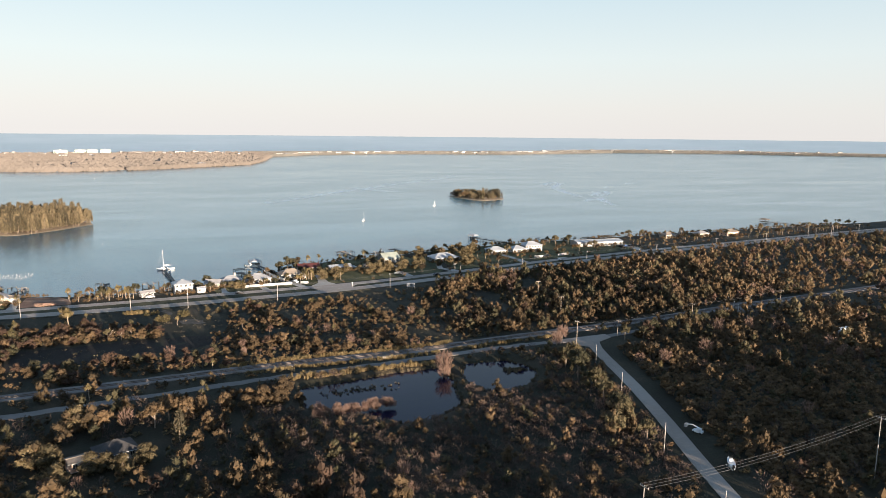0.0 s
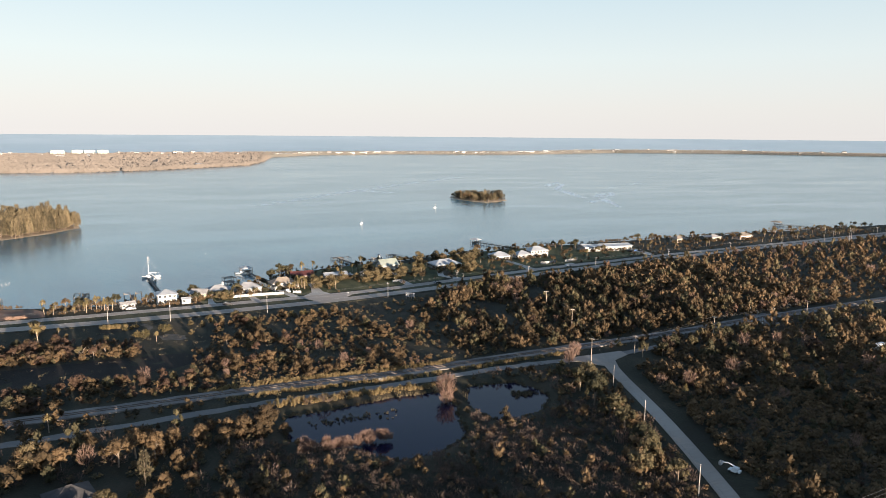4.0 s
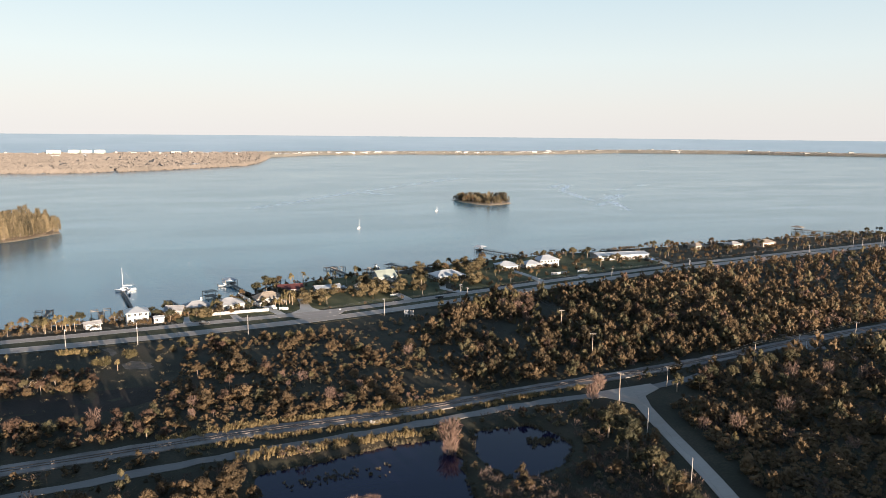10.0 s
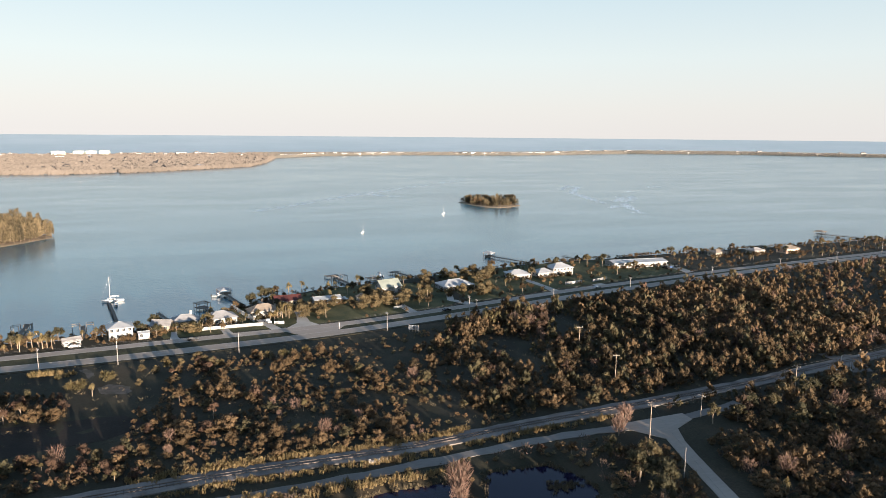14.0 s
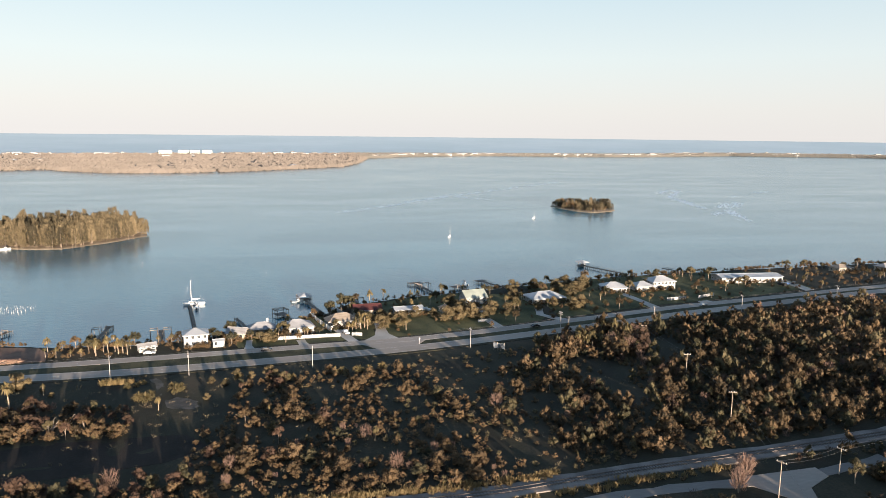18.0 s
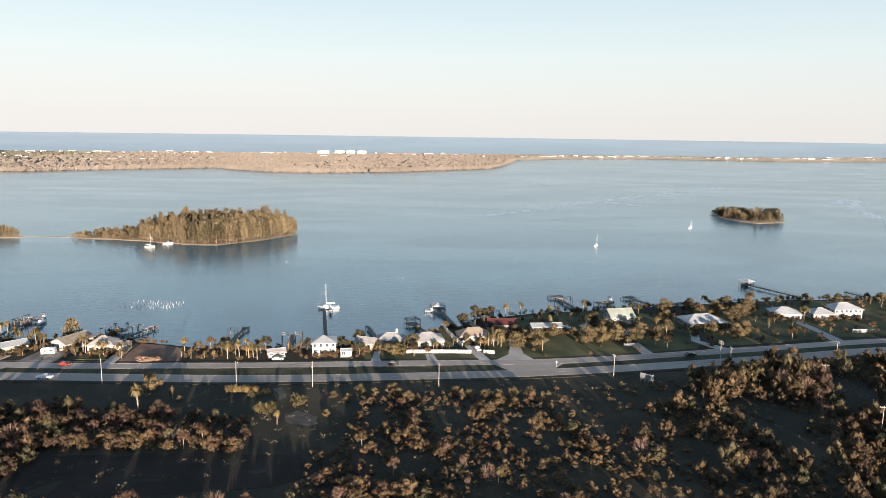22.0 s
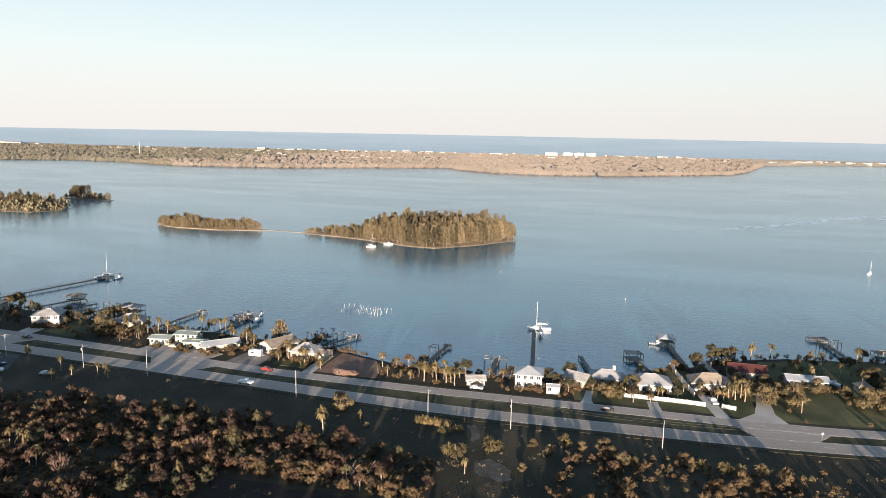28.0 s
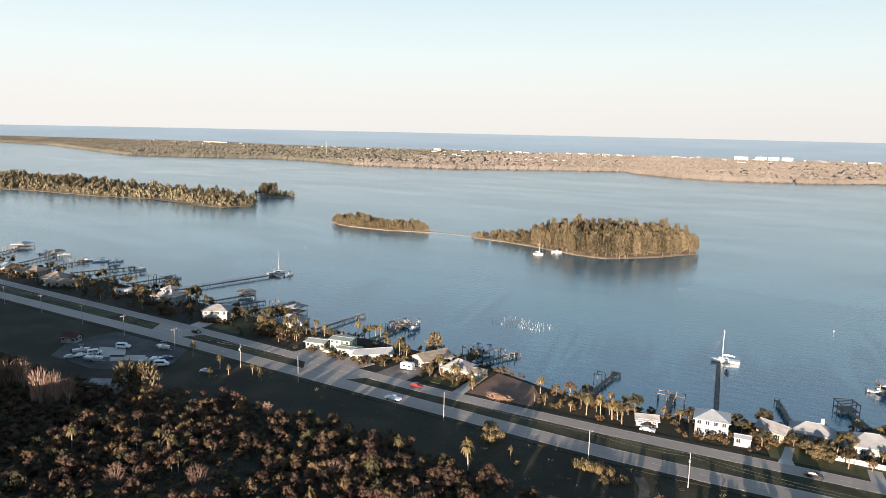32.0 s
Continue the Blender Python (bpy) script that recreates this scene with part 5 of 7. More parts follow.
house("small yellow garden house with a thatch-brown hip roof", 112.7, 74.5, 14, 4.6, 4.0, 2.1, "hip", 1.5, M_CREAM, M_ROOFTAN, 2, 1, 1, name="garden_house", over=0.4)
house("tall house with a pale green metal gable roof", 131.5, 90, 12, 11.6, 9.5, 3.6, "gable", 3.2, M_WHITE, M_ROOFMINT, 4, 2, 2, over=0.7)
house("white bungalow with a broad white metal hip roof", 170.5, 88, 8, 19.0, 11.5, 2.6, "hip", 2.4, M_WHITE, M_ROOFWHITE, 6, 1, 3, porch=1.8)
house("white house with a pale hip roof on a terrace", 218.5, 104, -10, 13.5, 10.0, 2.8, "hip", 2.2, M_WHITE, M_ROOFWHITE, 5, 1, 3)
house("white villa wing with a hip roof", 236.5, 104, 2, 11.0, 8.5, 2.8, "hip", 2.0, M_WHITE, M_ROOFWHITE, 4, 1, 2, porch=1.6)
house("two-storey white villa with a pale hip roof", 249, 106, 4, 14.5, 10.0, 4.8, "hip", 2.4, M_WHITE, M_ROOFWHITE, 6, 2, 3)
house("long low white building with a flat-pitched roof", 314, 116, -4, 40.0, 13.0, 3.4, "gable", 1.0, M_WHITE, M_ROOFWHITE, 12, 1, 4, name="long_building")
house("cream house with tan roof among dark trees", 398, 134, 8, 11.5, 8.0, 2.8, "hip", 1.8, M_CREAM, M_ROOFTAN, 4)
house("cream house with grey roof among dark trees", 432, 132, 8, 11.5, 8.0, 2.8, "hip", 1.8, M_CREAM, M_ROOFGREY, 4)
house("peach villa with a tan hip roof by the shore", 462, 130, 8, 15.0, 9.0, 3.2, "hip", 2.0, M_PEACH, M_ROOFTAN, 5)
house("cream house with a brown hip roof and garage", -91.3, 38.5, 4, 10.0, 8.0, 3.2, "hip", 2.6, M_CREAM, M_ROOFGREY, 4, 1, 2)
house("low cream garage wing beside a brown-roofed house", -83.9, 39.5, 4, 4.6, 6.0, 2.5, "gable", 0.9, M_CREAM, M_ROOFTAN, 1, 1, 1, True, over=0.3)
house("white house with a long grey-tan gable roof", -106.5, 43.5, 66, 13.0, 9.0, 2.8, "gable", 2.0, M_WHITE, M_ROOFTAN, 4, 1, 3)
house("long cream house with a pale low roof", -129.3, 35.8, 47, 14.5, 6.2, 2.4, "gable", 1.2, M_CREAM, M_ROOFWHITE, 5, 1, 2)
house("pale mint flat-roofed house with a raised upper storey", -146, 38, 12, 9.0, 6.5, 4.4, "gable", 0.4, M_MINT, M_ROOFMINT, 4, 2, 2)
house("pale mint bungalow with a low green-grey roof", -156, 34, 12, 8.5, 6.0, 2.6, "gable", 0.6, M_MINT, M_ROOFMINT, 4)
house("pale mint annex with a flat green-grey roof", -139.5, 34.0, 12, 9.0, 5.0, 2.6, "gable", 0.3, M_MINT, M_ROOFMINT, 3, over=0.3)
house("grey-roofed house among tall palms", -184, 48, 20, 13.0, 9.0, 3.6, "hip", 2.6, M_CREAM, M_ROOFGREY, 4, 1, 2)
house("two-storey white house with a broad grey hip roof", -222, 39.5, 28, 11.5, 9.5, 5.0, "hip", 1.9, M_WHITE, M_ROOFGREY, 4, 2, 3, True)
house("grey-roofed two-tier house with white verandas", -267, 46.5, 14, 13.5, 10.0, 4.0, "hip", 2.2, M_WHITE, M_ROOFGREY, 5, 2, 2, porch=1.8)
house("upper tier of a pavilion roof with white walls", -267, 47.5, 14, 6.0, 5.0, 7.0, "hip", 1.3, M_WHITE, M_ROOFGREY, 2, 3, 1, name="roof_pavilion")
house("white bungalow with a pale hip roof", -355, 40, 20, 13.0, 11.0, 3.2, "hip", 2.6, M_WHITE, M_ROOFTAN, 4)
house("long low tan-roofed house", -344, 37, 40, 16.0, 6.0, 2.6, "gable", 1.0, M_CREAM, M_ROOFTAN, 4)
house("tan-roofed cream house by the docks", -383, 42, 15, 16.0, 10.0, 3.2, "hip", 2.2, M_CREAM, M_ROOFTAN, 4)
house("white flat-roofed boat shed", -300, 44.5, 50, 8.0, 3.4, 2.6, "gable", 0.4, M_WHITE, M_ROOFWHITE, 2, 1, 1, name="boat_shed", over=0.2)
house("white-roofed house beyond the docks", -412, 40, 10, 14.0, 9.0, 3.2, "gable", 1.6, M_WHITE, M_ROOFWHITE, 4)
house("pale house at the bend of the shore", -445, 44, 10, 14.0, 9.0, 3.2, "hip", 2.0, M_CREAM, M_ROOFWHITE, 4)
house("grey-roofed cottage in the woods by the rail track", -21.5, -170, 20, 9.5, 8.0, 2.4, "hip", 2.2, M_ROOFGREY, M_ROOFDARK, 3, 1, 2, name="cottage")
house("small flat-roofed tan outbuilding in the woods", -30, -174, 20, 6.0, 4.5, 2.4, "gable", 0.5, M_PEACH, M_ROOFTAN, 2, 1, 1, name="outbuilding", over=0.2)
house("low grey-roofed boat yard office", -181, -44, 30, 9.0, 6.0, 2.7, "gable", 1.4, M_WHITE, M_ROOFGREY, 3, name="yard_office")
house("white and red roadside cabin", -243, -19, 20, 6.5, 4.0, 2.2, "gable", 1.4, M_WHITE, M_ROOFRED, 3, name="cabin")

# ---- docks ----
PILE = Soup().lathe([(0.13, -2.0), (0.13, 1.7), (0.10, 1.78)], 6).mesh("pile", M_PILE)
TALL_PILE = Soup().lathe([(0.15, -2.0), (0.14, 3.4), (0.05, 3.75)], 6).mesh("tall_pile", M_PILE)


def dock(label, x0, y0, x1, y1, w=1.6, head=None, roof=None, lifts=0, rail=False, z=1.25, gap=3.2):
    """A plank pier from the shore to its head; head: width and depth of the end platform; roof: its material."""
    L = math.hypot(x1 - x0, y1 - y0)
    ob = thing("dock", label, "dock", pose(x0, y0, 0, 0, 0, math.degrees(math.atan2(y1 - y0, x1 - x0))), "docks")
    s = Soup().box(-0.5, L, -w / 2, w / 2, z - 0.06, z)
    part("deck", s.mesh("deck", M_WOOD), ob, "weathered grey deck boards")
    for yy in (-w / 2 + 0.1, w / 2 - 0.1):
        part("stringer", Soup().box(-0.5, L, yy - 0.07, yy + 0.07, z - 0.32, z - 0.06).mesh("stringer", M_WOOD), ob)
    k = max(2, int(L / gap))
    for i in range(k + 1):
        for yy in (-w / 2 - 0.1, w / 2 + 0.1):
            part("mooring_post", PILE, ob, at=pose(L * i / k, yy, 0))
    if rail:
        for yy in (-w / 2 + 0.05, w / 2 - 0.05):
            part("handrail", Soup().box(0, L, yy - 0.04, yy + 0.04, z + 0.9, z + 0.98).mesh("handrail", M_WOOD), ob)
    if head:
        hw, hd = head
        h = Soup().box(L + 0.01, L + hd, -hw / 2, hw / 2, z - 0.05, z + 0.02, None, 0.03)
        part("head_deck", h.mesh("head_deck", M_WOOD), ob)
        for xx in (L + 0.2, L + hd / 2, L + hd - 0.2):
            for yy in (-hw / 2, hw / 2):
                part("mooring_post", TALL_PILE if roof else PILE, ob, at=pose(xx, yy, 0))
        if roof == "flat":
            for yy in (-hw / 2, hw / 2):
                part("roof_beam", Soup().box(L, L + hd, yy - 0.12, yy + 0.12, 3.4, 3.65).mesh("roof_beam", M_WOOD), ob)
            for k in range(5):
                part("roof_beam", Soup().box(L + 0.1 + (hd - 0.3) * k / 4, L + 0.25 + (hd - 0.3) * k / 4, -hw / 2 - 0.3, hw / 2 + 0.3, 3.65, 3.82).mesh("roof_beam", M_WOOD), ob)
        elif roof:
            part("dock_roof", roof_mesh("hip", hw + 0.1, hd, 1.1, 0.5).mesh("dock_roof", roof), ob, at=pose(L + hd / 2, 0, 3.75, 0, 0, 0 if hw >= hd else 0))
    for i in range(lifts):
        xx = L * (0.65 + 0.3 * (i // 2))
        sd = 1 if i % 2 == 0 else -1
        for dx in (0, 3.4):
            for dy in (w / 2 + 0.6, w / 2 + 3.6):
                part("mooring_post", TALL_PILE, ob, at=pose(xx + dx, sd * dy, 0))
        for dx in (0, 3.4):
            b = Soup().box(xx + dx - 0.1, xx + dx + 0.1, min(sd * (w / 2 + 0.6), sd * (w / 2 + 3.6)), max(sd * (w / 2 + 0.6), sd * (w / 2 + 3.6)), 3.2, 3.42)
            part("lift_beam", b.mesh("lift_beam", M_PILE), ob)
    return ob


dock("narrow pier with tall mooring piles", -44.7, 46, -43.8, 73, 1.5, (3.0, 3.0), None, 1)
dock("short pier with side platforms", -17.2, 44, -20, 65, 1.5, None, None, 2)
dock("long straight pier to a moored yacht", -3, 50, -13.2, 110, 1.2, None, None, 0, False, 1.35)
dock("crooked dark pier behind shrubs", 19, 57, 11.5, 80, 1.4, None, None, 0)
dock("pier with an open dark timber boat frame at its head", 39.5, 70, 33.6, 82, 1.4, (6.0, 6.0), "flat")
dock("pier with a white roofed platform", 53, 80, 45.2, 112, 1.7, (7.0, 5.5), M_ROOFWHITE)
dock("landing with tall masts and a boat lift", 70, 96, 70.5, 104, 2.2, (4, 3), None, 2)
dock("pier with an open boat lift", 117.5, 112, 111, 143, 1.8, (8.0, 5.0), None, 2)
dock("short pier with a covered boat lift", 137, 118, 135, 128, 1.8, (9.5, 6.5), None, 1)
dock("pier with railings and a square head", 160, 124, 152.0, 143, 1.8, (6.5, 5.0), None, 0, True)
dock("long thin pier with a white roofed head", 253, 145, 235.5, 182, 1.8, (7.0, 5.0), M_ROOFWHITE, 0, True)
dock("short railed pier behind the villas", 292, 148, 285, 165, 1.6, None, None, 0, True)
dock("very long pier with a shelter", 593, 160, 576, 200, 2.2, (9, 7), M_ROOFTAN, 0, True)
dock("long pier to the white yacht", -289, 60, -275.5, 128, 1.8, (8, 4.5), None, 0, True)
dock("pier with a roofed boathouse", -254, 58, -249.0, 78, 1.6, (7.5, 6.5), M_ROOFTAN)
dock("pier with low railings", -238.5, 58, -231.7, 78, 1.6, None, None, 1, True)
dock("pier with lift piles and a dock house", -223.5, 56, -217.5, 82, 1.6, (5, 4), None, 2)
dock("broad landing with a low roof", -206, 53, -204.5, 70, 1.6, (8, 6), M_ROOFGREY, 1)
dock("straight pier with posts", -175, 54, -174.0, 84, 1.5, (3, 3), None, 0)
dock("landing crowded with boat lifts", -146, 57, -146.5, 82, 1.5, (11, 5), None, 4)
dock("angled pier with lift piles", -93.5, 54, -85.5, 73, 1.5, (2.5, 2.5), None, 2)
dock("pier with many tall lift piles", -103, 56, -99.5, 66, 1.5, (8, 4), None, 2)
dock("long far pier with boats", -375, 60, -362, 90, 1.6, (5, 4), None, 2)
dock("far pier with a low head", -348, 60, -344.5, 86, 1.6, (4, 3), None, 1)
dock("far pier with a covered slip", -322, 61, -319, 84, 1.6, (8, 6), None, 2)
dock("far landing with many slips", -429, 58, -439, 86, 1.6, (9, 6), M_ROOFTAN, 4)
dock("far pier with a big boathouse", -470, 60, -486, 88, 1.6, (12, 9), M_ROOFWHITE, 2)
dock("far pier with lift piles", -402, 58, -404, 84, 1.6, (8, 4), None, 4)

# loose stakes of an old oyster bed, and channel posts
stake = Soup().lathe([(0.11, -2), (0.11, 1.3), (0.14, 1.32), (0.14, 1.5), (0.03, 1.58)], 6).mesh("stake", M_TRIM)
rs = random.Random(3)
for i in range(70):
    u, v = (i % 14 + rs.uniform(0.1, 0.9)) / 14, (i // 14 + rs.uniform(0.2, 0.8)) / 5
    x, y = -118 + 27 * u + 3 * v, 112.5 + 16 * v - 2 * u
    tagged(new("stake", stake), "white-topped stake standing in shallow water", "stake", "oyster bed stakes").matrix_basis = pose(x, y, 0, rs.uniform(-3, 3), rs.uniform(-3, 3), 0) @ Matrix.Scale(rs.uniform(0.45, 0.72), 4)
post = Soup().lathe([(0.16, -2), (0.15, 3.2), (0.15, 3.4)], 8).mesh("marker_post", M_TRIM)
plate = Soup().box(-0.5, 0.5, -0.2, -0.16, 2.3, 3.2).mesh("marker_plate", M_TRIM)
for x, y in ((22.9, 193), (-60, 243), (-144.5, 1080), (-583, 1072), (214, 1213), (13, 77), (-330, 215)):
    far = y > 900
    ob = thing("channel_marker", "white channel marker post standing in the lagoon", "channel marker", pose(x, y, 0) @ Matrix.Scale(0.9 if far else 0.42, 4), "channel markers")
    part("post", post, ob)
    part("plate", plate, ob)

# thin lines of foam drifting on the lagoon
M_FOAM = mat("drifting_foam", (0.62, 0.72, 0.75), (0.74, 0.80, 0.82), 0.7, scale=0.05, fine=0.3, island=0.5)
FOAM = ([(99, 549), (136, 585), (177, 633), (225, 694), (279, 755), (316, 785), (362, 838), (446, 922), (546, 1022)], [(279, 737), (295, 704), (314, 688)], [(609, 748), (660, 815), (672, 799), (594, 687), (570, 604), (550, 534)], [(574, 534), (655, 634), (640, 591), (570, 511), (527, 413)], [(527, 469), (545, 495), (557, 474)], [(693, 681), (814, 774)])
foam, rw = Soup(), random.Random(8)
for line in FOAM:
    pts = resample(line, 5)
    for i in range(len(pts) * 7):
        j = rw.randrange(len(pts) - 1)
        (ax, ay), (bx, by) = pts[j], pts[j + 1]
        if n2(ax, ay, 0.02, 12) < -0.25:
            continue
        t, a = rw.random(), math.atan2(by - ay, bx - ax) + rw.gauss(0, 0.25)
        L, w = rw.uniform(2.0, 7.0), rw.uniform(0.25, 0.8)
        x, y = ax + (bx - ax) * t + rw.gauss(0, 3.5), ay + (by - ay) * t + rw.gauss(0, 4.0)
        c, d = math.cos(a), math.sin(a)
        z = 0.012 + 0.00001 * i
        foam.add([(x + c * u * L - d * v * w, y + d * u * L + c * v * w, z) for u, v in ((-1, -0.2), (-0.3, -1), (0.7, -0.8), (1, 0.3), (0.2, 1), (-0.7, 0.7))], [(0, 1, 2, 3, 4, 5)])
tagged(new("foam_streaks", foam.mesh("foam_streaks", M_FOAM)), "thin curling lines of pale foam on the water", "foam", "", "stuff")

# ---- boats ----
wheel_soup = Soup()
wheel_soup.add([(0.33 * math.cos(a), y, 0.33 * math.sin(a)) for y in (-0.11, 0.11) for a in np.linspace(0, 2 * math.pi, 12, endpoint=False)], [tuple(range(12)), tuple(reversed(range(12, 24)))] + [(k, k + 12, (k + 1) % 12 + 12, (k + 1) % 12) for k in range(12)])
WHEEL = wheel_soup.mesh("wheel", M_TYRE)

def hull_soup(L, B, H, flare=0.8, stern=0.8, keel=0.5):
    """A hull lofted from sections; the bow points along +x."""
    n, s = 9, Soup()
    v = []
    for i in range(n):
        t = i / (n - 1)
        b = B / 2 * (stern + (1 - stern) * min(1, t * 3)) * (1 - max(0, (t - 0.45) / 0.55) ** 2.2)
        sheer = H * (1 + 0.28 * t * t)
        x = -L / 2 + L * t
        v += [(x, -b, sheer), (x - 0.04 * L * t, -b * flare, H * 0.15), (x - 0.09 * L * t, 0, -keel * (1 - t * 0.8)), (x - 0.04 * L * t, b * flare, H * 0.15), (x, b, sheer)]
    f = [(i * 5 + k, (i + 1) * 5 + k, (i + 1) * 5 + k + 1, i * 5 + k + 1) for i in range(n - 1) for k in range(4)]
    f += [(0, 1, 2, 3, 4)]
    f += [(i * 5, i * 5 + 4, (i + 1) * 5 + 4, (i + 1) * 5) for i in range(n - 1)]
    s.add(v, f)
    return s


def sailboat(label, x, y, turn, L=8.0, mast=10.0, canvas=M_TRIM, z=0.0):
    ob = thing("sailboat", label, "sailboat", pose(x, y, z, 0, 0, turn))
    part("hull", hull_soup(L, L * 0.30, L * 0.11).mesh("hull", M_GEL), ob)
    part("cabin", Soup().box(-L * 0.12, L * 0.22, -L * 0.08, L * 0.08, L * 0.10, L * 0.185, None, 0.15).mesh("cabin", M_GEL), ob)
    part("cabin_window", Soup().box(-L * 0.08, L * 0.17, -L * 0.083, -L * 0.08, L * 0.13, L * 0.165).box(-L * 0.08, L * 0.17, L * 0.08, L * 0.083, L * 0.13, L * 0.165).mesh("cabin_window", M_GLASS), ob)
    part("mast", Soup().tube([(L * 0.1, 0, L * 0.1), (L * 0.1, 0, mast)], [0.13, 0.09], 6).mesh("mast", M_TRIM), ob)
    part("boom", Soup().tube([(L * 0.1, 0, L * 0.26), (-L * 0.32, 0, L * 0.25)], 0.09, 6).mesh("boom", M_ALU), ob)
    part("furled_sail", Soup().tube([(L * 0.08, 0, L * 0.29), (-L * 0.1, 0, L * 0.30), (-L * 0.30, 0, L * 0.27)], [0.2, 0.18, 0.1], 6).mesh("furled_sail", canvas), ob)
    for a, b in (((L * 0.48, 0, L * 0.15), (L * 0.1, 0, mast * 0.96)), ((-L * 0.48, 0, L * 0.12), (L * 0.1, 0, mast)), ((L * 0.1, L * 0.14, L * 0.12), (L * 0.1, 0, mast * 0.9)), ((L * 0.1, -L * 0.14, L * 0.12), (L * 0.1, 0, mast * 0.9))):
        part("stay", Soup().tube([a, b], 0.008, 4).mesh("stay", M_ALU), ob)
    part("spreader", Soup().box(L * 0.1 - .04, L * 0.1 + .04, -0.8, 0.8, mast * 0.55, mast * 0.55 + .06).mesh("spreader", M_ALU), ob)
    return ob


MOTOR = {}


def motorboat(label, x, y, turn, z=0.0, L=6.5, top=True, trailer=False):
    ob = thing("motorboat", label, "motorboat", pose(x, y, z, 0, 0, turn), "moored boats")
    if L not in MOTOR:
        c = Soup().box(-L * 0.05, L * 0.10, -0.5, 0.5, 0.8, 1.75, None, 0.12).mesh("console", M_GEL)
        w = Soup()
        w.add([(L * 0.10, -0.5, 1.7), (L * 0.10, 0.5, 1.7), (L * 0.03, 0.45, 2.2), (L * 0.03, -0.45, 2.2)], [(0, 1, 2, 3)])
        t = Soup().box(-L * 0.14, L * 0.16, -1.0, 1.0, 2.55, 2.65, None, 0.05)
        for sx in (-L * 0.1, L * 0.12):
            for sy in (-0.8, 0.8):
                t.tube([(sx, sy, 0.9), (sx, sy * 0.95, 2.56)], 0.035, 4)
        o = Soup().box(-L / 2 - 0.55, -L / 2, -0.25, 0.25, 0.3, 1.35, None, 0.1).box(-L / 2 - 0.4, -L / 2 - 0.2, -0.1, 0.1, -0.6, 0.4)
        MOTOR[L] = (hull_soup(L, L * 0.34, 0.95).mesh("hull", M_GEL), c, w.mesh("windshield", M_GLASS), t.mesh("t_top", M_CANVAS), o.mesh("outboard", PAINT["black"]))
    for nm, me in zip(("hull", "console", "windshield", "t_top", "outboard"), MOTOR[L]):
        if nm == "t_top" and not top:
            continue
        part(nm, me, ob)
    if trailer:
        tr = Soup().box(-L * 0.4, L * 0.62, -0.05, 0.05, -0.5, -0.38).box(-L * 0.3, L * 0.2, -0.9, -0.8, -0.5, -0.38).box(-L * 0.3, L * 0.2, 0.8, 0.9, -0.5, -0.38).box(-L * 0.1, -L * 0.06, -0.9, 0.9, -0.5, -0.38)
        part("trailer", tr.mesh("trailer", M_ALU), ob)
        for sy in (-0.95, 0.95):
            part("wheel", WHEEL, ob, at=pose(-L * 0.08, sy, -0.45))
    return ob


sailboat("white sailing yacht with a tall bare mast at a pier", -12.1, 116.7, 193, 11.2, 13.4)
sailboat("white sailboat at anchor with furled sails", 176.5, 337.6, 60, 7.0, 9.5)
sailboat("small distant sailboat at anchor", 298.2, 459.6, 40, 6.0, 7.5)
sailboat("white sailboat anchored by the pine island", -178.6, 305, 20, 7.5, 10.5)
motorboat("white houseboat-like launch beached at the island", -171, 322.5, 20, 0, 7.5)
sailboat("white yacht with a tall mast at a long pier", -279.5, 135, 75, 12.5, 15.0, M_CANVAS)
motorboat("white cabin cruiser moored at the pier head", -270.5, 136.5, 100, 0, 9.5)
motorboat("white motorboat moored at the head of the yacht pier", -9.6, 107.5, 95, 0, 6.5, True)
for x, y, a, L, z in ((-150, 88, 80, 7, 0), (-143, 88.5, 100, 6.5, 1.0), (-152, 80.5, 85, 6.5, 0), (-139.5, 79, 90, 6.5, 1.0), (-101, 70, 70, 6.5, 1.2), (-96, 71.5, 70, 6.5, 1.2), (138, 133, 100, 7.5, 1.6), (-408, 90, 60, 9.5, 0), (-398, 95, 60, 11, 0), (-390, 100, 70, 9.5, 0), (-381, 93, 70, 7, 0), (-316, 88, 80, 9.5, 0), (-247, 82, 80, 7.5, 1.2), (-436, 92, 70, 9.5, 0.6), (-452, 88, 70, 7.5, 0), (236, 188, 20, 6.5, 0), (41, 112, 10, 6.5, 0.4), (-356, 94, 70, 7, 0)):
    motorboat("white motorboat with a canopy moored among the docks", x, y, a, z, L)
motorboat("small open boat drawn up on a lawn", 104, 77, 130, LAND + 0.35, 5.5, False)

# ---- poles and cables ----
INSUL = Soup().lathe([(0.05, 0), (0.08, 0.05), (0.05, 0.12), (0.08, 0.17), (0.03, 0.26)], 6).mesh("insulator", M_TRIM)


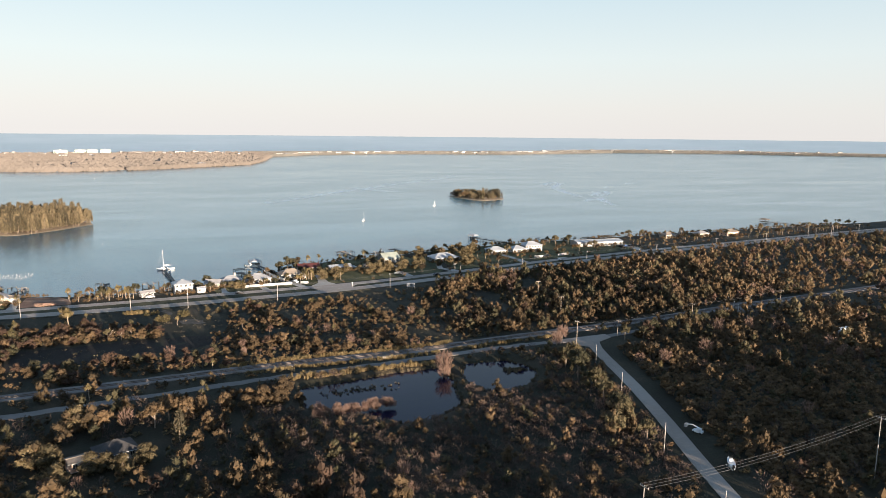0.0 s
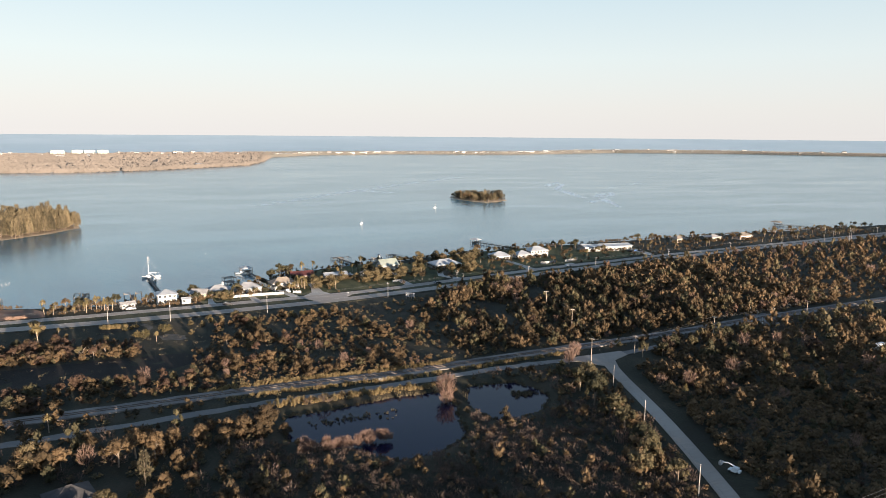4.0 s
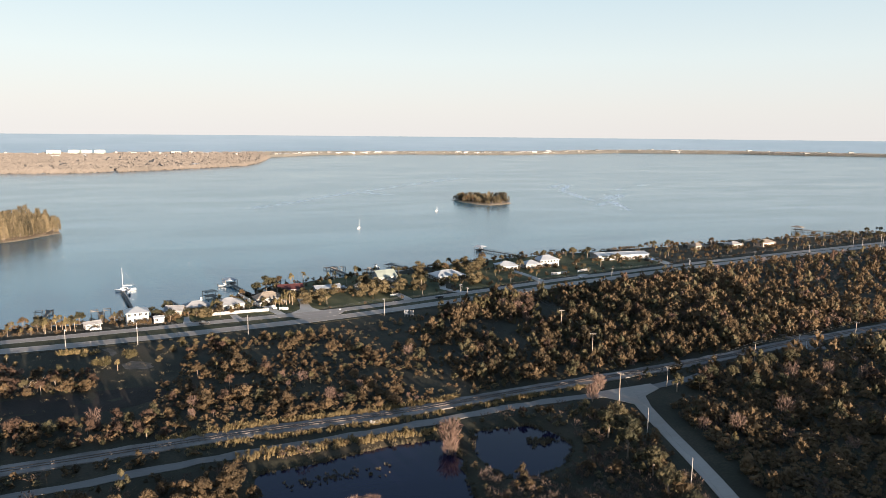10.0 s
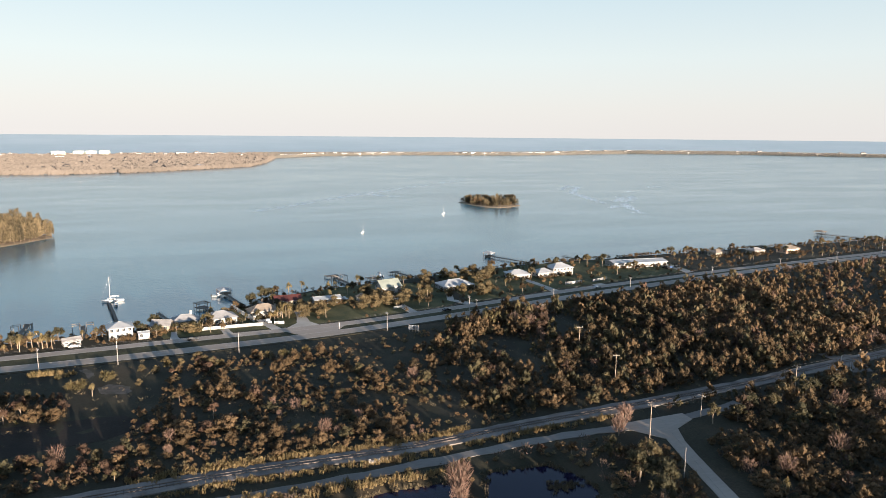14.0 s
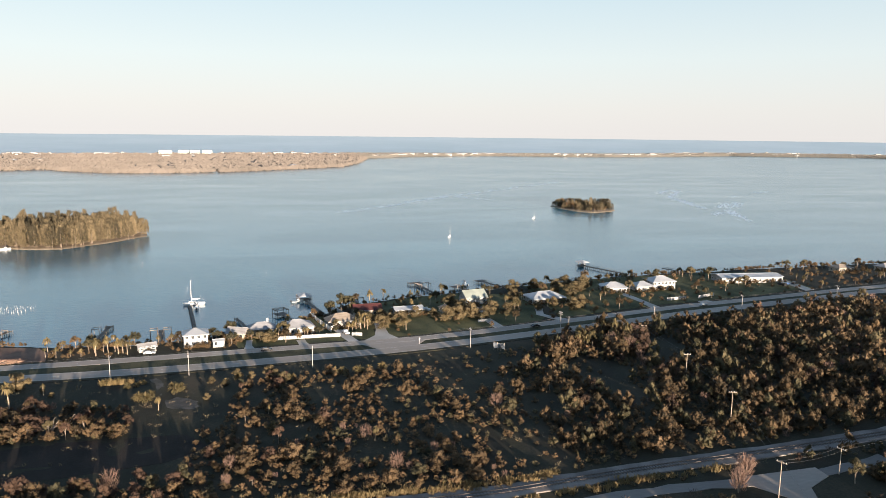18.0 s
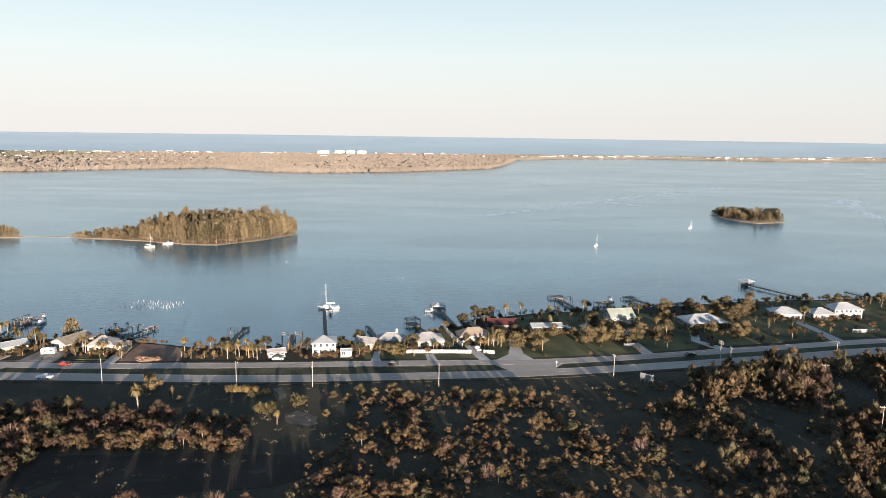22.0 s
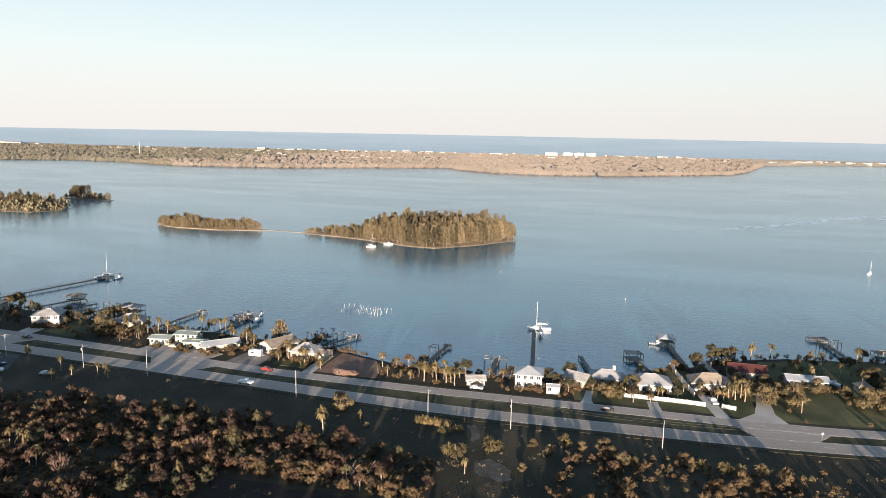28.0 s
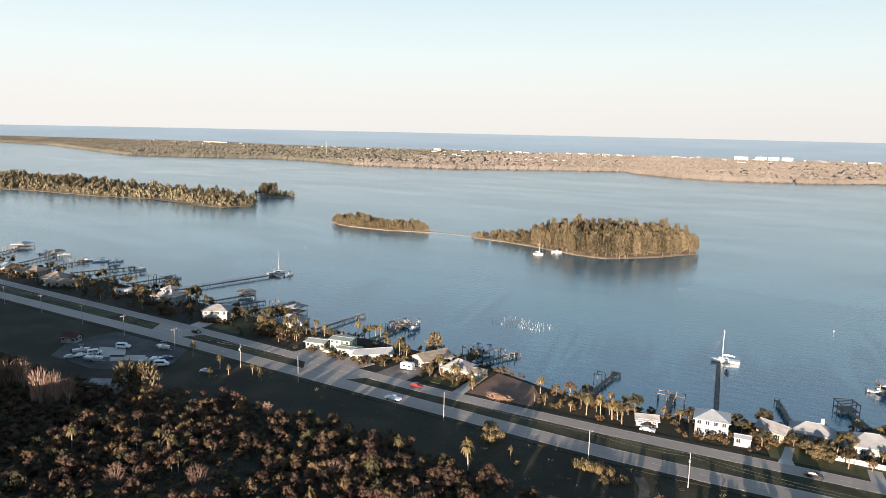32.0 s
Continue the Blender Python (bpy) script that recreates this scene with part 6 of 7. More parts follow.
def utility_pole(label, x, y, h=9.0, arms=1, turn=0, material=None, lamp=False, transformer=False):
    z = land_z(x, y)
    ob = thing("utility_pole", label, "utility pole", pose(x, y, z, 0, 0, turn), "poles along the road")
    part("pole", Soup().tube([(0, 0, -0.5), (0, 0, h)], [0.14, 0.085], 8).mesh("pole", material or M_POLE), ob)
    for k in range(arms):
        zz = h - 0.45 - 0.8 * k
        a = part("crossarm", Soup().box(-0.07, 0.07, -1.25, 1.25, zz - 0.07, zz + 0.07).mesh("crossarm", M_POLEWOOD), ob)
        for yy in (-1.1, -0.45, 0.45, 1.1):
            part("insulator", INSUL, a, at=pose(0, yy, zz + 0.07))
    if not arms:
        part("insulator", INSUL, ob, at=pose(0, 0, h))
    if transformer:
        part("transformer", Soup().lathe([(0.2, 0), (0.27, 0.08), (0.27, 0.75), (0.2, 0.85)], 10, (0.0, -0.42, h - 2.2)).mesh("transformer", M_ALU), ob)
    if lamp:
        part("lamp_arm", Soup().tube([(0, 0, h - 1.2), (0, 0.9, h - 0.9), (0, 1.9, h - 0.9)], 0.045, 5).mesh("lamp_arm", M_ALU), ob)
        part("lamp_head", Soup().box(-0.16, 0.16, 1.8, 2.5, h - 0.98, h - 0.84, None, 0.04).mesh("lamp_head", M_ALU), ob)
    return (x, y, z + h)


def cable(pts, sag=0.9, offs=(-1.1, 0.45, 1.1), drop=0.0, r=0.025, label="thin overhead power cables"):
    ob = tagged(new("power_line"), label, "power line")
    for o in offs:
        s, line = Soup(), []
        for (ax, ay, az), (bx, by, bz) in zip(pts, pts[1:]):
            d = math.hypot(bx - ax, by - ay)
            nx, ny = -(by - ay) / d, (bx - ax) / d
            for i in range(9 if (bx, by) == pts[-1][:2] else 8):
                t = i / 8
                line.append((ax + (bx - ax) * t + nx * o, ay + (by - ay) * t + ny * o, az + (bz - az) * t - drop - 4 * sag * t * (1 - t)))
        s.tube(line, r, 3, False)
        part("cable", s.mesh("cable", M_CABLE), ob)
    return ob


tops = []
for x, y, h, ar, lampy in ((-430, 0, 9, 1, 0), (-380, 0, 9, 1, 0), (-328, -2, 9, 1, 0), (-296, -1.6, 9, 1, 0), (-263.6, -1.5, 9, 1, 0), (-233, -1.8, 9, 1, 0), (-199.5, -2.3, 9, 1, 1), (-162.4, -2, 9, 0, 1), (-134.5, -1, 9.2, 0, 0), (-74, -0.8, 9.2, 0, 0), (-26.5, -2.1, 9.2, 0, 1), (0, -1.2, 9.2, 0, 0), (44.5, -0.5, 8.6, 1, 0), (110, 13.0, 8.6, 1, 1), (158, 23.5, 8.6, 1, 0), (205, 33, 8.6, 1, 0), (262, 47, 8.6, 1, 0), (330, 60, 8.6, 1, 0), (395, 71, 8.6, 1, 0), (455, 80, 8.6, 1, 0), (520, 89, 10, 1, 0), (580, 96, 10, 1, 0)):
    tops.append(utility_pole("slender pale roadside utility pole with a lamp" if lampy else "slender pale roadside utility pole", x, y, h, ar, 0, None, bool(lampy), (int(x) % 3 == 0)))
cable(tops, 0.7, (-0.9, 0.9), 0.3, 0.02)
utility_pole("pole with twin cross-arms beside the highway", 157.8, 32.5, 8.5, 2, 20)
for x, y in ((521, 98), (523, 76), (519, 71)):
    utility_pole("tall bare concrete power pole", x, y, 14.5, 0, 20)
rail_tops = [utility_pole("wooden pole with a cross-arm by the rail crossing", 148.5, -128.0, 13.0, 1, 25, M_POLEWOOD), utility_pole("wooden pole with a cross-arm rising from the scrub", 168, -81, 11.5, 1, 70, M_POLEWOOD), utility_pole("slim wooden pole in the scrub", 177, -41, 10.5, 1, 75, M_POLEWOOD), utility_pole("slim wooden pole in the scrub", 180.5, -2.4, 10.5, 1, 75, M_POLEWOOD)]
cable(rail_tops, 0.8, (-0.9, 0.9), 0.3, 0.02)
cable([rail_tops[0], utility_pole("leaning wooden pole at the junction", 177.6, -114.5, 7.5, 1, 20, M_POLEWOOD), utility_pole("wooden pole by the track", 225, -106, 9.5, 1, 10, M_POLEWOOD), utility_pole("wooden pole by the track", 290, -96, 9.5, 1, 10, M_POLEWOOD)], 0.7, (-0.8, 0.8), 0.3, 0.02)
lane = [utility_pole("slim bare pole beside the side road", 146.3, -146.0, 8.2, 0, 0, M_POLE), utility_pole("slim bare pole beside the side road", 136.6, -177.1, 8.2, 0, 0, M_POLE), utility_pole("slim bare pole beside the side road", 123.2, -217.4, 8.2, 0, 0, M_POLE), utility_pole("slim bare pole beside the side road", 111.5, -254, 8.2, 0, 0, M_POLE)]
cable([rail_tops[0]] + lane, 0.6, (0.0,), 0.2, 0.02)
big = [utility_pole("tall pale concrete transmission pole in the woods", 85, -259, 17, 1, 10, M_POLE), utility_pole("tall pale concrete transmission pole in the woods", 164.2, -250, 17.5, 1, 10, M_POLE), utility_pole("tall pale concrete transmission pole in the woods", 250, -238, 18.0, 1, 10, M_POLE)]
cable(big, 1.6, (-1.1, 0.0, 1.1), 0.2, 0.03)

# signals at the far rail crossing
for x, y, a in ((270.7, -79.5, 20), (266.5, -88.5, 20), (257, -94.5, 200), (262.5, -96, 200), (281, -84.5, 20)):
    g = thing("crossing_signal", "white rail crossing signal on a short post", "rail signal", pose(x, y, LAND + 0.2, 0, 0, a), "rail crossing signals")
    part("post", Soup().tube([(0, 0, -0.4), (0, 0, 3.2)], 0.08, 6).mesh("post", M_ALU), g)
    for k in (-1, 1):
        part("crossbuck", Soup().box(-0.6, 0.6, -0.13, -0.09, -0.11, 0.11).mesh("crossbuck", M_TRIM), g, at=pose(0, 0, 2.9, 0, 45 * k, 0))
    part("signal_box", Soup().box(-0.3, 0.3, -0.3, 0.3, 0, 0.9, None, 0.05).mesh("signal_box", M_ALU), g, at=pose(0.6, 0.4, 0))

# lattice sign frame in the grass beside the highway
M_BOARD = mat("grey_board", (0.17, 0.19, 0.22), (0.25, 0.27, 0.30), 0.8, scale=0.5, fine=4)
sign = thing("billboard_frame", "grey timber billboard frame seen from behind", "billboard", pose(120.5, 6.5, land_z(120, 6), 0, 0, -38) @ Matrix.Scale(0.75, 4))
for i in range(4):
    part("post", Soup().box(-0.09, 0.09, -0.09, 0.09, 0, 4.6).mesh("post", M_POLEWOOD), sign, at=pose(-3 + 2 * i, 0, 0))
for i in range(6):
    part("board", Soup().box(-3.4, 3.4, -0.14, -0.09, 0, 0.26).mesh("board", M_BOARD), sign, at=pose(0, 0, 1.5 + i * 0.5))
for i in range(4):
    part("brace", Soup().tube([(-3 + 2 * i, 0, 3.6), (-3 + 2 * i, 1.8, 0)], 0.06, 4).mesh("brace", M_POLEWOOD), sign)
for x, y in ((90, 21.8), (-214, 11)):
    g = thing("road_sign", "small white road sign on a thin post", "road sign", pose(x, y, RZ, 0, 0, 10), "road signs")
    part("post", Soup().tube([(0, 0, -0.3), (0, 0, 2.6)], 0.04, 5).mesh("post", M_ALU), g)
    part("plate", Soup().box(-0.3, 0.3, -0.06, -0.03, 2.0, 2.6).mesh("plate", M_TRIM), g)

# ---- vehicles ----
CARS = {}


def car_shape(kind):
    L, W, H = {"car": (4.6, 1.8, 1.45), "pickup": (5.6, 1.95, 1.8), "van": (5.4, 2.0, 2.2)}[kind]
    if kind == "car":
        prof = [(-2.3, .35), (-2.28, .85), (-1.7, .95), (-1.15, 1.42), (0.25, 1.45), (1.0, .98), (2.1, .82), (2.3, .6), (2.3, .35)]
    elif kind == "pickup":
        prof = [(-2.8, .5), (-2.8, 1.1), (-0.75, 1.12), (-0.6, 1.78), (0.55, 1.8), (1.15, 1.2), (2.6, 1.08), (2.8, .8), (2.8, .5)]
    else:
        prof = [(-2.7, .4), (-2.7, 2.1), (-2.4, 2.2), (1.0, 2.2), (1.75, 1.35), (2.55, 1.15), (2.7, .8), (2.7, .4)]
    n = len(prof)
    v = []
    for sy, inset in ((-1, 0.0), (1, 0.0)):
        v += [(x, sy * (W / 2 - (0.16 if z > 1.2 else 0.0) - (0.04 if z < 0.5 else 0)), z) for x, z in prof]
    f = [tuple(reversed(range(n))), tuple(range(n, 2 * n))] + [(i, (i + 1) % n, n + (i + 1) % n, n + i) for i in range(n)]
    b = Soup()
    b.add(v, f)
    panes = []
    z0, z1 = (1.0, 1.38) if kind == "car" else (1.22, 1.68) if kind == "pickup" else (1.35, 1.95)
    x0, x1 = {"car": (-1.3, 0.6), "pickup": (-0.5, 0.7), "van": (-2.3, 1.2)}[kind]
    for sy in (-1, 1):
        yy = W / 2 - 0.07
        g = Soup()
        panes.append(g)
        g.add([(x0, sy * yy, z0), (x1, sy * yy, z0), (x1 - 0.5, sy * (yy - 0.07), z1), (x0 + 0.3, sy * (yy - 0.07), z1)], [(0, 1, 2, 3)])
    fx = {"car": (0.98, 0.3), "pickup": (1.12, 0.6), "van": (1.72, 1.05)}[kind]
    g = Soup()
    panes.append(g)
    g.add([(fx[0] + .04, -W / 2 + .2, z0), (fx[0] + .04, W / 2 - .2, z0), (fx[1] + .04, W / 2 - .25, z1 + .03), (fx[1] + .04, -W / 2 + .25, z1 + .03)], [(0, 1, 2, 3)])
    li = Soup().box(L / 2 - 0.05, L / 2 + 0.012, -0.17, 0.17, 0.62, 0.78)
    return b, [p.mesh("car_glass", M_GLASS) for p in panes], li.mesh("headlight", M_TRIM), L, W


def vehicle(kind, colour, x, y, turn, label, z=None, group="parked vehicles"):
    key = (kind, colour)
    if key not in CARS:
        b, g, li, L, W = car_shape(kind)
        CARS[key] = (b.mesh(kind + "_body", PAINT[colour]), g, li, L, W)
    b, g, li, L, W = CARS[key]
    ob = thing(kind if kind != "car" else "car", label, "vehicle", pose(x, y, LAND + 0.16 if z is None else z, 0, 0, turn), group)
    part("body", b, ob)
    for nm, pane in zip(("side_window", "side_window", "windshield"), g):
        part(nm, pane, ob)
    for sy in (-1, 1):
        part("headlight", li, ob, at=pose(0, sy * (W / 2 - 0.28), 0))
    for sx in (-L * 0.3, L * 0.31):
        for sy in (-1, 1):
            part("wheel", WHEEL, ob, at=pose(sx, sy * (W / 2 - 0.1), 0.33))
    return ob


def camper(x, y, turn, label="white travel trailer parked by a house", L=6.2):
    ob = thing("travel_trailer", label, "travel trailer", pose(x, y, LAND + 0.1, 0, 0, turn))
    part("body", Soup().box(-L / 2, L / 2, -1.2, 1.2, 0.5, 2.8, None, 0.3).mesh("body", PAINT["white"]), ob)
    part("window", Soup().box(-L * 0.3, -L * 0.05, -1.22, -1.2, 1.5, 2.1).box(L * 0.15, L * 0.35, -1.22, -1.2, 1.5, 2.1).mesh("window", M_GLASS), ob)
    part("door", Soup().box(0.0, 0.7, -1.23, -1.2, 0.6, 2.4).mesh("door", M_TRIM), ob)
    part("roof_unit", Soup().box(-0.4, 0.4, -0.35, 0.35, 2.8, 3.05, None, 0.08).mesh("roof_unit", M_TRIM), ob)
    part("hitch", Soup().tube([(L / 2, 0, 0.55), (L / 2 + 1.1, 0, 0.5)], 0.06, 5).mesh("hitch", M_ALU), ob)
    for sy in (-1.05, 1.05):
        part("wheel", WHEEL, ob, at=pose(-0.3, sy, 0.33))
    return ob


vehicle("pickup", "white", -96.7, 4.0, 180, "white pickup truck on the highway", None, "cars on the highway")
vehicle("car", "red", -97, 18.6, 0, "red car on the highway", None, "cars on the highway")
vehicle("car", "black", 27, 23.5, 4, "black car on the highway", None, "cars on the highway")
vehicle("car", "black", 148, 38.5, 15, "dark car on the highway by a driveway", None, "cars on the highway")
vehicle("car", "silver", 250, 62, 12, "silver car on the highway", None, "cars on the highway")
vehicle("car", "black", -212, 18.5, 0, "black car turning off the highway", None, "cars on the highway")
vehicle("car", "silver", -18.5, 27.6, 5, "silver car parked beside the road")
vehicle("car", "tan", -147, 29.8, 5, "tan car parked before the white house")
vehicle("car", "white", -349, 31, 20, "white car parked by the roadside")
vehicle("pickup", "silver", 60.5, 43, 106, "silver pickup in a driveway")
vehicle("car", "blue", 331, 101, 20, "blue car in the parking lot")
vehicle("car", "black", 337, 102, 20, "black car in the parking lot")
vehicle("van", "black", 326, 99, 100, "dark van in the parking lot")
camper(-110.2, 32.0, 8, L=5.0)
camper(278, -144, 10, "white trailer half hidden in the woods", 7.0)
for x, y, a, k, c in ((-223, -31.5, 60, "car", "silver"), (-221.5, -28, 62, "car", "white"), (-219.5, -23.8, 60, "van", "white"), (-197, -21.7, 70, "car", "black"), (-195.6, -18.3, 60, "pickup", "silver"), (-194.8, -14.5, 62, "car", "white"), (-192.5, -11.5, 60, "car", "blue"), (-218, -12.5, 30, "van", "white"), (-187.5, -17.5, 40, "van", "white"), (-168.4, -13, 20, "car", "silver"), (-183, -35, 20, "car", "white")):
    vehicle(k, c, x, y, a, {"car": "car", "van": "van", "pickup": "pickup truck"}[k].join((c + " ", " parked in the boat yard")))
motorboat("white boat on a trailer in the yard", -212.5, -28.5, 25, LAND + 0.95, 7.5, True, True)
motorboat("white boat on a trailer at the yard entrance", -203.5, -4.5, 10, LAND + 0.95, 6.5, True, True)
motorboat("white boat on a trailer in the yard", -225.5, -25.5, 60, LAND + 0.95, 6.5, True, True)

# pale broken stone tipped on the rail bed
M_RUBBLE = mat("pale_rubble", (0.42, 0.39, 0.36), (0.58, 0.55, 0.51), 0.9, scale=0.8, fine=5, per_object=0.4)
rb = random.Random(13)
pile = thing("rubble_heap", "small heap of pale broken stone on the rail bed", "rubble", pose(73.0, -111.6, LAND + 0.3, 0, 0, 8))
for i in range(22):
    q = np.array([(sx * rb.uniform(.5, 1), sy * rb.uniform(.5, 1), sz * rb.uniform(.5, 1)) for sx in (-1, 1) for sy in (-1, 1) for sz in (-1, 1)]) * rb.uniform(0.18, 0.42)
    st = Soup()
    st.add(q, [(0, 1, 3, 2), (4, 6, 7, 5), (0, 4, 5, 1), (2, 3, 7, 6), (0, 2, 6, 4), (1, 5, 7, 3)])
    part("stone", st.mesh("stone", M_RUBBLE), pile, at=pose(rb.gauss(0, 1.5), rb.gauss(0, 0.5), rb.uniform(0.05, 0.35), rb.uniform(0, 90), 0, rb.uniform(0, 360)))

# boom lift and boat trailer at the side road
lift = thing("boom_lift", "white boom lift parked on the grass verge", "boom lift", pose(140.8, -210.5, LAND + 0.05, 0, 0, 115) @ Matrix.Scale(0.8, 4))
part("chassis", Soup().box(-1.9, 1.9, -1.0, 1.0, 0.35, 1.0, None, 0.1).mesh("chassis", PAINT["white"]), lift)
part("turret", Soup().box(-1.2, 0.6, -0.9, 0.9, 1.0, 1.9, None, 0.15).mesh("turret", PAINT["white"]), lift)
part("boom", Soup().tube([(-1.0, 0, 1.8), (2.2, 0, 2.6), (4.4, 0, 2.2)], [0.25, 0.2, 0.16], 6).mesh("boom", PAINT["white"]), lift)
part("basket", Soup().box(4.3, 5.2, -0.9, 0.9, 1.2, 1.3).box(4.3, 5.2, -0.9, -0.85, 1.3, 2.3).box(4.3, 5.2, 0.85, 0.9, 1.3, 2.3).box(5.15, 5.2, -0.9, 0.9, 1.3, 2.3).mesh("basket", M_ALU), lift)
for sx in (-1.3, 1.3):
    for sy in (-1, 1):
        part("wheel", WHEEL, lift, at=pose(sx, sy, 0.35) @ Matrix.Scale(1.3, 4))
motorboat("small white skiff on a trailer beside the road", 133.5, -232, 60, LAND + 0.95, 5.5, False, True)
rp = random.Random(9)
for i in range(64):
    a, r = rp.uniform(0, 360), rp.random()
    L = rp.uniform(1.2, 3.0)
    lg = tagged(new("log", Soup().tube([(-L / 2, 0, 0), (L / 2, 0.1, 0.05)], [rp.uniform(.09, .2), rp.uniform(.06, .15)], 6).mesh("log", M_LOGS)), "brown cut limb in a brush pile on bare soil", "log", "brush pile")
    lg.matrix_basis = pose(-67.6 + rp.gauss(0, 2.0), 25.6 + rp.gauss(0, 0.8), LAND + 0.2 + 1.0 * r * (1 - abs(rp.gauss(0, .3)) * 0.5), rp.uniform(-15, 15), rp.uniform(-25, 25), a)
heap = [(-67.6 + rp.gauss(0, 2.2), 25.8 + rp.gauss(0, 0.8), LAND + 0.1, rp.uniform(0.3, 0.55)) for _ in range(26)]
mass("cut_brush", heap, BRUSH, M_TWIG, "tangled pale brown twigs heaped on bare soil", "brush pile")

# ---- yards on the shore: lawns, drives, walls, palms and garden trees ----
def sheet(name, pts, material, label, lift, category="yard", wild=0.35):
    v = []
    n = len(pts)
    dense = []
    for i in range(n):
        (ax, ay), (bx, by) = pts[i], pts[(i + 1) % n]
        k = max(1, int(math.hypot(bx - ax, by - ay) / (4 if wild < 1 else 1.5)))
        dense += [(ax + (bx - ax) * t / k + wild * n2(ax + t * 3, ay, 0.3, 2), ay + (by - ay) * t / k + wild * n2(ax, ay + t * 3, 0.3, 9)) for t in range(k)]
    s = Soup()
    s.poly(dense, LAND - 0.4, LAND + 0.125 + lift)
    return setting(name, s.mesh(name, material), label, category)


sheet("lawn", [(82, 33), (150, 43), (160, 56), (163, 105), (125, 112), (100, 107), (84, 98), (68, 90), (66, 66)], M_LAWN, "mown green lawn with long evening shadows", 0.0)
sheet("lawn", [(16, 27.8), (31, 29.2), (66, 30.6), (66, 45), (50, 80), (30, 58), (10, 50)], M_LAWN, "small front lawns between drives", 0.0)
sheet("lawn", [(166, 52), (228, 68), (300, 80), (340, 92), (345, 140), (300, 143), (230, 138), (172, 124)], M_LAWN, "broad lawns around white villas", 0.0)
sheet("lawn", [(-100, 26), (-86, 26), (-86, 33), (-100, 32)], M_LAWN, "small lawn before a brown-roofed house", 0.0)
sheet("lawn", [(-215, 29), (-196, 27), (-192, 44), (-215, 52)], M_LAWN, "lawn beside the two-storey white house", 0.0)
sheet("bare_lot", [(-80, 24), (-56, 25.5), (-58, 36), (-63.5, 43.5), (-80, 48)], M_DIRT, "bare brown cleared lot at the water's edge", 0.0)
sheet("driveway", [(64, 25.5), (85, 27), (79.5, 39), (79, 52), (80, 62), (75, 62), (75, 50), (73, 38)], M_CONCRETE, "flared pale concrete driveway", 0.03)
sheet("driveway", [(40.8, 25), (45.0, 25.3), (42.6, 37.2), (39.0, 36.8)], M_CONCRETE, "straight concrete driveway to a garden wall", 0.03)
sheet("driveway", [(62.0, 25.6), (66.5, 26.2), (62.6, 39), (59.5, 50), (55.5, 50), (58.4, 38.4)], M_CONCRETE, "straight pale driveway between white walls", 0.033)
sheet("driveway", [(17.4, 23.8), (23.4, 24.4), (21.0, 31), (20.8, 40), (18.2, 40), (18.2, 31)], M_CONCRETE, "short curved brick-pale drive", 0.03)
sheet("driveway", [(129, 37.5), (134, 38.6), (131, 60), (134, 80), (131, 80), (127, 60)], M_CONCRETE, "narrow drive across a lawn", 0.03)
sheet("driveway", [(164, 45), (170, 46.5), (160, 60), (165, 76), (161, 76), (156, 60)], M_CONCRETE, "curved concrete drive to a white bungalow", 0.03)
sheet("driveway", [(219.5, 60.5), (225.5, 62), (224.5, 76), (222.5, 98), (218, 97.5), (220.5, 76)], M_CONCRETE, "concrete drive to a white villa", 0.03)
sheet("driveway", [(251.5, 65.5), (261, 67.5), (259, 73), (252.5, 71.5)], M_CONCRETE, "short concrete stub off the highway", 0.03)
sheet("driveway", [(331, 84.5), (338, 86.5), (340, 113), (333, 112)], M_CONCRETE, "concrete drive beside the long white building", 0.03)
sheet("driveway", [(-118, 20.5), (-104, 20.5), (-103, 36), (-116, 36)], M_GRAVEL, "grey gravel parking by the houses", 0.03)
sheet("driveway", [(-160, 21.5), (-126, 20.5), (-124, 30), (-158, 32)], M_ASPHALT, "paved frontage strip by the mint houses", 0.03)
sheet("driveway", [(-224, 23.5), (-216, 23.5), (-218, 33), (-226, 34)], M_CONCRETE, "concrete drive of the two-storey house", 0.03)
sheet("driveway", [(-84.4, 20.5), (-80, 20.8), (-81, 36), (-85, 36)], M_CONCRETE, "concrete drive to a garage", 0.03)
sheet("yard_pavement", [(-240, 0), (-196, 1), (-186, -14), (-190, -26), (-206, -34), (-232, -34), (-244, -20)], M_YARD, "grey paved boat yard full of parked vehicles", 0.0)
sheet("yard_slab", [(-227, -17), (-217, -12), (-208, -19), (-216, -25)], M_CONCRETE, "pale concrete slab of a vanished shed", 0.03)
sheet("yard_slab", [(-214, -21), (-203, -13), (-199, -17), (-208, -25)], M_CONCRETE, "pale concrete slab with a car on it", 0.03)
# dark sheet whose colour stands in for shade on brown ground
sheet("shaded_brown_clearing", [(-66, -57), (-30, -54), (6, -55), (14, -66), (2, -73), (-30, -78), (-50, -84), (-66, -82)], M_SHADED_BROWN, "brown clearing in the scrub, its shade put into the dark colour", -0.085)
sheet("grass_path", [(-14.2, -1.0), (-11.4, -1.0), (-10, -4), (-8.2, -7), (-5.6, -14), (-3.8, -19.5), (-1.5, -23.5), (3, -25.5), (6, -28), (7, -33), (4, -36.5), (0, -36), (-2.5, -32), (-4, -28), (-6, -21.5), (-8.5, -14.5), (-10.8, -7.8)], M_WORN, "faint gravel path widening in the rough grass", -0.108, wild=1.1)
sheet("lawn", [(66, 30.5), (70, 30.8), (73.5, 38), (73.5, 52), (70, 64), (62, 50), (64, 39.5)], M_LAWN, "round-cornered lawn beside a flared drive", -0.004)

